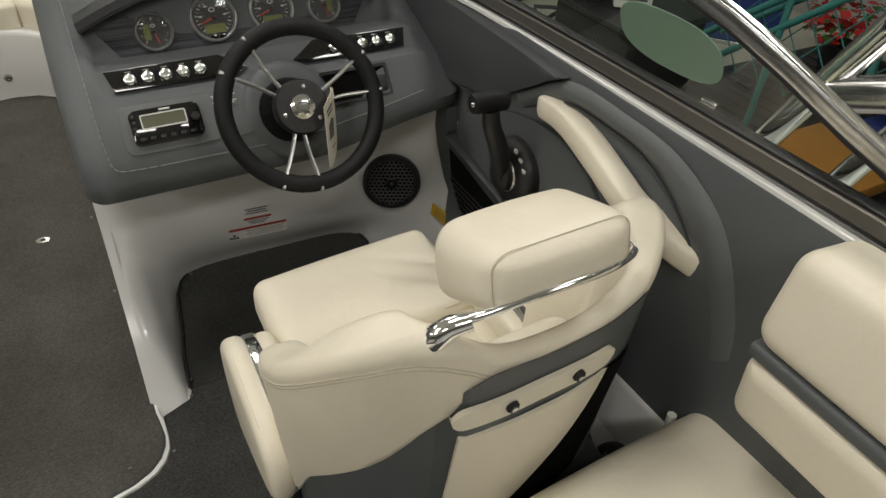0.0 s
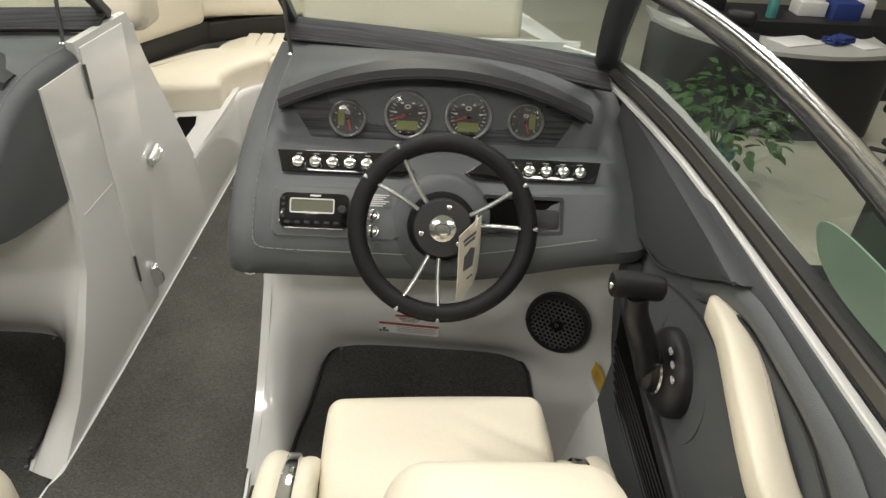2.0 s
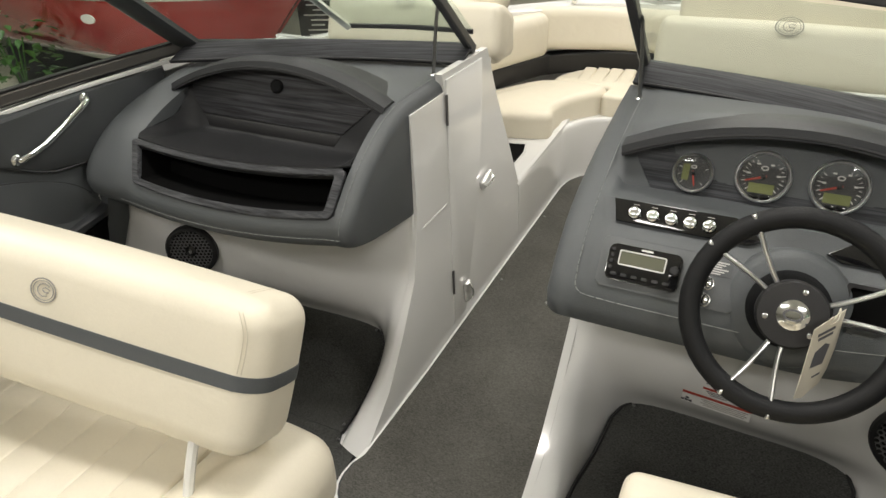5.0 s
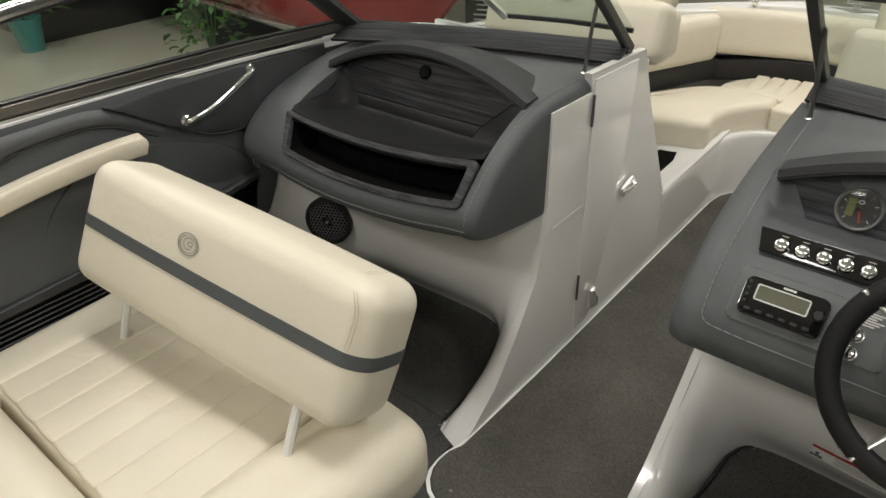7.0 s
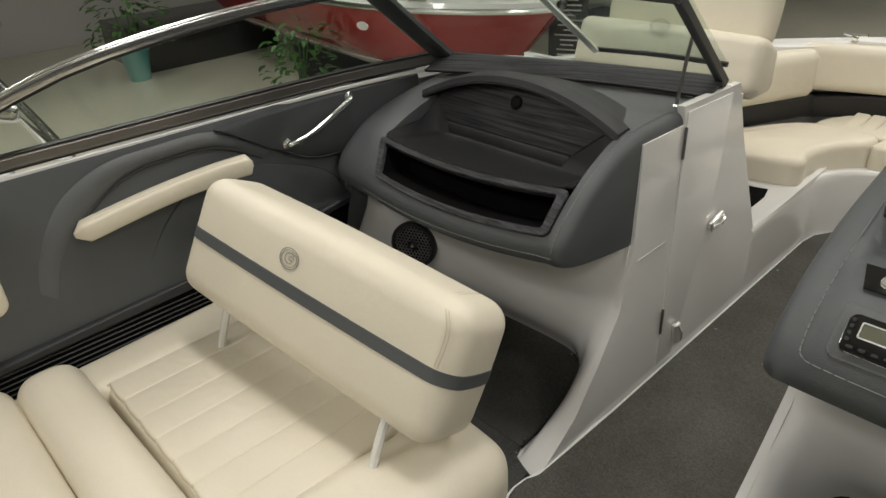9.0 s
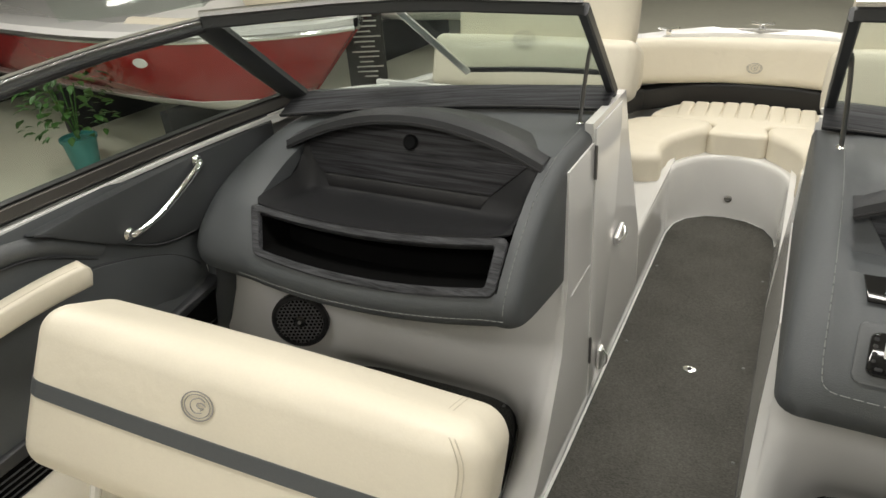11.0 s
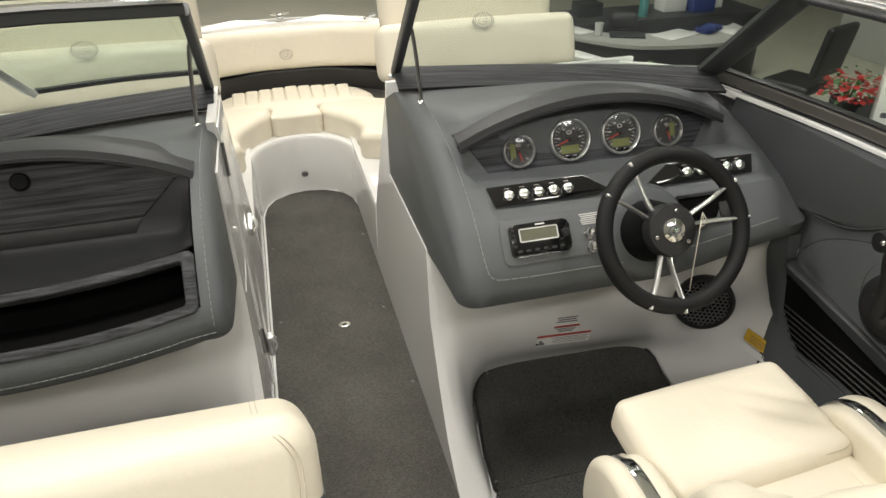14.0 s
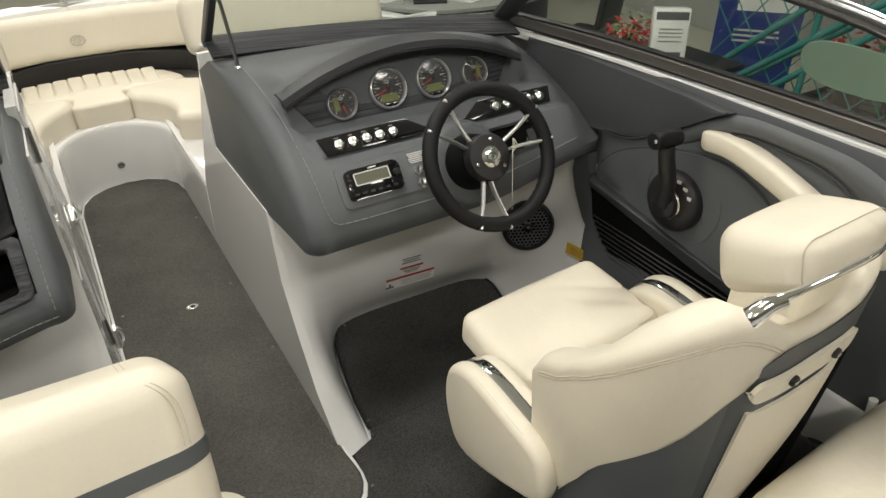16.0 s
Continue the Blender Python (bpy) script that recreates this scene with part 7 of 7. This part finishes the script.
for k in range(5):
    t = thing("wall_notice", (7.15, 2.0 + 0.7 * k, 0.4), "white printed notice on the office partition", "notice", "partition notices")
    part("sheet", rbox((7.16, 2.0 + 0.7 * k, 0.35), (0.012, 0.42, 0.55), 0.003, k=1, mid=1), WHITE_TRIM, t)
    part("print_bar", rbox((7.15, 2.0 + 0.7 * k, 0.48), (0.006, 0.3, 0.06), 0.002, k=1, mid=1), RED if k % 2 else INK, t)
sbn = thing("black_banner", (-3.75, 3.95, GROUND), "tall narrow black display banner with white text bars", "banner")
NF = basis((-3.75, 3.95, GROUND + 1.0), (0.93, 0.36, 0), (0, 0, 1))
part("sheet", prism(round_rect(0.40, 2.0, 0.01), NF, 0.012), HULL_BLACK, sbn)
for k in range(18):
    for lift in (0.0125,):
        q = NF.copy()
        q.translation = NF @ Vector((0.03 * (k % 2), 0.45 - 0.05 * k, lift))
        part("print_bar", prism(round_rect(0.28 - 0.07 * (k % 3), 0.014, 0.003), q, 0.002), PALE, sbn)
sh = box_thing("display_steps", (-10.4, 2.8, -0.65), (1.6, 2.2, 0.6), HULL_BLACK, "black stepped display stand", "stand")
wd = box_thing("pallet_board", (3.9, -0.35, -0.45), (0.7, 0.6, 0.08), ORANGE, "orange stained wooden board on a stand", "board")
part("leg", rbox((3.9, -0.35, -0.72), (0.5, 0.4, 0.46), 0.02, k=1, mid=1), DARKBOX, wd)


def office_chair(x, y, yaw):
    t = thing("office_chair", (x, y, GROUND), "black swivel office chair on a five-star base", "chair", "office chairs")
    part("gas_column", tube([(x, y, GROUND + 0.08), (x, y, GROUND + 0.45)], 0.03, 12, 0), BLACK, t)
    part("seat", rbox((x, y, GROUND + 0.48), (0.48, 0.46, 0.08), 0.035, turn(0, 0, yaw), k=3), BLACK, t)
    part("backrest", rbox(Vector((x, y, GROUND + 0.82)) + turn(0, 0, yaw) @ Vector((0, 0.24, 0)), (0.44, 0.07, 0.46), 0.03, turn(-8, 0, yaw), k=3), BLACK, t)
    for k in range(5):
        a = radians(72 * k + yaw)
        ex, ey = x + 0.3 * math.cos(a), y + 0.3 * math.sin(a)
        part("leg", tube([(x, y, GROUND + 0.11), (ex, ey, GROUND + 0.075)], 0.02, 8, 0), BLACK, t)
        part("caster", lathe([(0.03, -0.02), (0.03, 0.02)], basis((ex, ey, GROUND + 0.03), (math.cos(a), math.sin(a), 0), (0, 0, 1)), 14), BLACK, t)


office_chair(4.6, 3.1, 200)

# dark things on the floor beside the starboard side
mat_ = thing("floor_mat", (4.9, -0.2, GROUND), "black ribbed rubber mat lying on the showroom floor", "mat")
part("sheet", rbox((4.9, -0.2, GROUND + 0.008), (3.8, 3.6, 0.014), 0.005, k=2, mid=1), DARKBOX, mat_)
for k in range(24):
    part("rib", rbox((3.1 + 0.156 * k, -0.2, GROUND + 0.017), (0.05, 3.5, 0.006), 0.002, k=1, mid=1), BLACK, mat_)
shf = thing("shelf_unit", (5.3, -0.45, GROUND), "low black open shelving unit with small boxed goods", "shelf")
for z in (0.05, 0.45, 0.85):
    part("shelf", rbox((5.3, -0.45, GROUND + z), (0.5, 1.6, 0.03), 0.006, k=1, mid=1), DARKBOX, shf)
for x, y in ((5.07, -1.23), (5.07, 0.33), (5.53, -1.23), (5.53, 0.33)):
    part("upright", rbox((x, y, GROUND + 0.45), (0.04, 0.04, 0.87), 0.006, k=1, mid=1), BLACK, shf)
part("back_panel", rbox((5.56, -0.45, GROUND + 0.45), (0.015, 1.6, 0.85), 0.003, k=1, mid=1), DARKBOX, shf)
rng = random.Random(11)
for z in (0.05, 0.45):
    for k in range(5):
        h, mm = rng.uniform(0.12, 0.28), rng.choice((DARKBOX, BLACK, BLUE, DARKBOX, RED))
        bx = thing("goods_box", (5.27, -1.05 + 0.3 * k, GROUND + z + 0.015), "small boxed goods standing on the black shelf", "box", "shelf goods")
        part("body", rbox((5.27, -1.05 + 0.3 * k, GROUND + z + 0.015 + h / 2), (0.26, rng.uniform(0.14, 0.24), h), 0.006, k=1, mid=1), mm, bx)
plant("flower_pot", 6.1, 1.15, GROUND + 0.016, 0.15, 0.26, 0.32, 0.42, 70, DARKBOX, "red flowering plant in a dark pot on the floor", 120)
